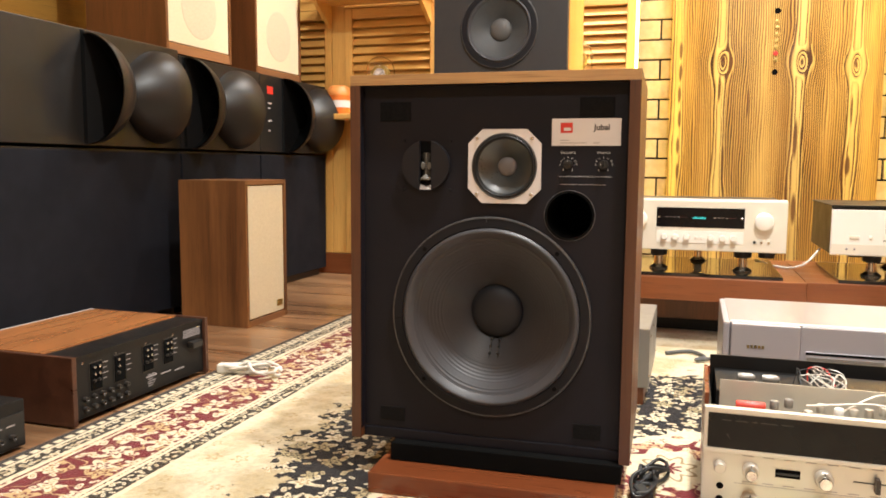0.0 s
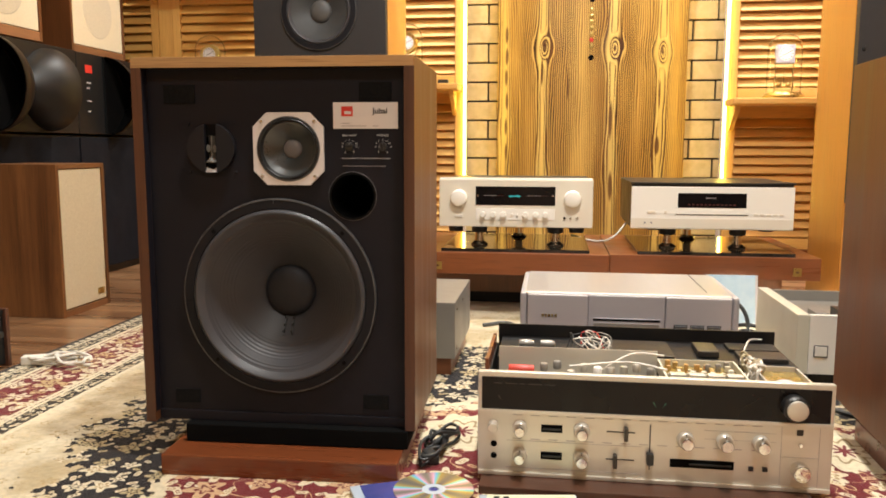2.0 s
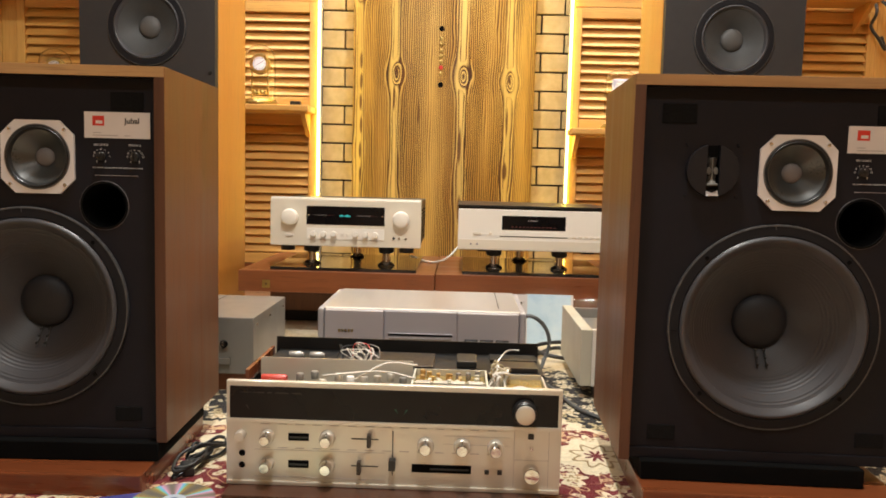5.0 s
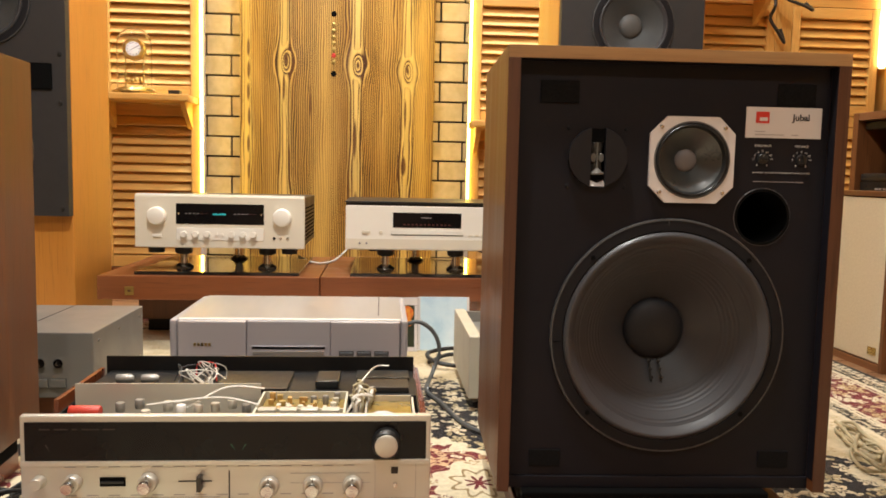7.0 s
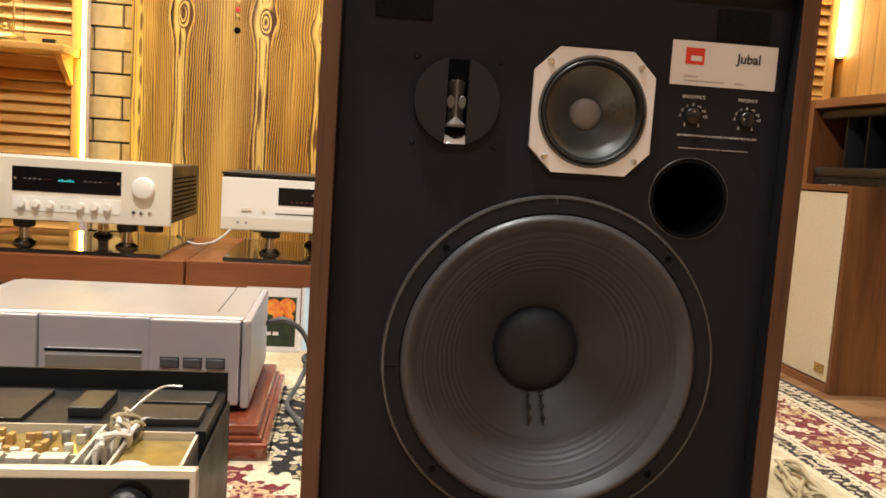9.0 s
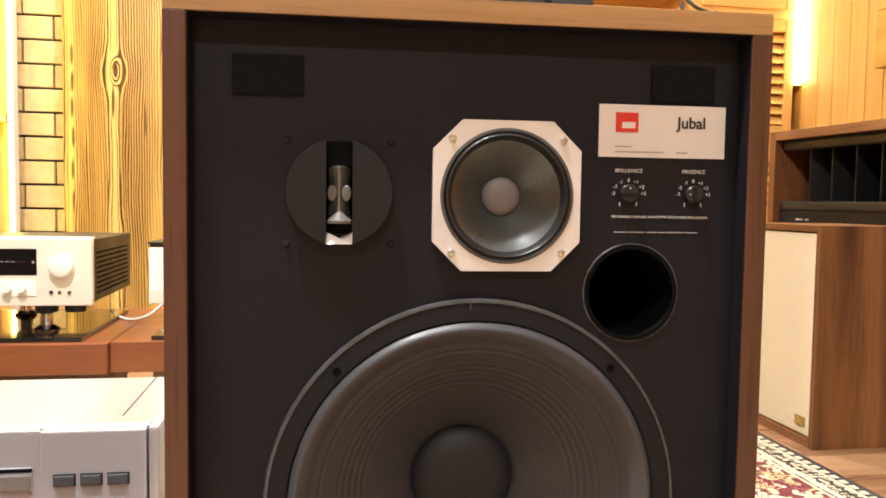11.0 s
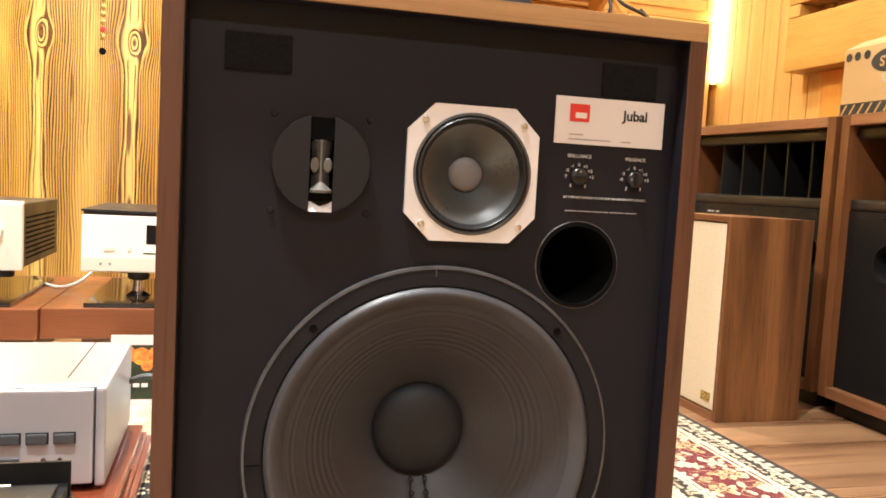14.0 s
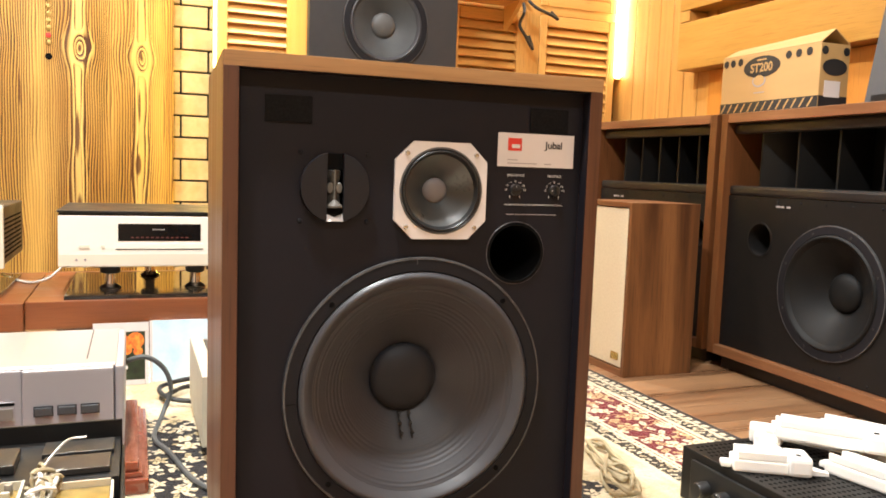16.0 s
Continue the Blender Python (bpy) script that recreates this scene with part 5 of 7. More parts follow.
    for fx0, fx1, fy0, fy1 in ((0.024, 0.027, 0.03, 0.135), (0.143, 0.146, 0.03, 0.135), (0.0275, 0.1425, 0.1325, 0.1345), (0.0275, 0.1425, 0.0485, 0.0515)):
        part("board_frame", one_box(fx0, fx1, fy0, fy1, 0.150, 0.170), "creammetal", p)
    part("board_frame", one_box(0.172, 0.175, 0.03, 0.12, 0.135, 0.166), "recsilver", p)
    part("board_frame", one_box(0.237, 0.240, 0.03, 0.12, 0.135, 0.166), "recsilver", p)
    part("board_frame", one_box(0.1755, 0.2365, 0.119, 0.122, 0.135, 0.168), "recsilver", p)
    part("dial_drum", turned([(0.0, 0.012), (0.031, 0.012), (0.033, 0.008), (0.033, 0.0), (0.0, 0.0)], 0.196, 0.030, 0.140, "-y", 40), "drum", p, "pale dial drum", True)
    part("red_capacitor", turned([(0.0, 0.0), (0.007, 0.0), (0.008, 0.002), (0.008, 0.038), (0.007, 0.040), (0.0, 0.040)], -0.215, 0.045, 0.168, "x", 20), "plastic_red", p, "red plastic-sleeved capacitor", True)
    rng = random.Random(5)
    for i in range(9):
        x = -0.16 + i * 0.021
        part("capacitor", lathe(bmesh.new(), [(0.0, 0.0), (0.006, 0.0), (0.0065, 0.002), (0.0065, 0.011), (0.0055, 0.0125), (0.0, 0.0125)], Matrix.Translation((x, 0.045 + rng.random() * 0.05, 0.154 + rng.random() * 0.006)), 14), rng.choice(("recsilver", "whiteplastic", "greymetal")), p, smooth=True)
    for i, mname in enumerate(("whitecable", "red", "whitecable", "teal", "whitecable", "whitecable", "greymetal", "whitecable", "ink", "whitecable", "greymetal", "whitecable")):
        bm = bmesh.new()
        x, y = -0.11 + rng.random() * 0.05, 0.17 + rng.random() * 0.07
        tube(bm, [(x, y, 0.164), (x + rng.uniform(-.02, .02), y + rng.uniform(-.02, .02), 0.182 + rng.random() * 0.010), (x + rng.uniform(-.03, .03), y + rng.uniform(-.02, .02), 0.184), (x + rng.uniform(-.04, .04), y - 0.03, 0.166)], 0.0010, 6, 5)
        part("wire", bm, "greycable" if mname == "teal" else mname, p, smooth=True)
    for sx in (-0.155, -0.118):
        part("power_transistor", turned([(0.0, 0.0), (0.006, 0.0), (0.007, 0.003), (0.0075, 0.020), (0.004, 0.026), (0.0, 0.026)], sx - 0.05, 0.20, 0.1715, "x", 18), "greymetal", p, smooth=True)
    for pts in (((-0.07, 0.07, 0.165), (-0.02, 0.09, 0.188), (0.03, 0.10, 0.184)), ((-0.12, 0.06, 0.172), (-0.03, 0.075, 0.178), (0.03, 0.06, 0.172)),
                ((0.155, 0.10, 0.150), (0.17, 0.14, 0.170), (0.20, 0.17, 0.168)), ((0.14, 0.05, 0.150), (0.16, 0.08, 0.176), (0.168, 0.12, 0.158))):
        bm = bmesh.new()
        tube(bm, pts, 0.0018, 6, 8)
        part("wire", bm, "whitecable", p, smooth=True)
    for i in range(16):
        bm = bmesh.new()
        x, y = 0.158 + rng.random() * 0.016, 0.04 + rng.random() * 0.09
        tube(bm, [(x, y, 0.145), (x + rng.uniform(-.014, .014), y + rng.uniform(-.01, .02), 0.166 + rng.random() * .016), (x + rng.uniform(-.02, .02), y + rng.uniform(0, .03), 0.168 + rng.random() * .012), (x + rng.uniform(-.01, .01), y + 0.03, 0.150)], 0.0026, 6, 4)
        part("wire", bm, "whitecable" if i % 3 else "creamcable", p, smooth=True)


receiver()


# ---- grey box and pale chassis either side ----
def grey_box():
    p = thing("power_supply", pose(-0.235, 1.700, RZ), "plain grey alloy component box on a wooden block", "component")
    part("wood_block", one_box(-0.15, 0.145, 0.012, 0.31, 0.0, 0.040, bevel=0.003), "bench", p)
    part("case", one_box(-0.16, 0.155, 0.0, 0.318, 0.0405, 0.170, bevel=0.0025), "greymetal", p)
    part("lid_seam", one_box(0.002, 0.004, 0.002, 0.316, 0.1702, 0.1708), "ink", p)
    for i in range(2):
        x = 0.055 + i * 0.034
        part("socket", turned([(0.0, 0.001), (0.004, 0.001), (0.005, 0.004), (0.009, 0.004), (0.0095, 0.0)], x, 0.0, 0.110, seg=20), "chrome", p, smooth=True)
        part("key", one_box(x - 0.015, x + 0.013, -0.004, -0.0002, 0.062, 0.078, bevel=0.001), "greymetal", p)
        part("key_rim", one_box(x - 0.016, x + 0.014, -0.0008, -0.0001, 0.061, 0.079), "ink", p)
    for y, z in ((0.03, 0.15), (0.15, 0.15), (0.29, 0.15), (0.03, 0.06), (0.29, 0.06)):
        part("screw", turned([(0.0, 0.002), (0.003, 0.0015), (0.0035, 0.0)], 0.155, y, z, "x", 10), "chrome", p)


grey_box()


def pale_chassis():
    p = thing("open_chassis", pose(0.845, 1.73, RZ), "pale enamelled component chassis without its cover", "component")
    part("foot_rail", one_box(-0.15, 0.15, 0.03, 0.06, 0.0, 0.0295), "blackplastic", p)
    part("foot_rail", one_box(-0.15, 0.15, 0.28, 0.31, 0.0, 0.0295), "blackplastic", p)
    part("side_plate", one_box(-0.188, -0.162, 0.0, 0.34, 0.030, 0.160, bevel=0.002), "creammetal", p)
    part("side_plate", one_box(0.162, 0.188, 0.0, 0.34, 0.030, 0.160, bevel=0.002), "creammetal", p)
    part("front_plate", one_box(-0.1615, 0.1615, 0.0, 0.012, 0.030, 0.160, bevel=0.001), "champagne2", p)
    part("rear_plate", one_box(-0.1615, 0.1615, 0.33, 0.34, 0.030, 0.155), "greymetal", p)
    part("tray", one_box(-0.1615, 0.1615, 0.0125, 0.3295, 0.0305, 0.130), "greymetal", p, "blue-grey inner tray")
    bt = part("button", one_box(-0.150, -0.125, -0.003, -0.0002, 0.070, 0.092, bevel=0.001), "champagne2", p)
    part("button_rim", one_box(-0.152, -0.123, -0.0008, -0.0001, 0.068, 0.094), "ink", bt)
    for i in range(5):
        part("inner_part", one_box(-0.12 + i * 0.05, -0.09 + i * 0.05, 0.10, 0.16, 0.1302, 0.145 + 0.006 * (i % 2), bevel=0.002), "blackplastic" if i % 2 else "greymetal", p)


pale_chassis()


# ---- record covers leaning under the bench ----
def cover(name, x, y, w, h, mats, lean, label):
    p = thing(name, pose(x, y, RZ, -lean, 0, 0), label, "disc cover", "covers under the bench")
    part("card", one_box(-w / 2, w / 2, 0.0, 0.006, 0.0, h, bevel=0.0008), mats[0], p)
    return p


M["skyprint"] = plain("pale_blue_print", (0.42, 0.62, 0.78), (0.70, 0.82, 0.88), 0.3, 0, 9, bump=0.02)
M["leafprint"] = plain("black_green_print", (0.010, 0.013, 0.010), (0.030, 0.045, 0.018), 0.35, 0, 40, bump=0.02)
M["orangeprint"] = plain("orange_flower_print", (0.78, 0.36, 0.05), (0.62, 0.08, 0.02), 0.35, 0, 90, bump=0.02)
c1 = cover("disc_cover", 0.652, 2.315, 0.145, 0.150, ("skyprint",), 12, "pale blue and white cover leaning under the bench")
part("white_edge", one_box(-0.0725, -0.066, -0.001, -0.0002, 0.0, 0.15), "whiteplate", c1)
part("white_edge", one_box(0.066, 0.0725, -0.001, -0.0002, 0.0, 0.15), "whiteplate", c1)
c2 = cover("flower_cover", 0.515, 2.300, 0.125, 0.150, ("leafprint",), 10, "dark cover with orange flowers leaning under the bench")
part("white_frame", one_box(-0.0625, 0.0625, -0.0010, -0.0002, 0.128, 0.15), "whiteplate", c2)
part("white_frame", one_box(0.054, 0.0625, -0.0010, -0.0002, 0.0, 0.1275), "whiteplate", c2)
part("white_frame", one_box(-0.0625, 0.0535, -0.0010, -0.0002, 0.0, 0.012), "whiteplate", c2)
for qx, qz, qr in ((-0.028, 0.108, 0.018), (0.0, 0.104, 0.019), (0.032, 0.106, 0.020), (-0.038, 0.084, 0.013), (0.012, 0.084, 0.012), (0.038, 0.080, 0.011)):
    part("printed_flower", turned([(0.0, 0.0012), (qr, 0.0010)], qx, 0.0, qz, seg=14), "orangeprint", c2)
for qx in (-0.032, -0.015, 0.002):
    part("pale_bar", one_box(qx, qx + 0.013, -0.0010, -0.0002, 0.038, 0.046), "whiteplate", c2)

# cables behind the receiver
for i, (pts, r, mname, lab) in enumerate((
        ([(0.500, 1.990, 0.120), (0.528, 1.975, 0.142), (0.565, 1.970, 0.152), (0.600, 1.970, 0.127), (0.614, 1.970, 0.082), (0.597, 1.950, 0.036), (0.580, 1.880, 0.013), (0.605, 1.790, 0.012), (0.645, 1.630, 0.012), (0.72, 1.53, 0.012)], 0.0050, "greycable", "thick grey cable looping behind the player"),
        ([(0.60, 2.14, 0.015), (0.66, 2.20, 0.022), (0.72, 2.17, 0.017), (0.70, 2.10, 0.014), (0.62, 2.10, 0.024), (0.60, 2.18, 0.03), (0.68, 2.23, 0.032), (0.735, 2.16, 0.026)], 0.0055, "rubber", "coiled black cable on the rug"),
        ([(-0.06, 2.20, 0.014), (0.0, 2.24, 0.014), (0.04, 2.19, 0.014), (0.02, 2.14, 0.015), (0.08, 2.17, 0.016), (0.14, 2.12, 0.014)], 0.005, "greycable", "dark grey cable lying on the rug"))):
    bm = bmesh.new()
    tube(bm, pts, r, 8, 10)
    solid("cable", bm, mname, lab, "cable", smooth=True)


def coil(cx, cy, along, long, short, turns, seed, lift=0.018):
    """Points of a loosely folded cable bundle lying at z RZ."""
    rnd, ca, sa, pts = random.Random(seed), math.cos(radians(along)), math.sin(radians(along)), []
    for i in range(turns * 8 + 1):
        a = 2 * math.pi * i / 8
        u = long * math.cos(a) * (0.85 + 0.3 * rnd.random()) + rnd.uniform(-0.006, 0.006)
        v = short * math.sin(a) * (0.7 + 0.6 * rnd.random()) + rnd.uniform(-0.004, 0.004)
        pts.append((cx + u * ca - v * sa, cy + u * sa + v * ca, RZ + 0.006 + lift * (0.5 + 0.5 * math.sin(a * 0.63 + seed)) * rnd.uniform(0.5, 1.0)))
    return pts


for k, q in enumerate((coil(-0.058, 1.235, 80, 0.050, 0.013, 3, 3, 0.022), coil(-0.050, 1.290, 62, 0.040, 0.014, 3, 8, 0.030))):
    bm = bmesh.new()
    tube(bm, q, 0.0029, 8, 6)
    solid("black_cable", bm, "rubber", "tangled black cable beside the speaker board", "cable", smooth=True, group="tangled black cables")
ad = thing("plug_block", pose(-0.060, 1.215, RZ, 0, 0, 25), "black power plug lying on the rug", "plug")
part("block", one_box(-0.010, 0.010, -0.020, 0.020, 0.0, 0.016, bevel=0.004), "rubber", ad)

# ---- discs in front of the receiver ----
# Rainbow sheen of the disc, painted into its base colour as sectors.
def rainbow():
    n = Nodes("disc_painted_sheen", 0.2, 0.3)
    sep = n.add("ShaderNodeSeparateXYZ")
    n.put(sep.inputs[0], n.add("ShaderNodeTexCoord").outputs["Object"])
    ang = n.f("ARCTAN2", sep.outputs[1], sep.outputs[0])
    w = n.f("ADD", n.f("MULTIPLY", n.f("SINE", n.f("MULTIPLY", ang, 4.0)), 0.5), 0.5)
    colr = n.ramp(w, ((0.0, (0.16, 0.15, 0.13)), (0.35, (0.40, 0.30, 0.10)), (0.5, (0.25, 0.55, 0.35)), (0.65, (0.20, 0.55, 0.85)), (0.8, (0.70, 0.40, 0.55)), (1.0, (0.22, 0.20, 0.17))))
    return n.finish(colr)


M["disc"] = rainbow()
M["clearcase"] = plain("clear_case_plastic", (0.45, 0.52, 0.60), (0.36, 0.44, 0.52), 0.08, 0, 10, bump=0.0, coat=0.4)
M["blueprint"] = plain("violet_blue_print", (0.03, 0.05, 0.20), (0.09, 0.08, 0.26), 0.12, 0, 12, bump=0.0)
M["palecover"] = plain("pale_yellow_print", (0.70, 0.70, 0.44), (0.76, 0.74, 0.60), 0.25, 0, 8, bump=0.0)
M["greenprint"] = plain("green_print", (0.25, 0.36, 0.06), (0.20, 0.30, 0.05), 0.3, bump=0.0)
M["brownprint"] = plain("brown_print", (0.26, 0.10, 0.05), (0.20, 0.07, 0.04), 0.3, bump=0.0)
oc = thing("opened_case", pose(-0.068, 1.055, RZ, 0, 0, 24), "clear disc case with a violet blue inlay on the rug", "disc case")
part("tray", one_box(-0.075, 0.065, -0.063, 0.063, 0.0, 0.009, bevel=0.001), "clearcase", oc)
part("inlay", one_box(-0.060, 0.062, -0.060, 0.060, 0.0092, 0.0100), "blueprint", oc)
sl = solid("teal_sleeve", one_box(-0.06, 0.06, -0.06, 0.06, 0.0, 0.002), plain("teal_paper", (0.20, 0.42, 0.42), (0.30, 0.50, 0.48), 0.6), "pale teal paper sleeve on the rug", "disc sleeve", m=pose(-0.140, 0.990, RZ, 0, 0, 30))
dsc = thing("compact_disc", pose(-0.035, 1.085, RZ + 0.0105, 0, 0, 0), "shiny rainbow compact disc lying on its case", "disc")
part("mirror_face", lathe(bmesh.new(), [(0.018, 0.0), (0.06, 0.0), (0.06, 0.0012), (0.018, 0.0012)], None, 64, True), "disc", dsc, smooth=True)
part("hub", lathe(bmesh.new(), [(0.0075, 0.0), (0.0178, 0.0), (0.0178, 0.0011), (0.0075, 0.0011)], None, 40, True), "clearcase", dsc, smooth=True)
cc = thing("disc_case", pose(0.112, 1.028, RZ, 0, 0, 8), "closed disc case with a pale yellow cover on the rug", "disc case")
part("case", one_box(-0.071, 0.071, -0.0625, 0.0625, 0.0, 0.0095, bevel=0.001), "clearcase", cc)
part("cover_sheet", one_box(-0.060, 0.069, -0.061, 0.061, 0.0096, 0.0102), "palecover", cc)
for i, q in enumerate((0.05, 0.036)):
    part("title_bar", one_box(-0.050 + i * 0.014, -0.042 + i * 0.014, 0.05 - q, 0.055, 0.0103, 0.0106), "ink", cc)
bm = bmesh.new()
lathe(bm, [(0.0, 0.0004), (0.016, 0.0004)], pose(0.045, 0.030, 0.0103) @ Matrix.Diagonal((1, 1.25, 1, 1)), 20)
part("printed_leaf", bm, "greenprint", cc)
bm = bmesh.new()
lathe(bm, [(0.0, 0.0004), (0.018, 0.0004)], pose(0.0, 0.0, 0.0103) @ Matrix.Diagonal((1.4, 0.8, 1, 1)), 20)
part("printed_shape", bm, "brownprint", cc)


# ---- bookshelf speakers with cream grilles ----
def cloth_speaker(m, w, d, h, label, group="cream-fronted speakers", badge=True, ghost=False):
    """Front faces -y."""
    p = thing("grille_speaker", m, label, "speaker", group)
    b = 0.014
    part("side_panel", one_box(-w / 2, -w / 2 + b, 0, d, 0, h, bevel=0.001), "walnut" if ghost else "walnut_figured", p)
    part("side_panel", one_box(w / 2 - b, w / 2, 0, d, 0, h, bevel=0.001), "walnut" if ghost else "walnut_figured", p)
    part("top_panel", one_box(-w / 2 + b + 0.0003, w / 2 - b - 0.0003, 0.0004, d, h - b, h, bevel=0.001), "walnut_y", p)
    part("bottom_panel", one_box(-w / 2 + b + 0.0003, w / 2 - b - 0.0003, 0.0004, d, 0, b + (0.020 if ghost else 0.006), bevel=0.001), "walnut_y", p)
    part("back_panel", one_box(-w / 2 + b + 0.0004, w / 2 - b - 0.0004, d - 0.02, d - 0.003, b + 0.0205, h - b - 0.0004), "baffle", p)
    g = part("grille", one_box(-w / 2 + b + 0.002, w / 2 - b - 0.002, 0.003, 0.02, b + (0.023 if ghost else 0.009), h - b - 0.003, bevel=0.003), "grille", p, "cream woven grille cloth")
    if ghost:
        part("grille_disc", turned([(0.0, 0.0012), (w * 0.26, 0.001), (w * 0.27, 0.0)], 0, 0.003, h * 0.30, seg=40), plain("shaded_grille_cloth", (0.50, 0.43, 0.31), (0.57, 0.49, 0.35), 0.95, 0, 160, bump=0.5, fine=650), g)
    if badge:
        part("badge", one_box(w / 2 - 0.065, w / 2 - 0.030, 0.0005, 0.0027, 0.042, 0.062, bevel=0.0006), "brass", p, "small brass badge")
    return p


cloth_speaker(pose(-1.337, 2.285, 0.0, 0, 0, 90), 0.255, 0.245, 0.468, "upright walnut bookshelf speaker with cream grille on the floor")
cloth_speaker(pose(1.785, 2.215, 0.0, 0, 0, -90), 0.265, 0.225, 0.478, "upright walnut bookshelf speaker with cream grille by the rug edge")


# ---- row of horn systems along the side wall ----
HX = -1.67


def horn_cabinet(y0, y1, near, waist, far, h, badge):
    """Black horn box facing +x; an hourglass bell lies half sunk in its front, its near mouth open."""
    p = thing("horn_speaker", pose(HX, waist, 0.570), "satin black horn section with an hourglass bell, on a dark cabinet", "speaker", "black horn speakers")
    a, b = y0 - waist, y1 - waist
    part("housing", one_box(-0.36, 0.0, a, b, 0.0, h, bevel=0.003), "hornblack", p)
    zc, rw, seg, n_ = h / 2 - 0.004, 0.050, 40, 14

    def bell(end, rim, thick=0.0):
        """Half rings from the waist to one mouth."""
        bm, rows = bmesh.new(), []
        for i in range(n_ + 1):
            u = i / n_
            r = rw + (rim - rw) * math.sin(u * math.pi / 2) ** 0.86 - thick
            rows.append([bm.verts.new((0.001 + 0.86 * r * math.sin(math.pi * k / seg), end * u, zc + r * math.cos(math.pi * k / seg))) for k in range(seg + 1)])
        for q, w in zip(rows, rows[1:]):
            for k in range(seg):
                bm.faces.new((q[k], q[k + 1], w[k + 1], w[k]))
        return bm

    part("near_bell", bell(near - waist, 0.158), "hornblack", p, smooth=True)
    # Inner shell is near black: the bell's unlit hollow is put into the colour.
    part("bell_mouth", bell(near - waist, 0.158, 0.004), "void", p, "hollow black mouth of the bell, darker for its inner shade", True)
    part("far_bell", bell(far - waist, 0.147), "hornblack", p, smooth=True)
    part("far_rim", lathe(bmesh.new(), [(0.0, 0.0), (0.140, 0.0), (0.147, -0.004), (0.147, 0.006), (0.0, 0.006)], Matrix.Translation((0.001, far - waist + 0.002, zc)) @ Matrix.Diagonal((0.86, 1, 1, 1)) @ pose(0, 0, 0, -90), 48), "hornblack", p, smooth=True)
    part("slot", one_box(0.0003, 0.0012, near - waist - 0.010, near - waist + 0.004, 0.006, h - 0.004), "void", p)
    if badge:
        part("red_square", one_box(0.0003, 0.0015, a + 0.055, a + 0.100, h - 0.075, h - 0.045), "red", p)
        for i, q in enumerate((0.11, 0.13, 0.18, 0.22)):
            part("panel_print", one_box(0.0003, 0.0012, a + 0.06, a + 0.09 - 0.01 * (i % 2), h - q - 0.006, h - q), "greyink", p)
    return p


def bass_cabinet(y0, y1):
    p = thing("bass_cabinet", pose(HX, (y0 + y1) / 2, 0.0), "blue-black cloth-fronted bass cabinet on the floor", "speaker", "dark bass cabinets")
    w = (y1 - y0) / 2
    part("base", one_box(-0.40, -0.03, -w + 0.02, w - 0.02, 0.0, 0.0295), "blackplastic", p)
    part("body", one_box(-0.42, -0.012, -w, w, 0.030, 0.562, bevel=0.003), "hornblack", p)
    part("front_cloth", one_box(-0.0118, 0.0, -w + 0.003, w - 0.003, 0.034, 0.556, bevel=0.003), "navycloth", p)


for y0, y1, near, waist, far, h, badge in ((0.95, 2.296, 1.862, 2.015, 2.180, 0.328, False), (2.300, 2.812, 2.328, 2.479, 2.637, 0.312, False), (2.816, 3.400, 3.000, 3.148, 3.330, 0.310, True)):
    horn_cabinet(y0, y1, near, waist, far, h, badge)
    bass_cabinet(y0, y1)
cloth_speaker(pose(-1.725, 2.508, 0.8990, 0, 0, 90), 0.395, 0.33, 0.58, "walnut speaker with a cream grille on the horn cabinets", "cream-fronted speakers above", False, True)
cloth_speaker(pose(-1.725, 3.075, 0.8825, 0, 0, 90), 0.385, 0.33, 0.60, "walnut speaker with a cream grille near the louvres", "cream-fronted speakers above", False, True)


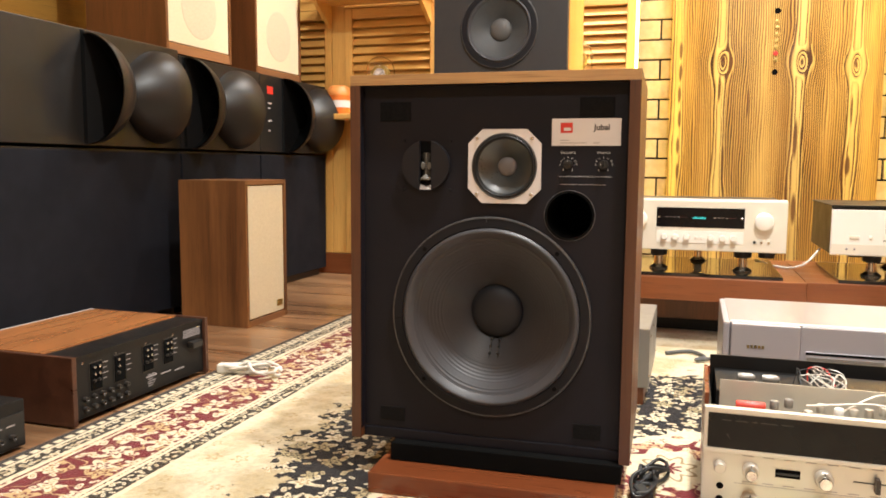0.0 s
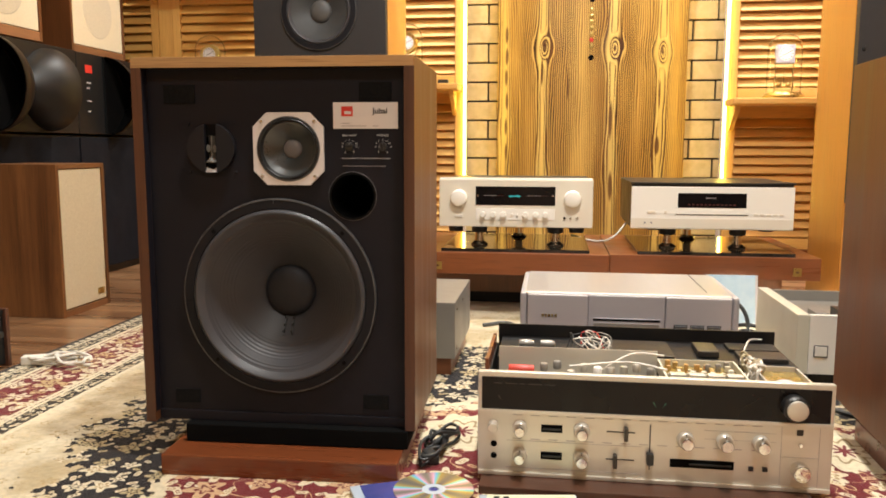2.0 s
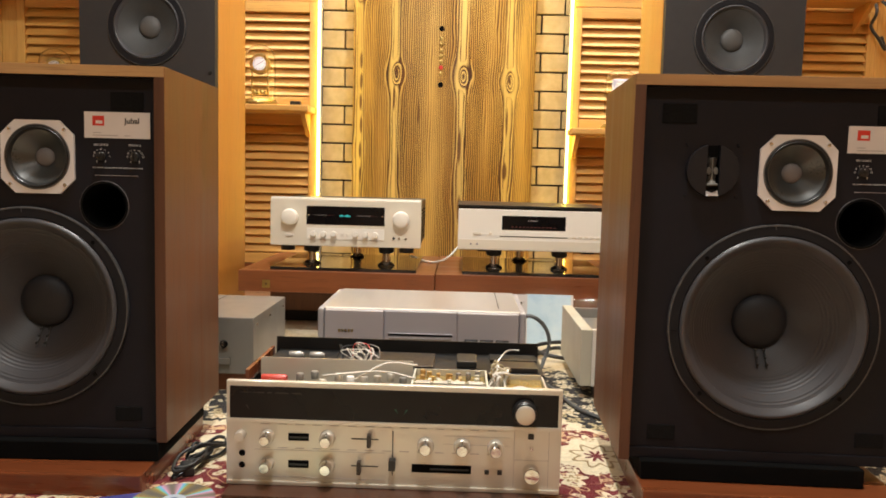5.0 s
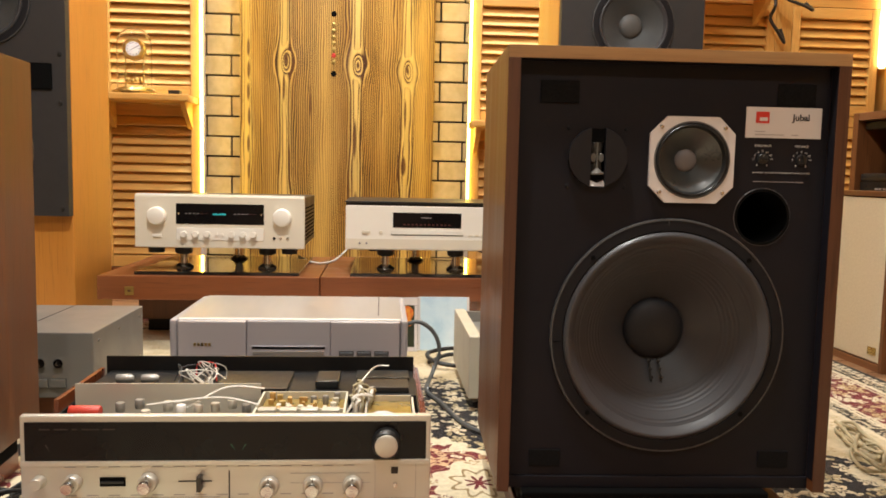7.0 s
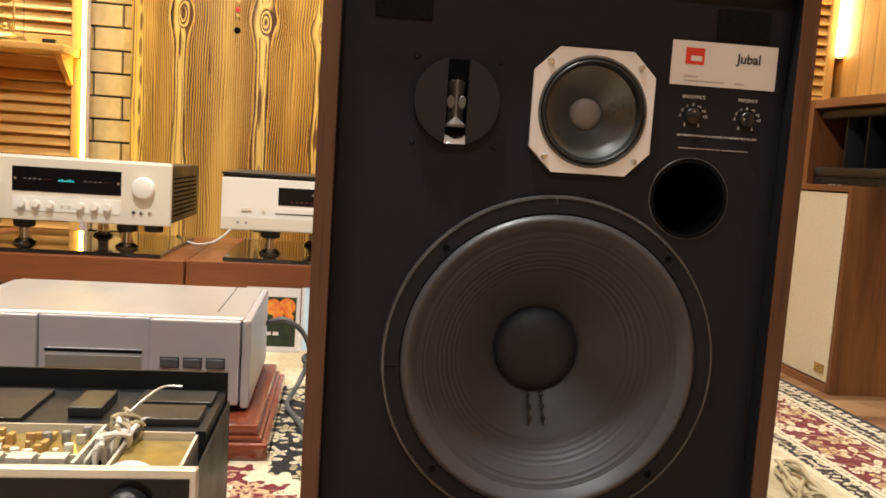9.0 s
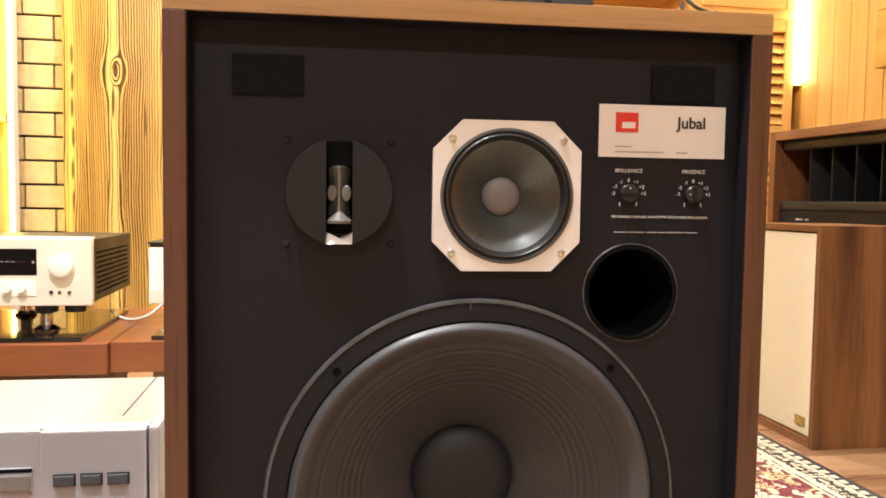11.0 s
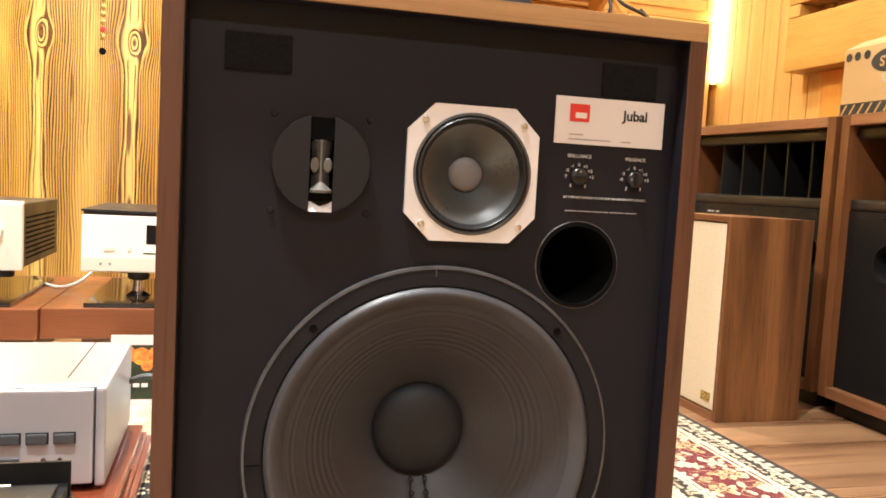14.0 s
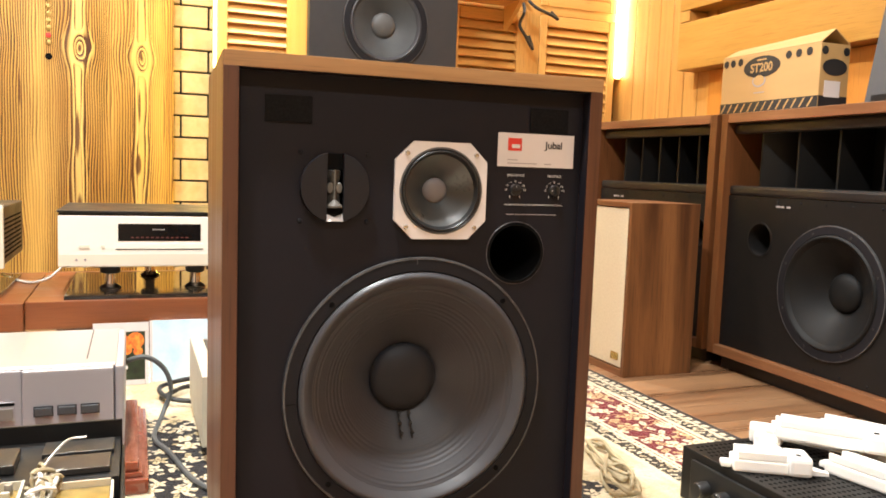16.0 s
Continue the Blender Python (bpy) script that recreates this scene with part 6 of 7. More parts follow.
# ---- old receiver on the floor, back towards the rug ----
def old_receiver():
    p = thing("old_receiver", pose(-1.137, 1.428, 0.0, 0, 0, 90), "wood-cased receiver showing its black terminal panel, on the floor", "receiver")
    w, d, h = 0.224, 0.34, 0.143
    for s in (-1, 1):
        part("wood_cheek", one_box(*sorted((s * (w - 0.012), s * w)), 0.0, d, 0.004, h, bevel=0.002), "walnut_dark", p)
    part("wood_top", one_box(-w + 0.0125, w - 0.0125, 0.085, d, h - 0.010, h + 0.001, bevel=0.001), M["cherrytop"], p, "glossy reddish wooden lid")
    part("top_vent", one_box(-w + 0.0125, w - 0.0125, 0.006, 0.084, h - 0.012, h - 0.003), "blackmetal", p)
    part("terminal_panel", one_box(-w + 0.0125, w - 0.0125, 0.008, d - 0.01, 0.012, h - 0.0125), "blackmetal", p, "black terminal panel with sockets and pale print")
    part("front_trim", one_box(-w, w, d + 0.0005, d + 0.012, 0.004, h, bevel=0.002), "alloy", p)
    for x in (-0.18, 0.18):
        for y in (0.04, 0.28):
            part("foot", lathe(bmesh.new(), [(0.0, 0.0), (0.012, 0.0), (0.013, 0.0115), (0.0, 0.0115)], Matrix.Translation((x, y, 0)), 16), "blackplastic", p)
    for gx, n_ in ((-0.155, 2), (-0.085, 1), (0.005, 2), (0.075, 2)):
        fr = part("terminal_block", one_box(gx - 0.014, gx + 0.018, 0.0050, 0.0078, 0.062, 0.118, bevel=0.001), "void", p)
        part("block_frame", one_box(gx - 0.016, gx + 0.020, 0.0070, 0.0079, 0.060, 0.120), "darkside", fr)
        for i in range(n_):
            for j in range(3):
                part("terminal", turned([(0.0, 0.006), (0.0028, 0.005), (0.0034, 0.0)], gx - 0.006 + i * 0.013, 0.0050, 0.110 - j * 0.014, seg=10), "chrome" if j < 2 else "darkside", fr, smooth=True)
        for k in range(4):
            part("panel_print", one_box(gx + 0.023, gx + 0.038 - 0.004 * (k % 2), 0.0072, 0.0079, 0.112 - k * 0.011, 0.1135 - k * 0.011), "greyink", p)
    for k in range(6):
        part("panel_print", one_box(0.005, 0.032 - 0.005 * (k % 3), 0.0072, 0.0079, 0.050 - k * 0.005, 0.0512 - k * 0.005), "greyink", p)
    for k in range(5):
        part("screw", turned([(0.0, 0.002), (0.0022, 0.0015), (0.0026, 0.0)], -0.19 + k * 0.095, 0.008, 0.124, seg=8), "chrome", p)
    for i in range(6):
        for j in range(2):
            part("socket", turned([(0.0, 0.003), (0.0028, 0.008), (0.0052, 0.008), (0.0056, 0.0)], -0.185 + i * 0.024, 0.008, 0.050 - j * 0.020, seg=12), "darkside", p, smooth=True)
    for i in range(3):
        part("panel_print", one_box(0.0 + i * 0.05, 0.035 + i * 0.05, 0.0070, 0.0079, 0.045 - 0.004 * i, 0.048 - 0.004 * i), "greyink", p)
    part("cable_clamp", one_box(0.15, 0.19, -0.010, 0.0079, 0.080, 0.095, bevel=0.003), "blackplastic", p)
    for i in range(5):
        part("panel_print", one_box(0.135, 0.20, 0.0070, 0.0079, 0.106 + i * 0.004, 0.1075 + i * 0.004), "greyink", p)


M["cherrytop"] = wood("cherry_lid", (0.24, 0.085, 0.026), (0.42, 0.175, 0.058), 0, 0.28, 16, 0.4)
old_receiver()
kb = thing("black_component", pose(-1.150, 0.86, 0.0, 0, 0, 90), "black component with sockets standing beside the old receiver", "component")
part("case", one_box(-0.24, 0.24, 0.0, 0.30, 0.006, 0.093, bevel=0.003), "blackmetal", kb)
part("panel", one_box(-0.235, 0.235, -0.003, -0.0002, 0.012, 0.070), "blackplastic", kb)
part("upper_box", one_box(-0.20, 0.215, 0.03, 0.30, 0.0935, 0.150, bevel=0.002), "blackmetal", kb)
for i in range(8):
    part("panel_print", one_box(0.0 + i * 0.028, 0.018 + i * 0.028, -0.0036, -0.0031, 0.050, 0.0525), "greyink", kb)
    part("socket", turned([(0.0, 0.003), (0.004, 0.009), (0.0052, 0.009), (0.0056, 0.0)], 0.01 + i * 0.028, -0.003, 0.030, seg=12), "darkside", kb)
for x in (-0.2, 0.2):
    for y in (0.04, 0.26):
        part("foot", lathe(bmesh.new(), [(0.0, 0.0), (0.012, 0.0), (0.013, 0.0058), (0.0, 0.0058)], Matrix.Translation((x, y, 0)), 12), "blackplastic", kb)
for q in (coil(-1.035, 1.665, 20, 0.055, 0.020, 3, 4, 0.022), coil(-0.985, 1.660, -15, 0.050, 0.028, 2, 9, 0.030)):
    bm = bmesh.new()
    tube(bm, q, 0.0038, 8, 6)
    solid("white_cable", bm, "whitecable", "bundled white cable lying at the rug edge", "cable", smooth=True, group="bundled white cables")
pg = thing("white_plug", pose(-1.085, 1.655, RZ, 0, 0, 15), "white mains plug at the rug edge", "plug")
part("block", one_box(-0.024, 0.024, -0.014, 0.014, 0.0, 0.022, bevel=0.005), "whitecable", pg)


# ---- two big cinema cabinets ----
def big_cabinet(m, label, w, wx, port_x, print_x):
    p = thing("cinema_speaker", m, label, "speaker", "big black-fronted speakers")
    d, z0, z1, b = 0.40, 0.044, 0.735, 0.026
    part("plinth", one_box(0.02, w - 0.02, 0.04, d - 0.02, 0.0, z0 - 0.0005), "blackplastic", p)
    part("side_panel", one_box(0.0, b, 0.0, d, z0, z1, bevel=0.002), "walnut", p)
    part("side_panel", one_box(w - b, w, 0.0, d, z0, z1, bevel=0.002), "walnut", p)
    part("top_panel", one_box(b + 0.0005, w - b - 0.0005, 0.0006, d, z1 - b, z1, bevel=0.002), "walnut_y", p)
    part("bottom_panel", one_box(b + 0.0005, w - b - 0.0005, 0.0006, d, z0, z0 + b, bevel=0.002), "walnut_y", p)
    part("back_panel", one_box(b + 0.001, w - b - 0.001, d - 0.02, d - 0.004, z0 + b + 0.001, z1 - b - 0.001), "baffle", p)
    zb = 0.505
    wz, wr, port_z, port_r = 0.279, 0.166, 0.389, 0.045
    part("baffle", pierced(b + 0.001, w - b - 0.001, z0 + b + 0.001, zb, 0.022, 0.018, ((wx, wz, wr - 0.008), (port_x, port_z, port_r - 0.001))), "deepblack", p, "black baffle with small screws")
    driver(p, "woofer", wx, 0.022, wz, wr, 0.022, 0.055, 0.05, "cone_black", "cone_black", roll_mat="cone_black", screws=8, label="large black woofer")
    part("port", turned([(port_r - 0.002, 0.002), (port_r + 0.0015, 0.002), (port_r + 0.0015, -0.002), (port_r - 0.0015, -0.002), (port_r - 0.0015, -0.12), (0.0, -0.12), (0.0, -0.118), (port_r - 0.003, -0.118)], port_x, 0.022, port_z, seg=36), "hornblack", p, smooth=True)
    hr = part("horn_mouth", one_box(b + 0.001, w - b - 0.001, 0.16, 0.20, zb + 0.001, z1 - b - 0.001), "deepblack", p, "wide black horn mouth with upright vanes")
    part("horn_lip", one_box(b + 0.001, w - b - 0.001, 0.020, 0.060, zb + 0.0005, zb + 0.028, bevel=0.008), "hornblack", hr)
    part("horn_lip", one_box(b + 0.001, w - b - 0.001, 0.024, 0.060, z1 - b - 0.030, z1 - b - 0.001, bevel=0.008), "hornblack", hr)
    for i in range(5):
        x = b + 0.09 + i * (w - 2 * b - 0.18) / 4
        bm = bmesh.new()
        dx = (x - w / 2) * 0.25
        vs = [bm.verts.new(q) for q in ((x - 0.003, 0.05, zb + 0.022), (x + 0.003, 0.05, zb + 0.022), (x - dx + 0.003, 0.1595, zb + 0.022), (x - dx - 0.003, 0.1595, zb + 0.022))]
        vt = [bm.verts.new((v.co.x, v.co.y, z1 - b - 0.018)) for v in vs]
        bm.faces.new(vs)
        bm.faces.new(vt)
        for k in range(4):
            bm.faces.new((vs[k], vs[(k + 1) % 4], vt[(k + 1) % 4], vt[k]))
        part("vane", bm, "deepblack", hr)
    for i, q in enumerate((0.016, 0.010, 0.014)):
        part("print_bar", one_box(print_x + i * 0.019, print_x + i * 0.019 + q, 0.0210, 0.0218, 0.479, 0.484), "greyink", p)
    for i in range(9):
        for zz in (z0 + b + 0.012, zb - 0.012):
            part("screw", turned([(0.0, 0.003), (0.003, 0.002), (0.0035, 0.0)], b + 0.03 + i * (w - 2 * b - 0.06) / 8, 0.022, zz, seg=8), "castframe", p)
    for x in (b + 0.014, w - b - 0.014):
        for i in range(5):
            part("screw", turned([(0.0, 0.003), (0.003, 0.002), (0.0035, 0.0)], x, 0.022, 0.12 + i * 0.08, seg=8), "castframe", p)
    return p


bigm = pose(2.118, 2.148, 0.0, 0, 0, -92.0)
big_cabinet(bigm, "big walnut-framed black-fronted cinema speaker with a horn slot", 0.765, 0.413, 0.163, 0.215)
big_cabinet(pose(2.068, 2.742, 0.0, 0, 0, -85.2), "walnut-framed black-fronted cinema speaker standing in the corner", 0.578, 0.265, 0.497, 0.10)


# ---- cardboard box and grey cabinet on top ----
def carton():
    p = thing("cardboard_box", bigm @ pose(-0.034, 0.018, 0.7355), "brown cardboard box with black printed logo and open flaps", "box")
    w, d, h = 0.366, 0.092, 0.158
    part("carton", one_box(0.0, w, 0.0, d, 0.0, h, bevel=0.002), "cardboard", p)
    part("stripe_band", one_box(0.001, w - 0.001, -0.0010, -0.0002, 0.001, 0.029), "ink", p)
    part("stripe_band", one_box(w + 0.0002, w + 0.0010, 0.001, d - 0.001, 0.001, 0.029), "ink", p)
    for i in range(13):
        bm = bmesh.new()
        x = 0.004 + i * 0.0272
        bm.faces.new([bm.verts.new((x + a, -0.0014, q)) for a, q in ((0, 0.003), (0.006, 0.003), (0.022, 0.026), (0.016, 0.026))])
        part("stripe", bm, "cardboard", p)
    part("logo_oval", lathe(bmesh.new(), [(0.0, 0.0009), (0.029, 0.0008), (0.029, 0.0)], pose(0.160, 0, 0.121, 90) @ Matrix.Diagonal((2.4, 1, 1.0, 1)), 36), "ink", p)
    words("ST200", 0.033, 0.160, -0.0014, 0.118, "cardboard", p, bold=0.0007)
    part("print_bar", one_box(0.142, 0.178, -0.0016, -0.0010, 0.138, 0.142), "cardboard", p)
    dc = part("printed_disc", lathe(bmesh.new(), [(0.0, 0.0008), (0.017, 0.0007)], pose(0.153, 0, 0.084, 90) @ Matrix.Diagonal((1.5, 1, 1, 1)), 24), "greyink", p)
    part("disc_face", lathe(bmesh.new(), [(0.0, 0.0011), (0.014, 0.0010)], pose(0.153, 0, 0.085, 90) @ Matrix.Diagonal((1.5, 1, 1, 1)), 24), "cardboard", dc)
    part("print_bar", one_box(0.136, 0.176, -0.0009, -0.0002, 0.051, 0.0535), "greyink", p)
    for x in (0.017, 0.045, 0.076, 0.258, 0.293, 0.329):
        part("printed_spot", turned([(0.0, 0.0008), (0.0105, 0.0008)], x, 0, 0.141, seg=16), "ink", p)
    part("side_label", one_box(w + 0.0002, w + 0.0012, 0.016, 0.066, 0.026, 0.066), "whiteplate", p)
    part("side_oval", lathe(bmesh.new(), [(0.0, 0.0009), (0.026, 0.0008)], pose(w, 0.046, 0.100, 0, 90) @ Matrix.Diagonal((0.8, 1.5, 1, 1)), 28), "ink", p)
    for y in (0.012, 0.080):
        part("printed_spot", lathe(bmesh.new(), [(0.0, 0.0009), (0.0105, 0.0008)], pose(w, y, 0.140, 0, 90), 16), "ink", p)
    for y0, y1, lab in ((0.001, d * 0.46, "raised pale carton flap"), (d - 0.001, d * 0.48, "")):
        bm = bmesh.new()
        bm.faces.new([bm.verts.new(q) for q in ((0.002, y0, h + 0.0005), (w - 0.002, y0, h + 0.0005), (w - 0.002, y1, h + 0.034), (0.012, y1, h + 0.024))])
        r = bmesh.ops.extrude_face_region(bm, geom=bm.faces[:])
        bmesh.ops.translate(bm, vec=(0, 0.0, 0.003), verts=[v for v in r["geom"] if isinstance(v, bmesh.types.BMVert)])
        part("flap", bm, "cardboard", p, lab)


carton()
gm = thing("grey_monitor", bigm @ pose(0.436, 0.050, 0.7355), "plain grey wedge-shaped cabinet on the cinema speaker", "speaker")
bm = bmesh.new()
vs = [bm.verts.new(q) for q in ((0.0, 0.0, 0.0), (0.36, 0.0, 0.0), (0.34, 0.05, 0.46), (0.03, 0.05, 0.46), (0.0, 0.30, 0.0), (0.36, 0.30, 0.0), (0.34, 0.28, 0.46), (0.03, 0.28, 0.46))]
for q in ((0, 1, 2, 3), (4, 5, 6, 7), (0, 1, 5, 4), (3, 2, 6, 7), (0, 3, 7, 4), (1, 2, 6, 5)):
    bm.faces.new([vs[i] for i in q])
bmesh.ops.bevel(bm, geom=bm.edges[:], offset=0.006, segments=2, affect="EDGES")
part("shell", bm, "greyshell", gm)
part("foot_strip", one_box(0.03, 0.33, -0.006, 0.004, 0.004, 0.02), "blackplastic", gm)


# ---- glass-domed clocks on the shelves ----
def dome_clock(m, square, label, r=0.068, h=0.255):
    p = thing("dome_clock", m, label, "clock", "glass-domed clocks")
    part("base", lathe(bmesh.new(), [(0.0, 0.0), (r * 1.18, 0.0), (r * 1.2, 0.008), (r * 1.05, 0.016), (r * 1.0, 0.022), (0.0, 0.022)], None, 36), "brass", p, smooth=True)
    n_ = 10
    prof = [(r * 0.95, 0.0222), (r * 0.95, h - r * 0.95)] + [(r * 0.95 * math.cos(math.pi / 2 * i / n_), h - r * 0.95 + r * 0.95 * math.sin(math.pi / 2 * i / n_)) for i in range(1, n_)] + [(0.0, h)]
    inner = [(q * 0.97, max(z - 0.002, 0.0222)) for q, z in prof][::-1]
    part("dome", lathe(bmesh.new(), prof + inner, None, 36, True), "glass", p, "clear glass dome", True).visible_shadow = False
    for s in (-1, 1):
        part("pillar", lathe(bmesh.new(), [(0.0, 0.022), (0.004, 0.022), (0.003, 0.03), (0.003, h * 0.62), (0.0, h * 0.62)], pose(s * r * 0.5, 0, 0), 12), "brass", p, smooth=True)
    cz = h * 0.68
    if square:
        part("clock_case", one_box(-0.034, 0.034, -0.018, 0.018, cz - 0.036, cz + 0.036, bevel=0.003), "drum", p, "square pale clock face")
        fy = -0.0185
    else:
        part("clock_ring", turned([(0.0, 0.012), (0.040, 0.012), (0.044, 0.006), (0.044, -0.008), (0.0, -0.008)], 0, 0, cz, seg=36), "brass", p, smooth=True)
        fy = -0.0125
    part("dial", turned([(0.0, 0.0006), (0.028, 0.0006), (0.028, 0.0)], 0, fy, cz, seg=32), "whiteplate" if not square else "champagne2", p)
    for i in range(12):
        a = math.pi / 6 * i
        part("hour_mark", turned([(0.0, 0.0004), (0.0028, 0.0004)], 0.023 * math.sin(a), fy - 0.0007, cz + 0.023 * math.cos(a), seg=6), "ink", p)
    for a, q in ((-120, 0.015), (60, 0.022)):
        m2 = Matrix.Translation((0, fy - 0.0012, cz)) @ pose(0, 0, 0, 0, a, 0)
        bm = one_box(-0.001, 0.001, -0.0003, 0.0003, -0.003, q)
        bmesh.ops.transform(bm, matrix=m2, verts=bm.verts[:])
        part("clock_hand", bm, "ink", p)
    for i in range(4):
        a = math.pi / 2 * i + 0.6
        part("pendulum_ball", lathe(bmesh.new(), [(0.0, -0.010), (0.007, -0.007), (0.010, 0.0), (0.007, 0.007), (0.0, 0.010)], pose(0.024 * math.cos(a), 0.024 * math.sin(a), 0.055), 16), "brass", p, smooth=True)
    part("pendulum_rod", lathe(bmesh.new(), [(0.0, 0.05), (0.0012, 0.05), (0.0012, cz - 0.03), (0.0, cz - 0.03)], None, 8), "brass", p)


dome_clock(pose(-0.490, 3.338, 0.783), False, "brass anniversary clock under a glass dome on a wall shelf")
dome_clock(pose(1.032, 3.338, 0.716), True, "brass clock with square pale face under a glass dome")
dome_clock(pose(-1.365, 3.335, 0.748), False, "glass-domed clock with pale dial on the far shelf")
bx = solid("small_black_box", one_box(-0.022, 0.022, -0.018, 0.018, 0.0, 0.020, bevel=0.003), "blackplastic", "small black box on the wall shelf", "box", m=pose(-0.335, 3.33, 0.783))
oj = thing("orange_tin", pose(-1.568, 3.335, 0.748), "orange and white round tin on the wall shelf", "tin")
part("can", lathe(bmesh.new(), [(0.0, 0.0), (0.05, 0.0), (0.052, 0.004), (0.052, 0.085), (0.0, 0.085)], None, 28), plain("orange_paint", (0.75, 0.20, 0.03), (0.66, 0.15, 0.02), 0.4), oj, smooth=True)
part("lid", lathe(bmesh.new(), [(0.0, 0.0855), (0.054, 0.0855), (0.054, 0.11), (0.04, 0.128), (0.0, 0.132)], None, 28), plain("orange_lid", (0.78, 0.30, 0.08), (0.7, 0.25, 0.06), 0.35), oj, smooth=True)
part("paper_band", lathe(bmesh.new(), [(0.0524, 0.03), (0.0528, 0.03), (0.0528, 0.062), (0.0524, 0.062)], None, 28, True), "whiteplate", oj, smooth=True)

# headset cable hanging from the upper shelf
hk = thing("hanging_headset", pose(2.08, LOUVRE_Y - 0.05, 1.15), "black headset and cable hanging on the louvred wall", "headset")
bm = bmesh.new()
tube(bm, [(0.0, 0.03, 0.16), (0.005, 0.0, 0.08), (-0.02, -0.01, 0.02), (0.01, -0.015, -0.03), (0.045, -0.01, -0.075), (0.03, 0.0, -0.02)], 0.007, 8, 8)
part("cord", bm, "rubber", hk, smooth=True)
bm = bmesh.new()
tube(bm, [(0.01, 0.02, 0.15), (0.05, -0.01, 0.10), (0.12, -0.015, 0.075), (0.16, -0.01, 0.06), (0.13, 0.0, 0.09)], 0.007, 8, 8)
part("headband", bm, "rubber", hk, smooth=True)
part("hook", one_box(-0.01, 0.02, 0.0, 0.048, 0.15, 0.175, bevel=0.004), "blackplastic", hk)


# ---- perforated black box with white brackets ----
pbx = thing("perforated_box", pose(1.405, 1.352, RZ, 0, 0, 0), "black perforated metal component lying at the rug edge", "component")
part("case", one_box(0.0, 0.40, -0.34, 0.0, 0.004, 0.0935, bevel=0.002), "blackmetal", pbx)
bm = bmesh.new()
for i in range(40):
    for j in range(24):
        cx, cy = 0.012 + i * 0.0095 + (j % 2) * 0.0047, -0.328 + j * 0.0135
        if cx > 0.392:
            continue
        vs = [bm.verts.new((cx + 0.0028 * math.cos(k * math.pi / 3), cy + 0.0036 * math.sin(k * math.pi / 3), 0.0939)) for k in range(6)]
        bm.faces.new(vs)
tagged(part("vent_pattern", bm, "void", pbx), "rows of small vent holes", kind="stuff")
part("end_panel", one_box(-0.006, -0.0003, -0.30, -0.03, 0.014, 0.080, bevel=0.001), "blackplastic", pbx)
for i in range(5):
    part("knob", lathe(bmesh.new(), [(0.013, 0.0), (0.013, 0.016), (0.011, 0.020), (0.0, 0.020)], pose(-0.006, -0.07 - i * 0.045, 0.045, 0, -90), 20), "blackplastic", pbx, smooth=True)
for x in (0.03, 0.37):
    for y in (-0.31, -0.03):
        part("foot", lathe(bmesh.new(), [(0.0, 0.0), (0.012, 0.0), (0.012, 0.0038), (0.0, 0.0038)], pose(x, y, 0), 12), "blackplastic", pbx)


def bracket(m, length, label):
    p = thing("plastic_bracket", m, label, "bracket", "white plastic brackets")
    part("arm", one_box(0.0, length, -0.020, 0.020, 0.0, 0.020, bevel=0.004), "whiteplastic", p)
    part("head", one_box(length - 0.008, length + 0.026, -0.027, 0.027, 0.001, 0.030, bevel=0.006), "whiteplastic", p)
    for sy in (-0.0165, 0.0165):
        part("fin", one_box(0.006, length - 0.010, sy - 0.0025, sy + 0.0025, 0.0202, 0.032, bevel=0.001), "whiteplastic", p)
    bm = bmesh.new()
    lo = [bm.verts.new((length + 0.024, q, z)) for q, z in ((-0.020, 0.004), (0.006, 0.004), (0.006, 0.012), (-0.020, 0.012))]
    tip = [bm.verts.new((length + 0.052, q, z)) for q, z in ((-0.016, 0.003), (-0.008, 0.003), (-0.008, 0.008), (-0.016, 0.008))]
    for k in range(4):
        bm.faces.new((lo[k], lo[(k + 1) % 4], tip[(k + 1) % 4], tip[k]))
    bm.faces.new(lo)
    bm.faces.new(tip)
    part("prong", bm, "whiteplastic", p)
    part("lug", one_box(-0.016, -0.0003, -0.009, 0.009, 0.002, 0.012, bevel=0.003), "whiteplastic", p)
    part("slot", one_box(length + 0.004, length + 0.012, -0.014, -0.004, 0.0301, 0.0306), "ink", p)
    return p


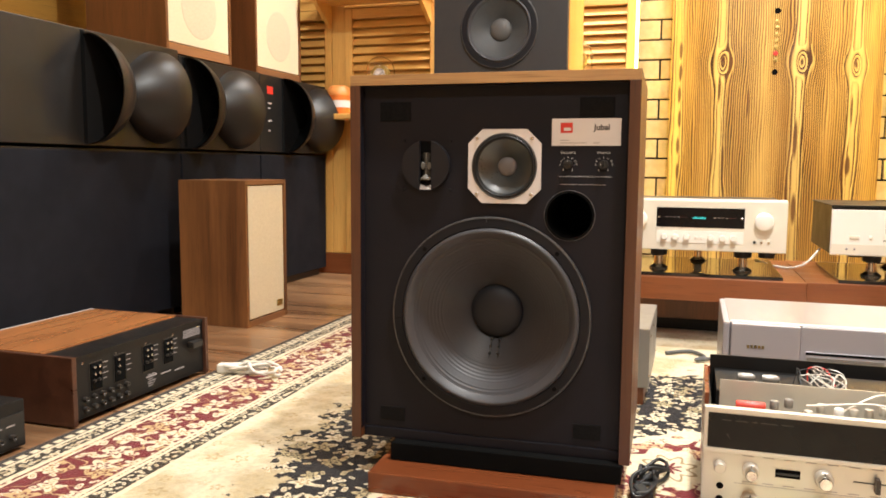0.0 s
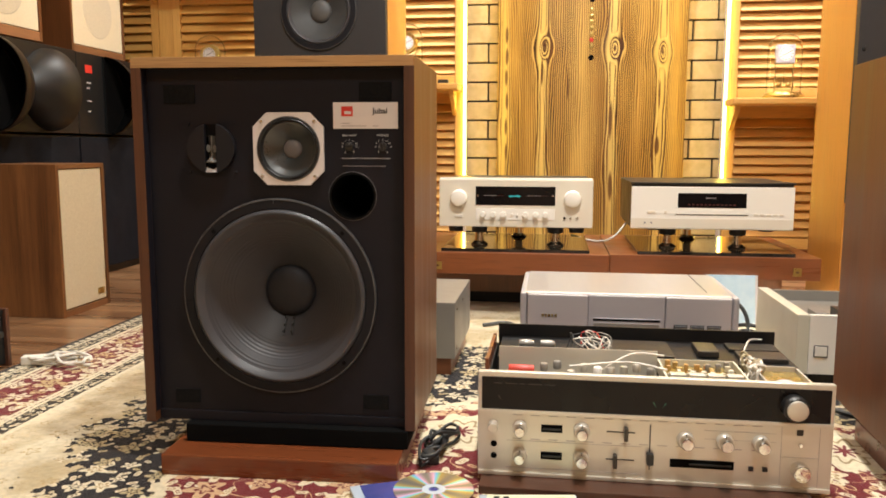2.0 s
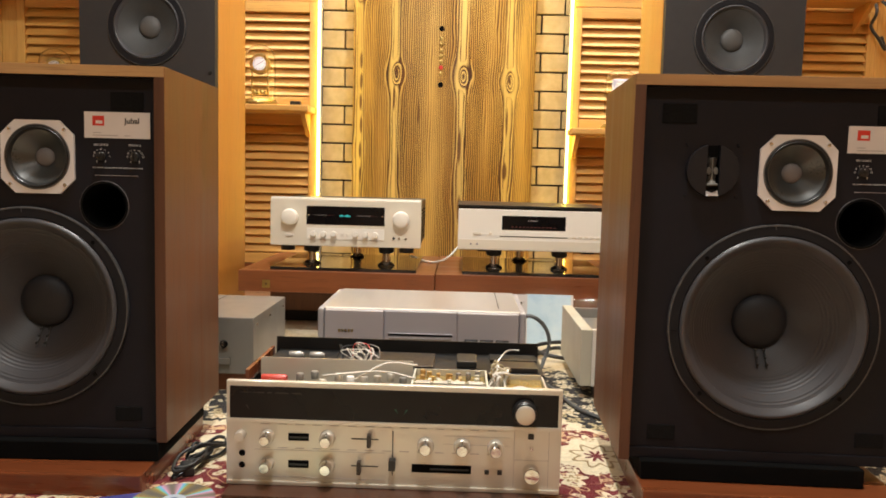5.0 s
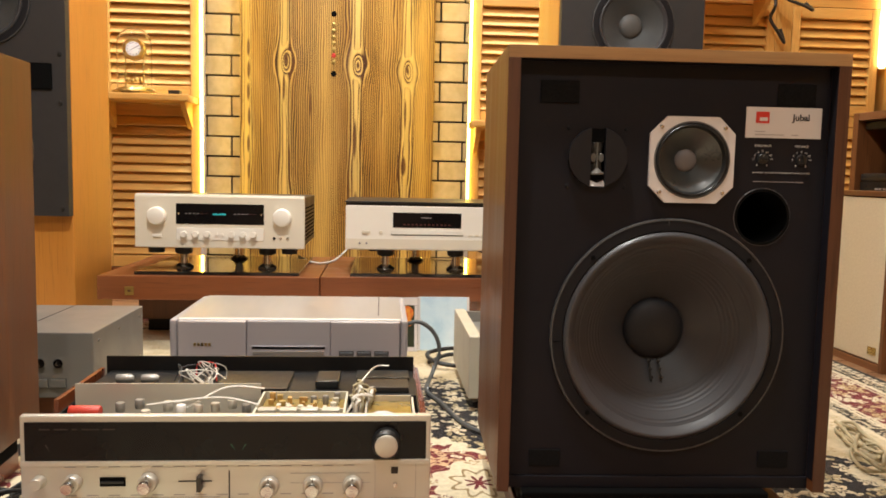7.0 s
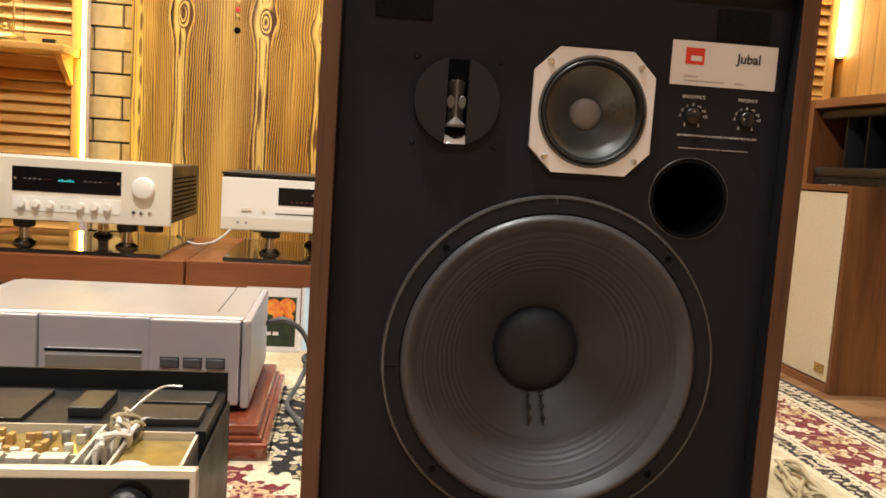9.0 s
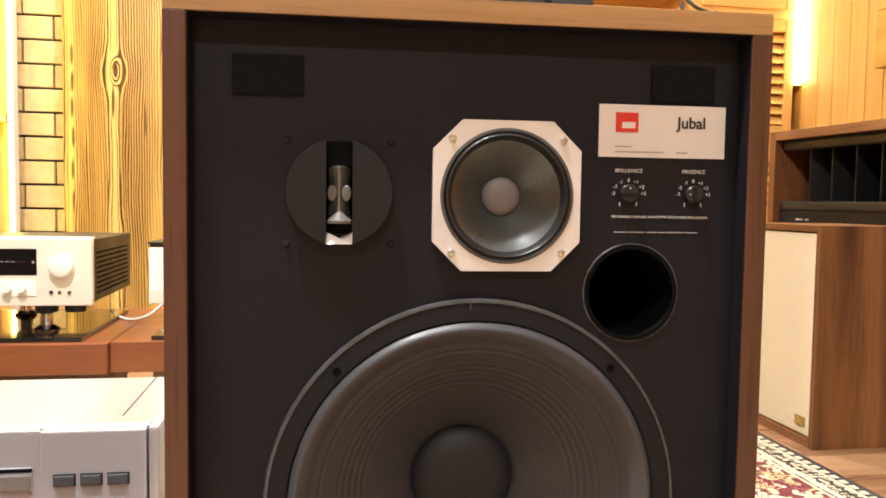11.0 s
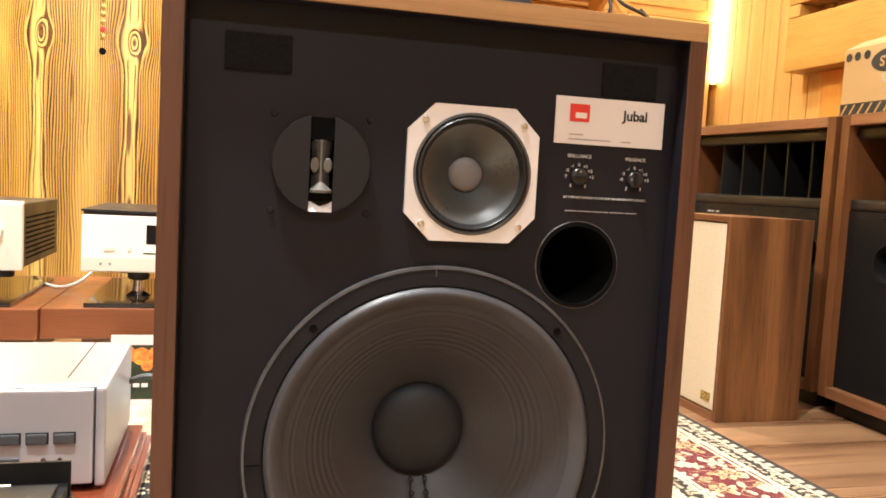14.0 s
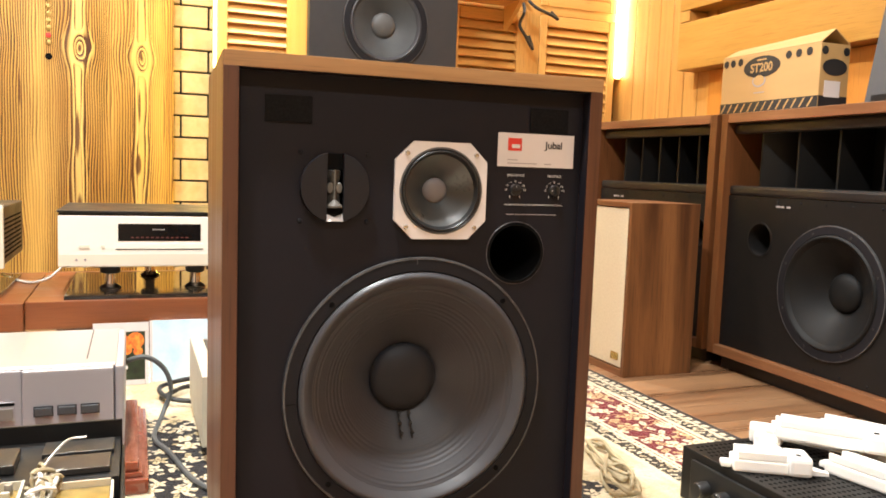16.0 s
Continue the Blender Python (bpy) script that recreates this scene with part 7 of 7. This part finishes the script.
TZ = RZ + 0.0942
for bx_, by_, bz_, turn, length, lab in (
        (1.412, 1.246, 0.0, -30, 0.088, "white moulded plastic bracket lying on the perforated box"),
        (1.500, 1.262, 0.0, 48, 0.075, "short white plastic bracket at the back of the pile"),
        (1.560, 1.322, 0.012, -56, 0.150, "long white plastic bracket across the pile"),
        (1.520, 1.268, 0.034, -47, 0.135, "white moulded plastic bracket stacked on the others"),
        (1.605, 1.262, 0.030, -58, 0.150, "white moulded plastic bracket on the pile"),
        (1.560, 1.190, 0.0, -80, 0.125, "white moulded plastic bracket near the box edge"),
        (1.640, 1.170, 0.018, -66, 0.120, "white moulded plastic bracket beside others on the box")):
    bracket(pose(bx_, by_, TZ + bz_, 0, 0, turn), length, lab)
for q in (coil(1.368, 1.520, 78, 0.085, 0.018, 3, 5, 0.022), coil(1.335, 1.425, 66, 0.070, 0.024, 3, 12, 0.030)):
    bm = bmesh.new()
    tube(bm, q, 0.0033, 8, 6)
    solid("cream_cable", bm, "creamcable", "loosely bundled cream cable on the rug", "cable", smooth=True, group="bundled cream cables")

# ---- pieces of wall and floor ----
rng = random.Random(11)
ROW, LEN = 0.0845, 0.206
bricks = [link("brick", one_box(0.004, LEN - 0.004, 0.0, 0.022, 0.004, ROW - 0.004, bevel=0.002), "brick") for k in range(1)]
seed_mesh = bricks[0].data
bpy.data.objects.remove(bricks[0])
for side in (-0.372, 0.612):
    for r in range(26):
        for c in range(2 + r % 2):
            ob = new("brick", seed_mesh)
            ob.parent = wall_back
            ob.location = (side + (c - 0.5 * (r % 2)) * LEN, YB - 0.020 + rng.uniform(-0.0015, 0.0015), 0.05 + r * ROW)
planks = {}
fl = bpy.data.objects["floor"]
for r in range(52):
    y = YN + r * 0.1192
    x = XL - rng.random() * 1.1
    while x < XR:
        ln = 1.22
        a, b = max(x, XL), min(x + ln, XR)
        if b - a > 0.03:
            key = round(b - a, 3)
            if key not in planks:
                tmp = link("plank", one_box(0.0006, b - a - 0.0006, 0.0006, 0.1186, -0.0115, 0.0, bevel=0.0008), "floor")
                planks[key] = tmp.data
                bpy.data.objects.remove(tmp)
            ob = new("plank", planks[key])
            ob.parent = fl
            ob.location = (a, y, 0)
        x += ln
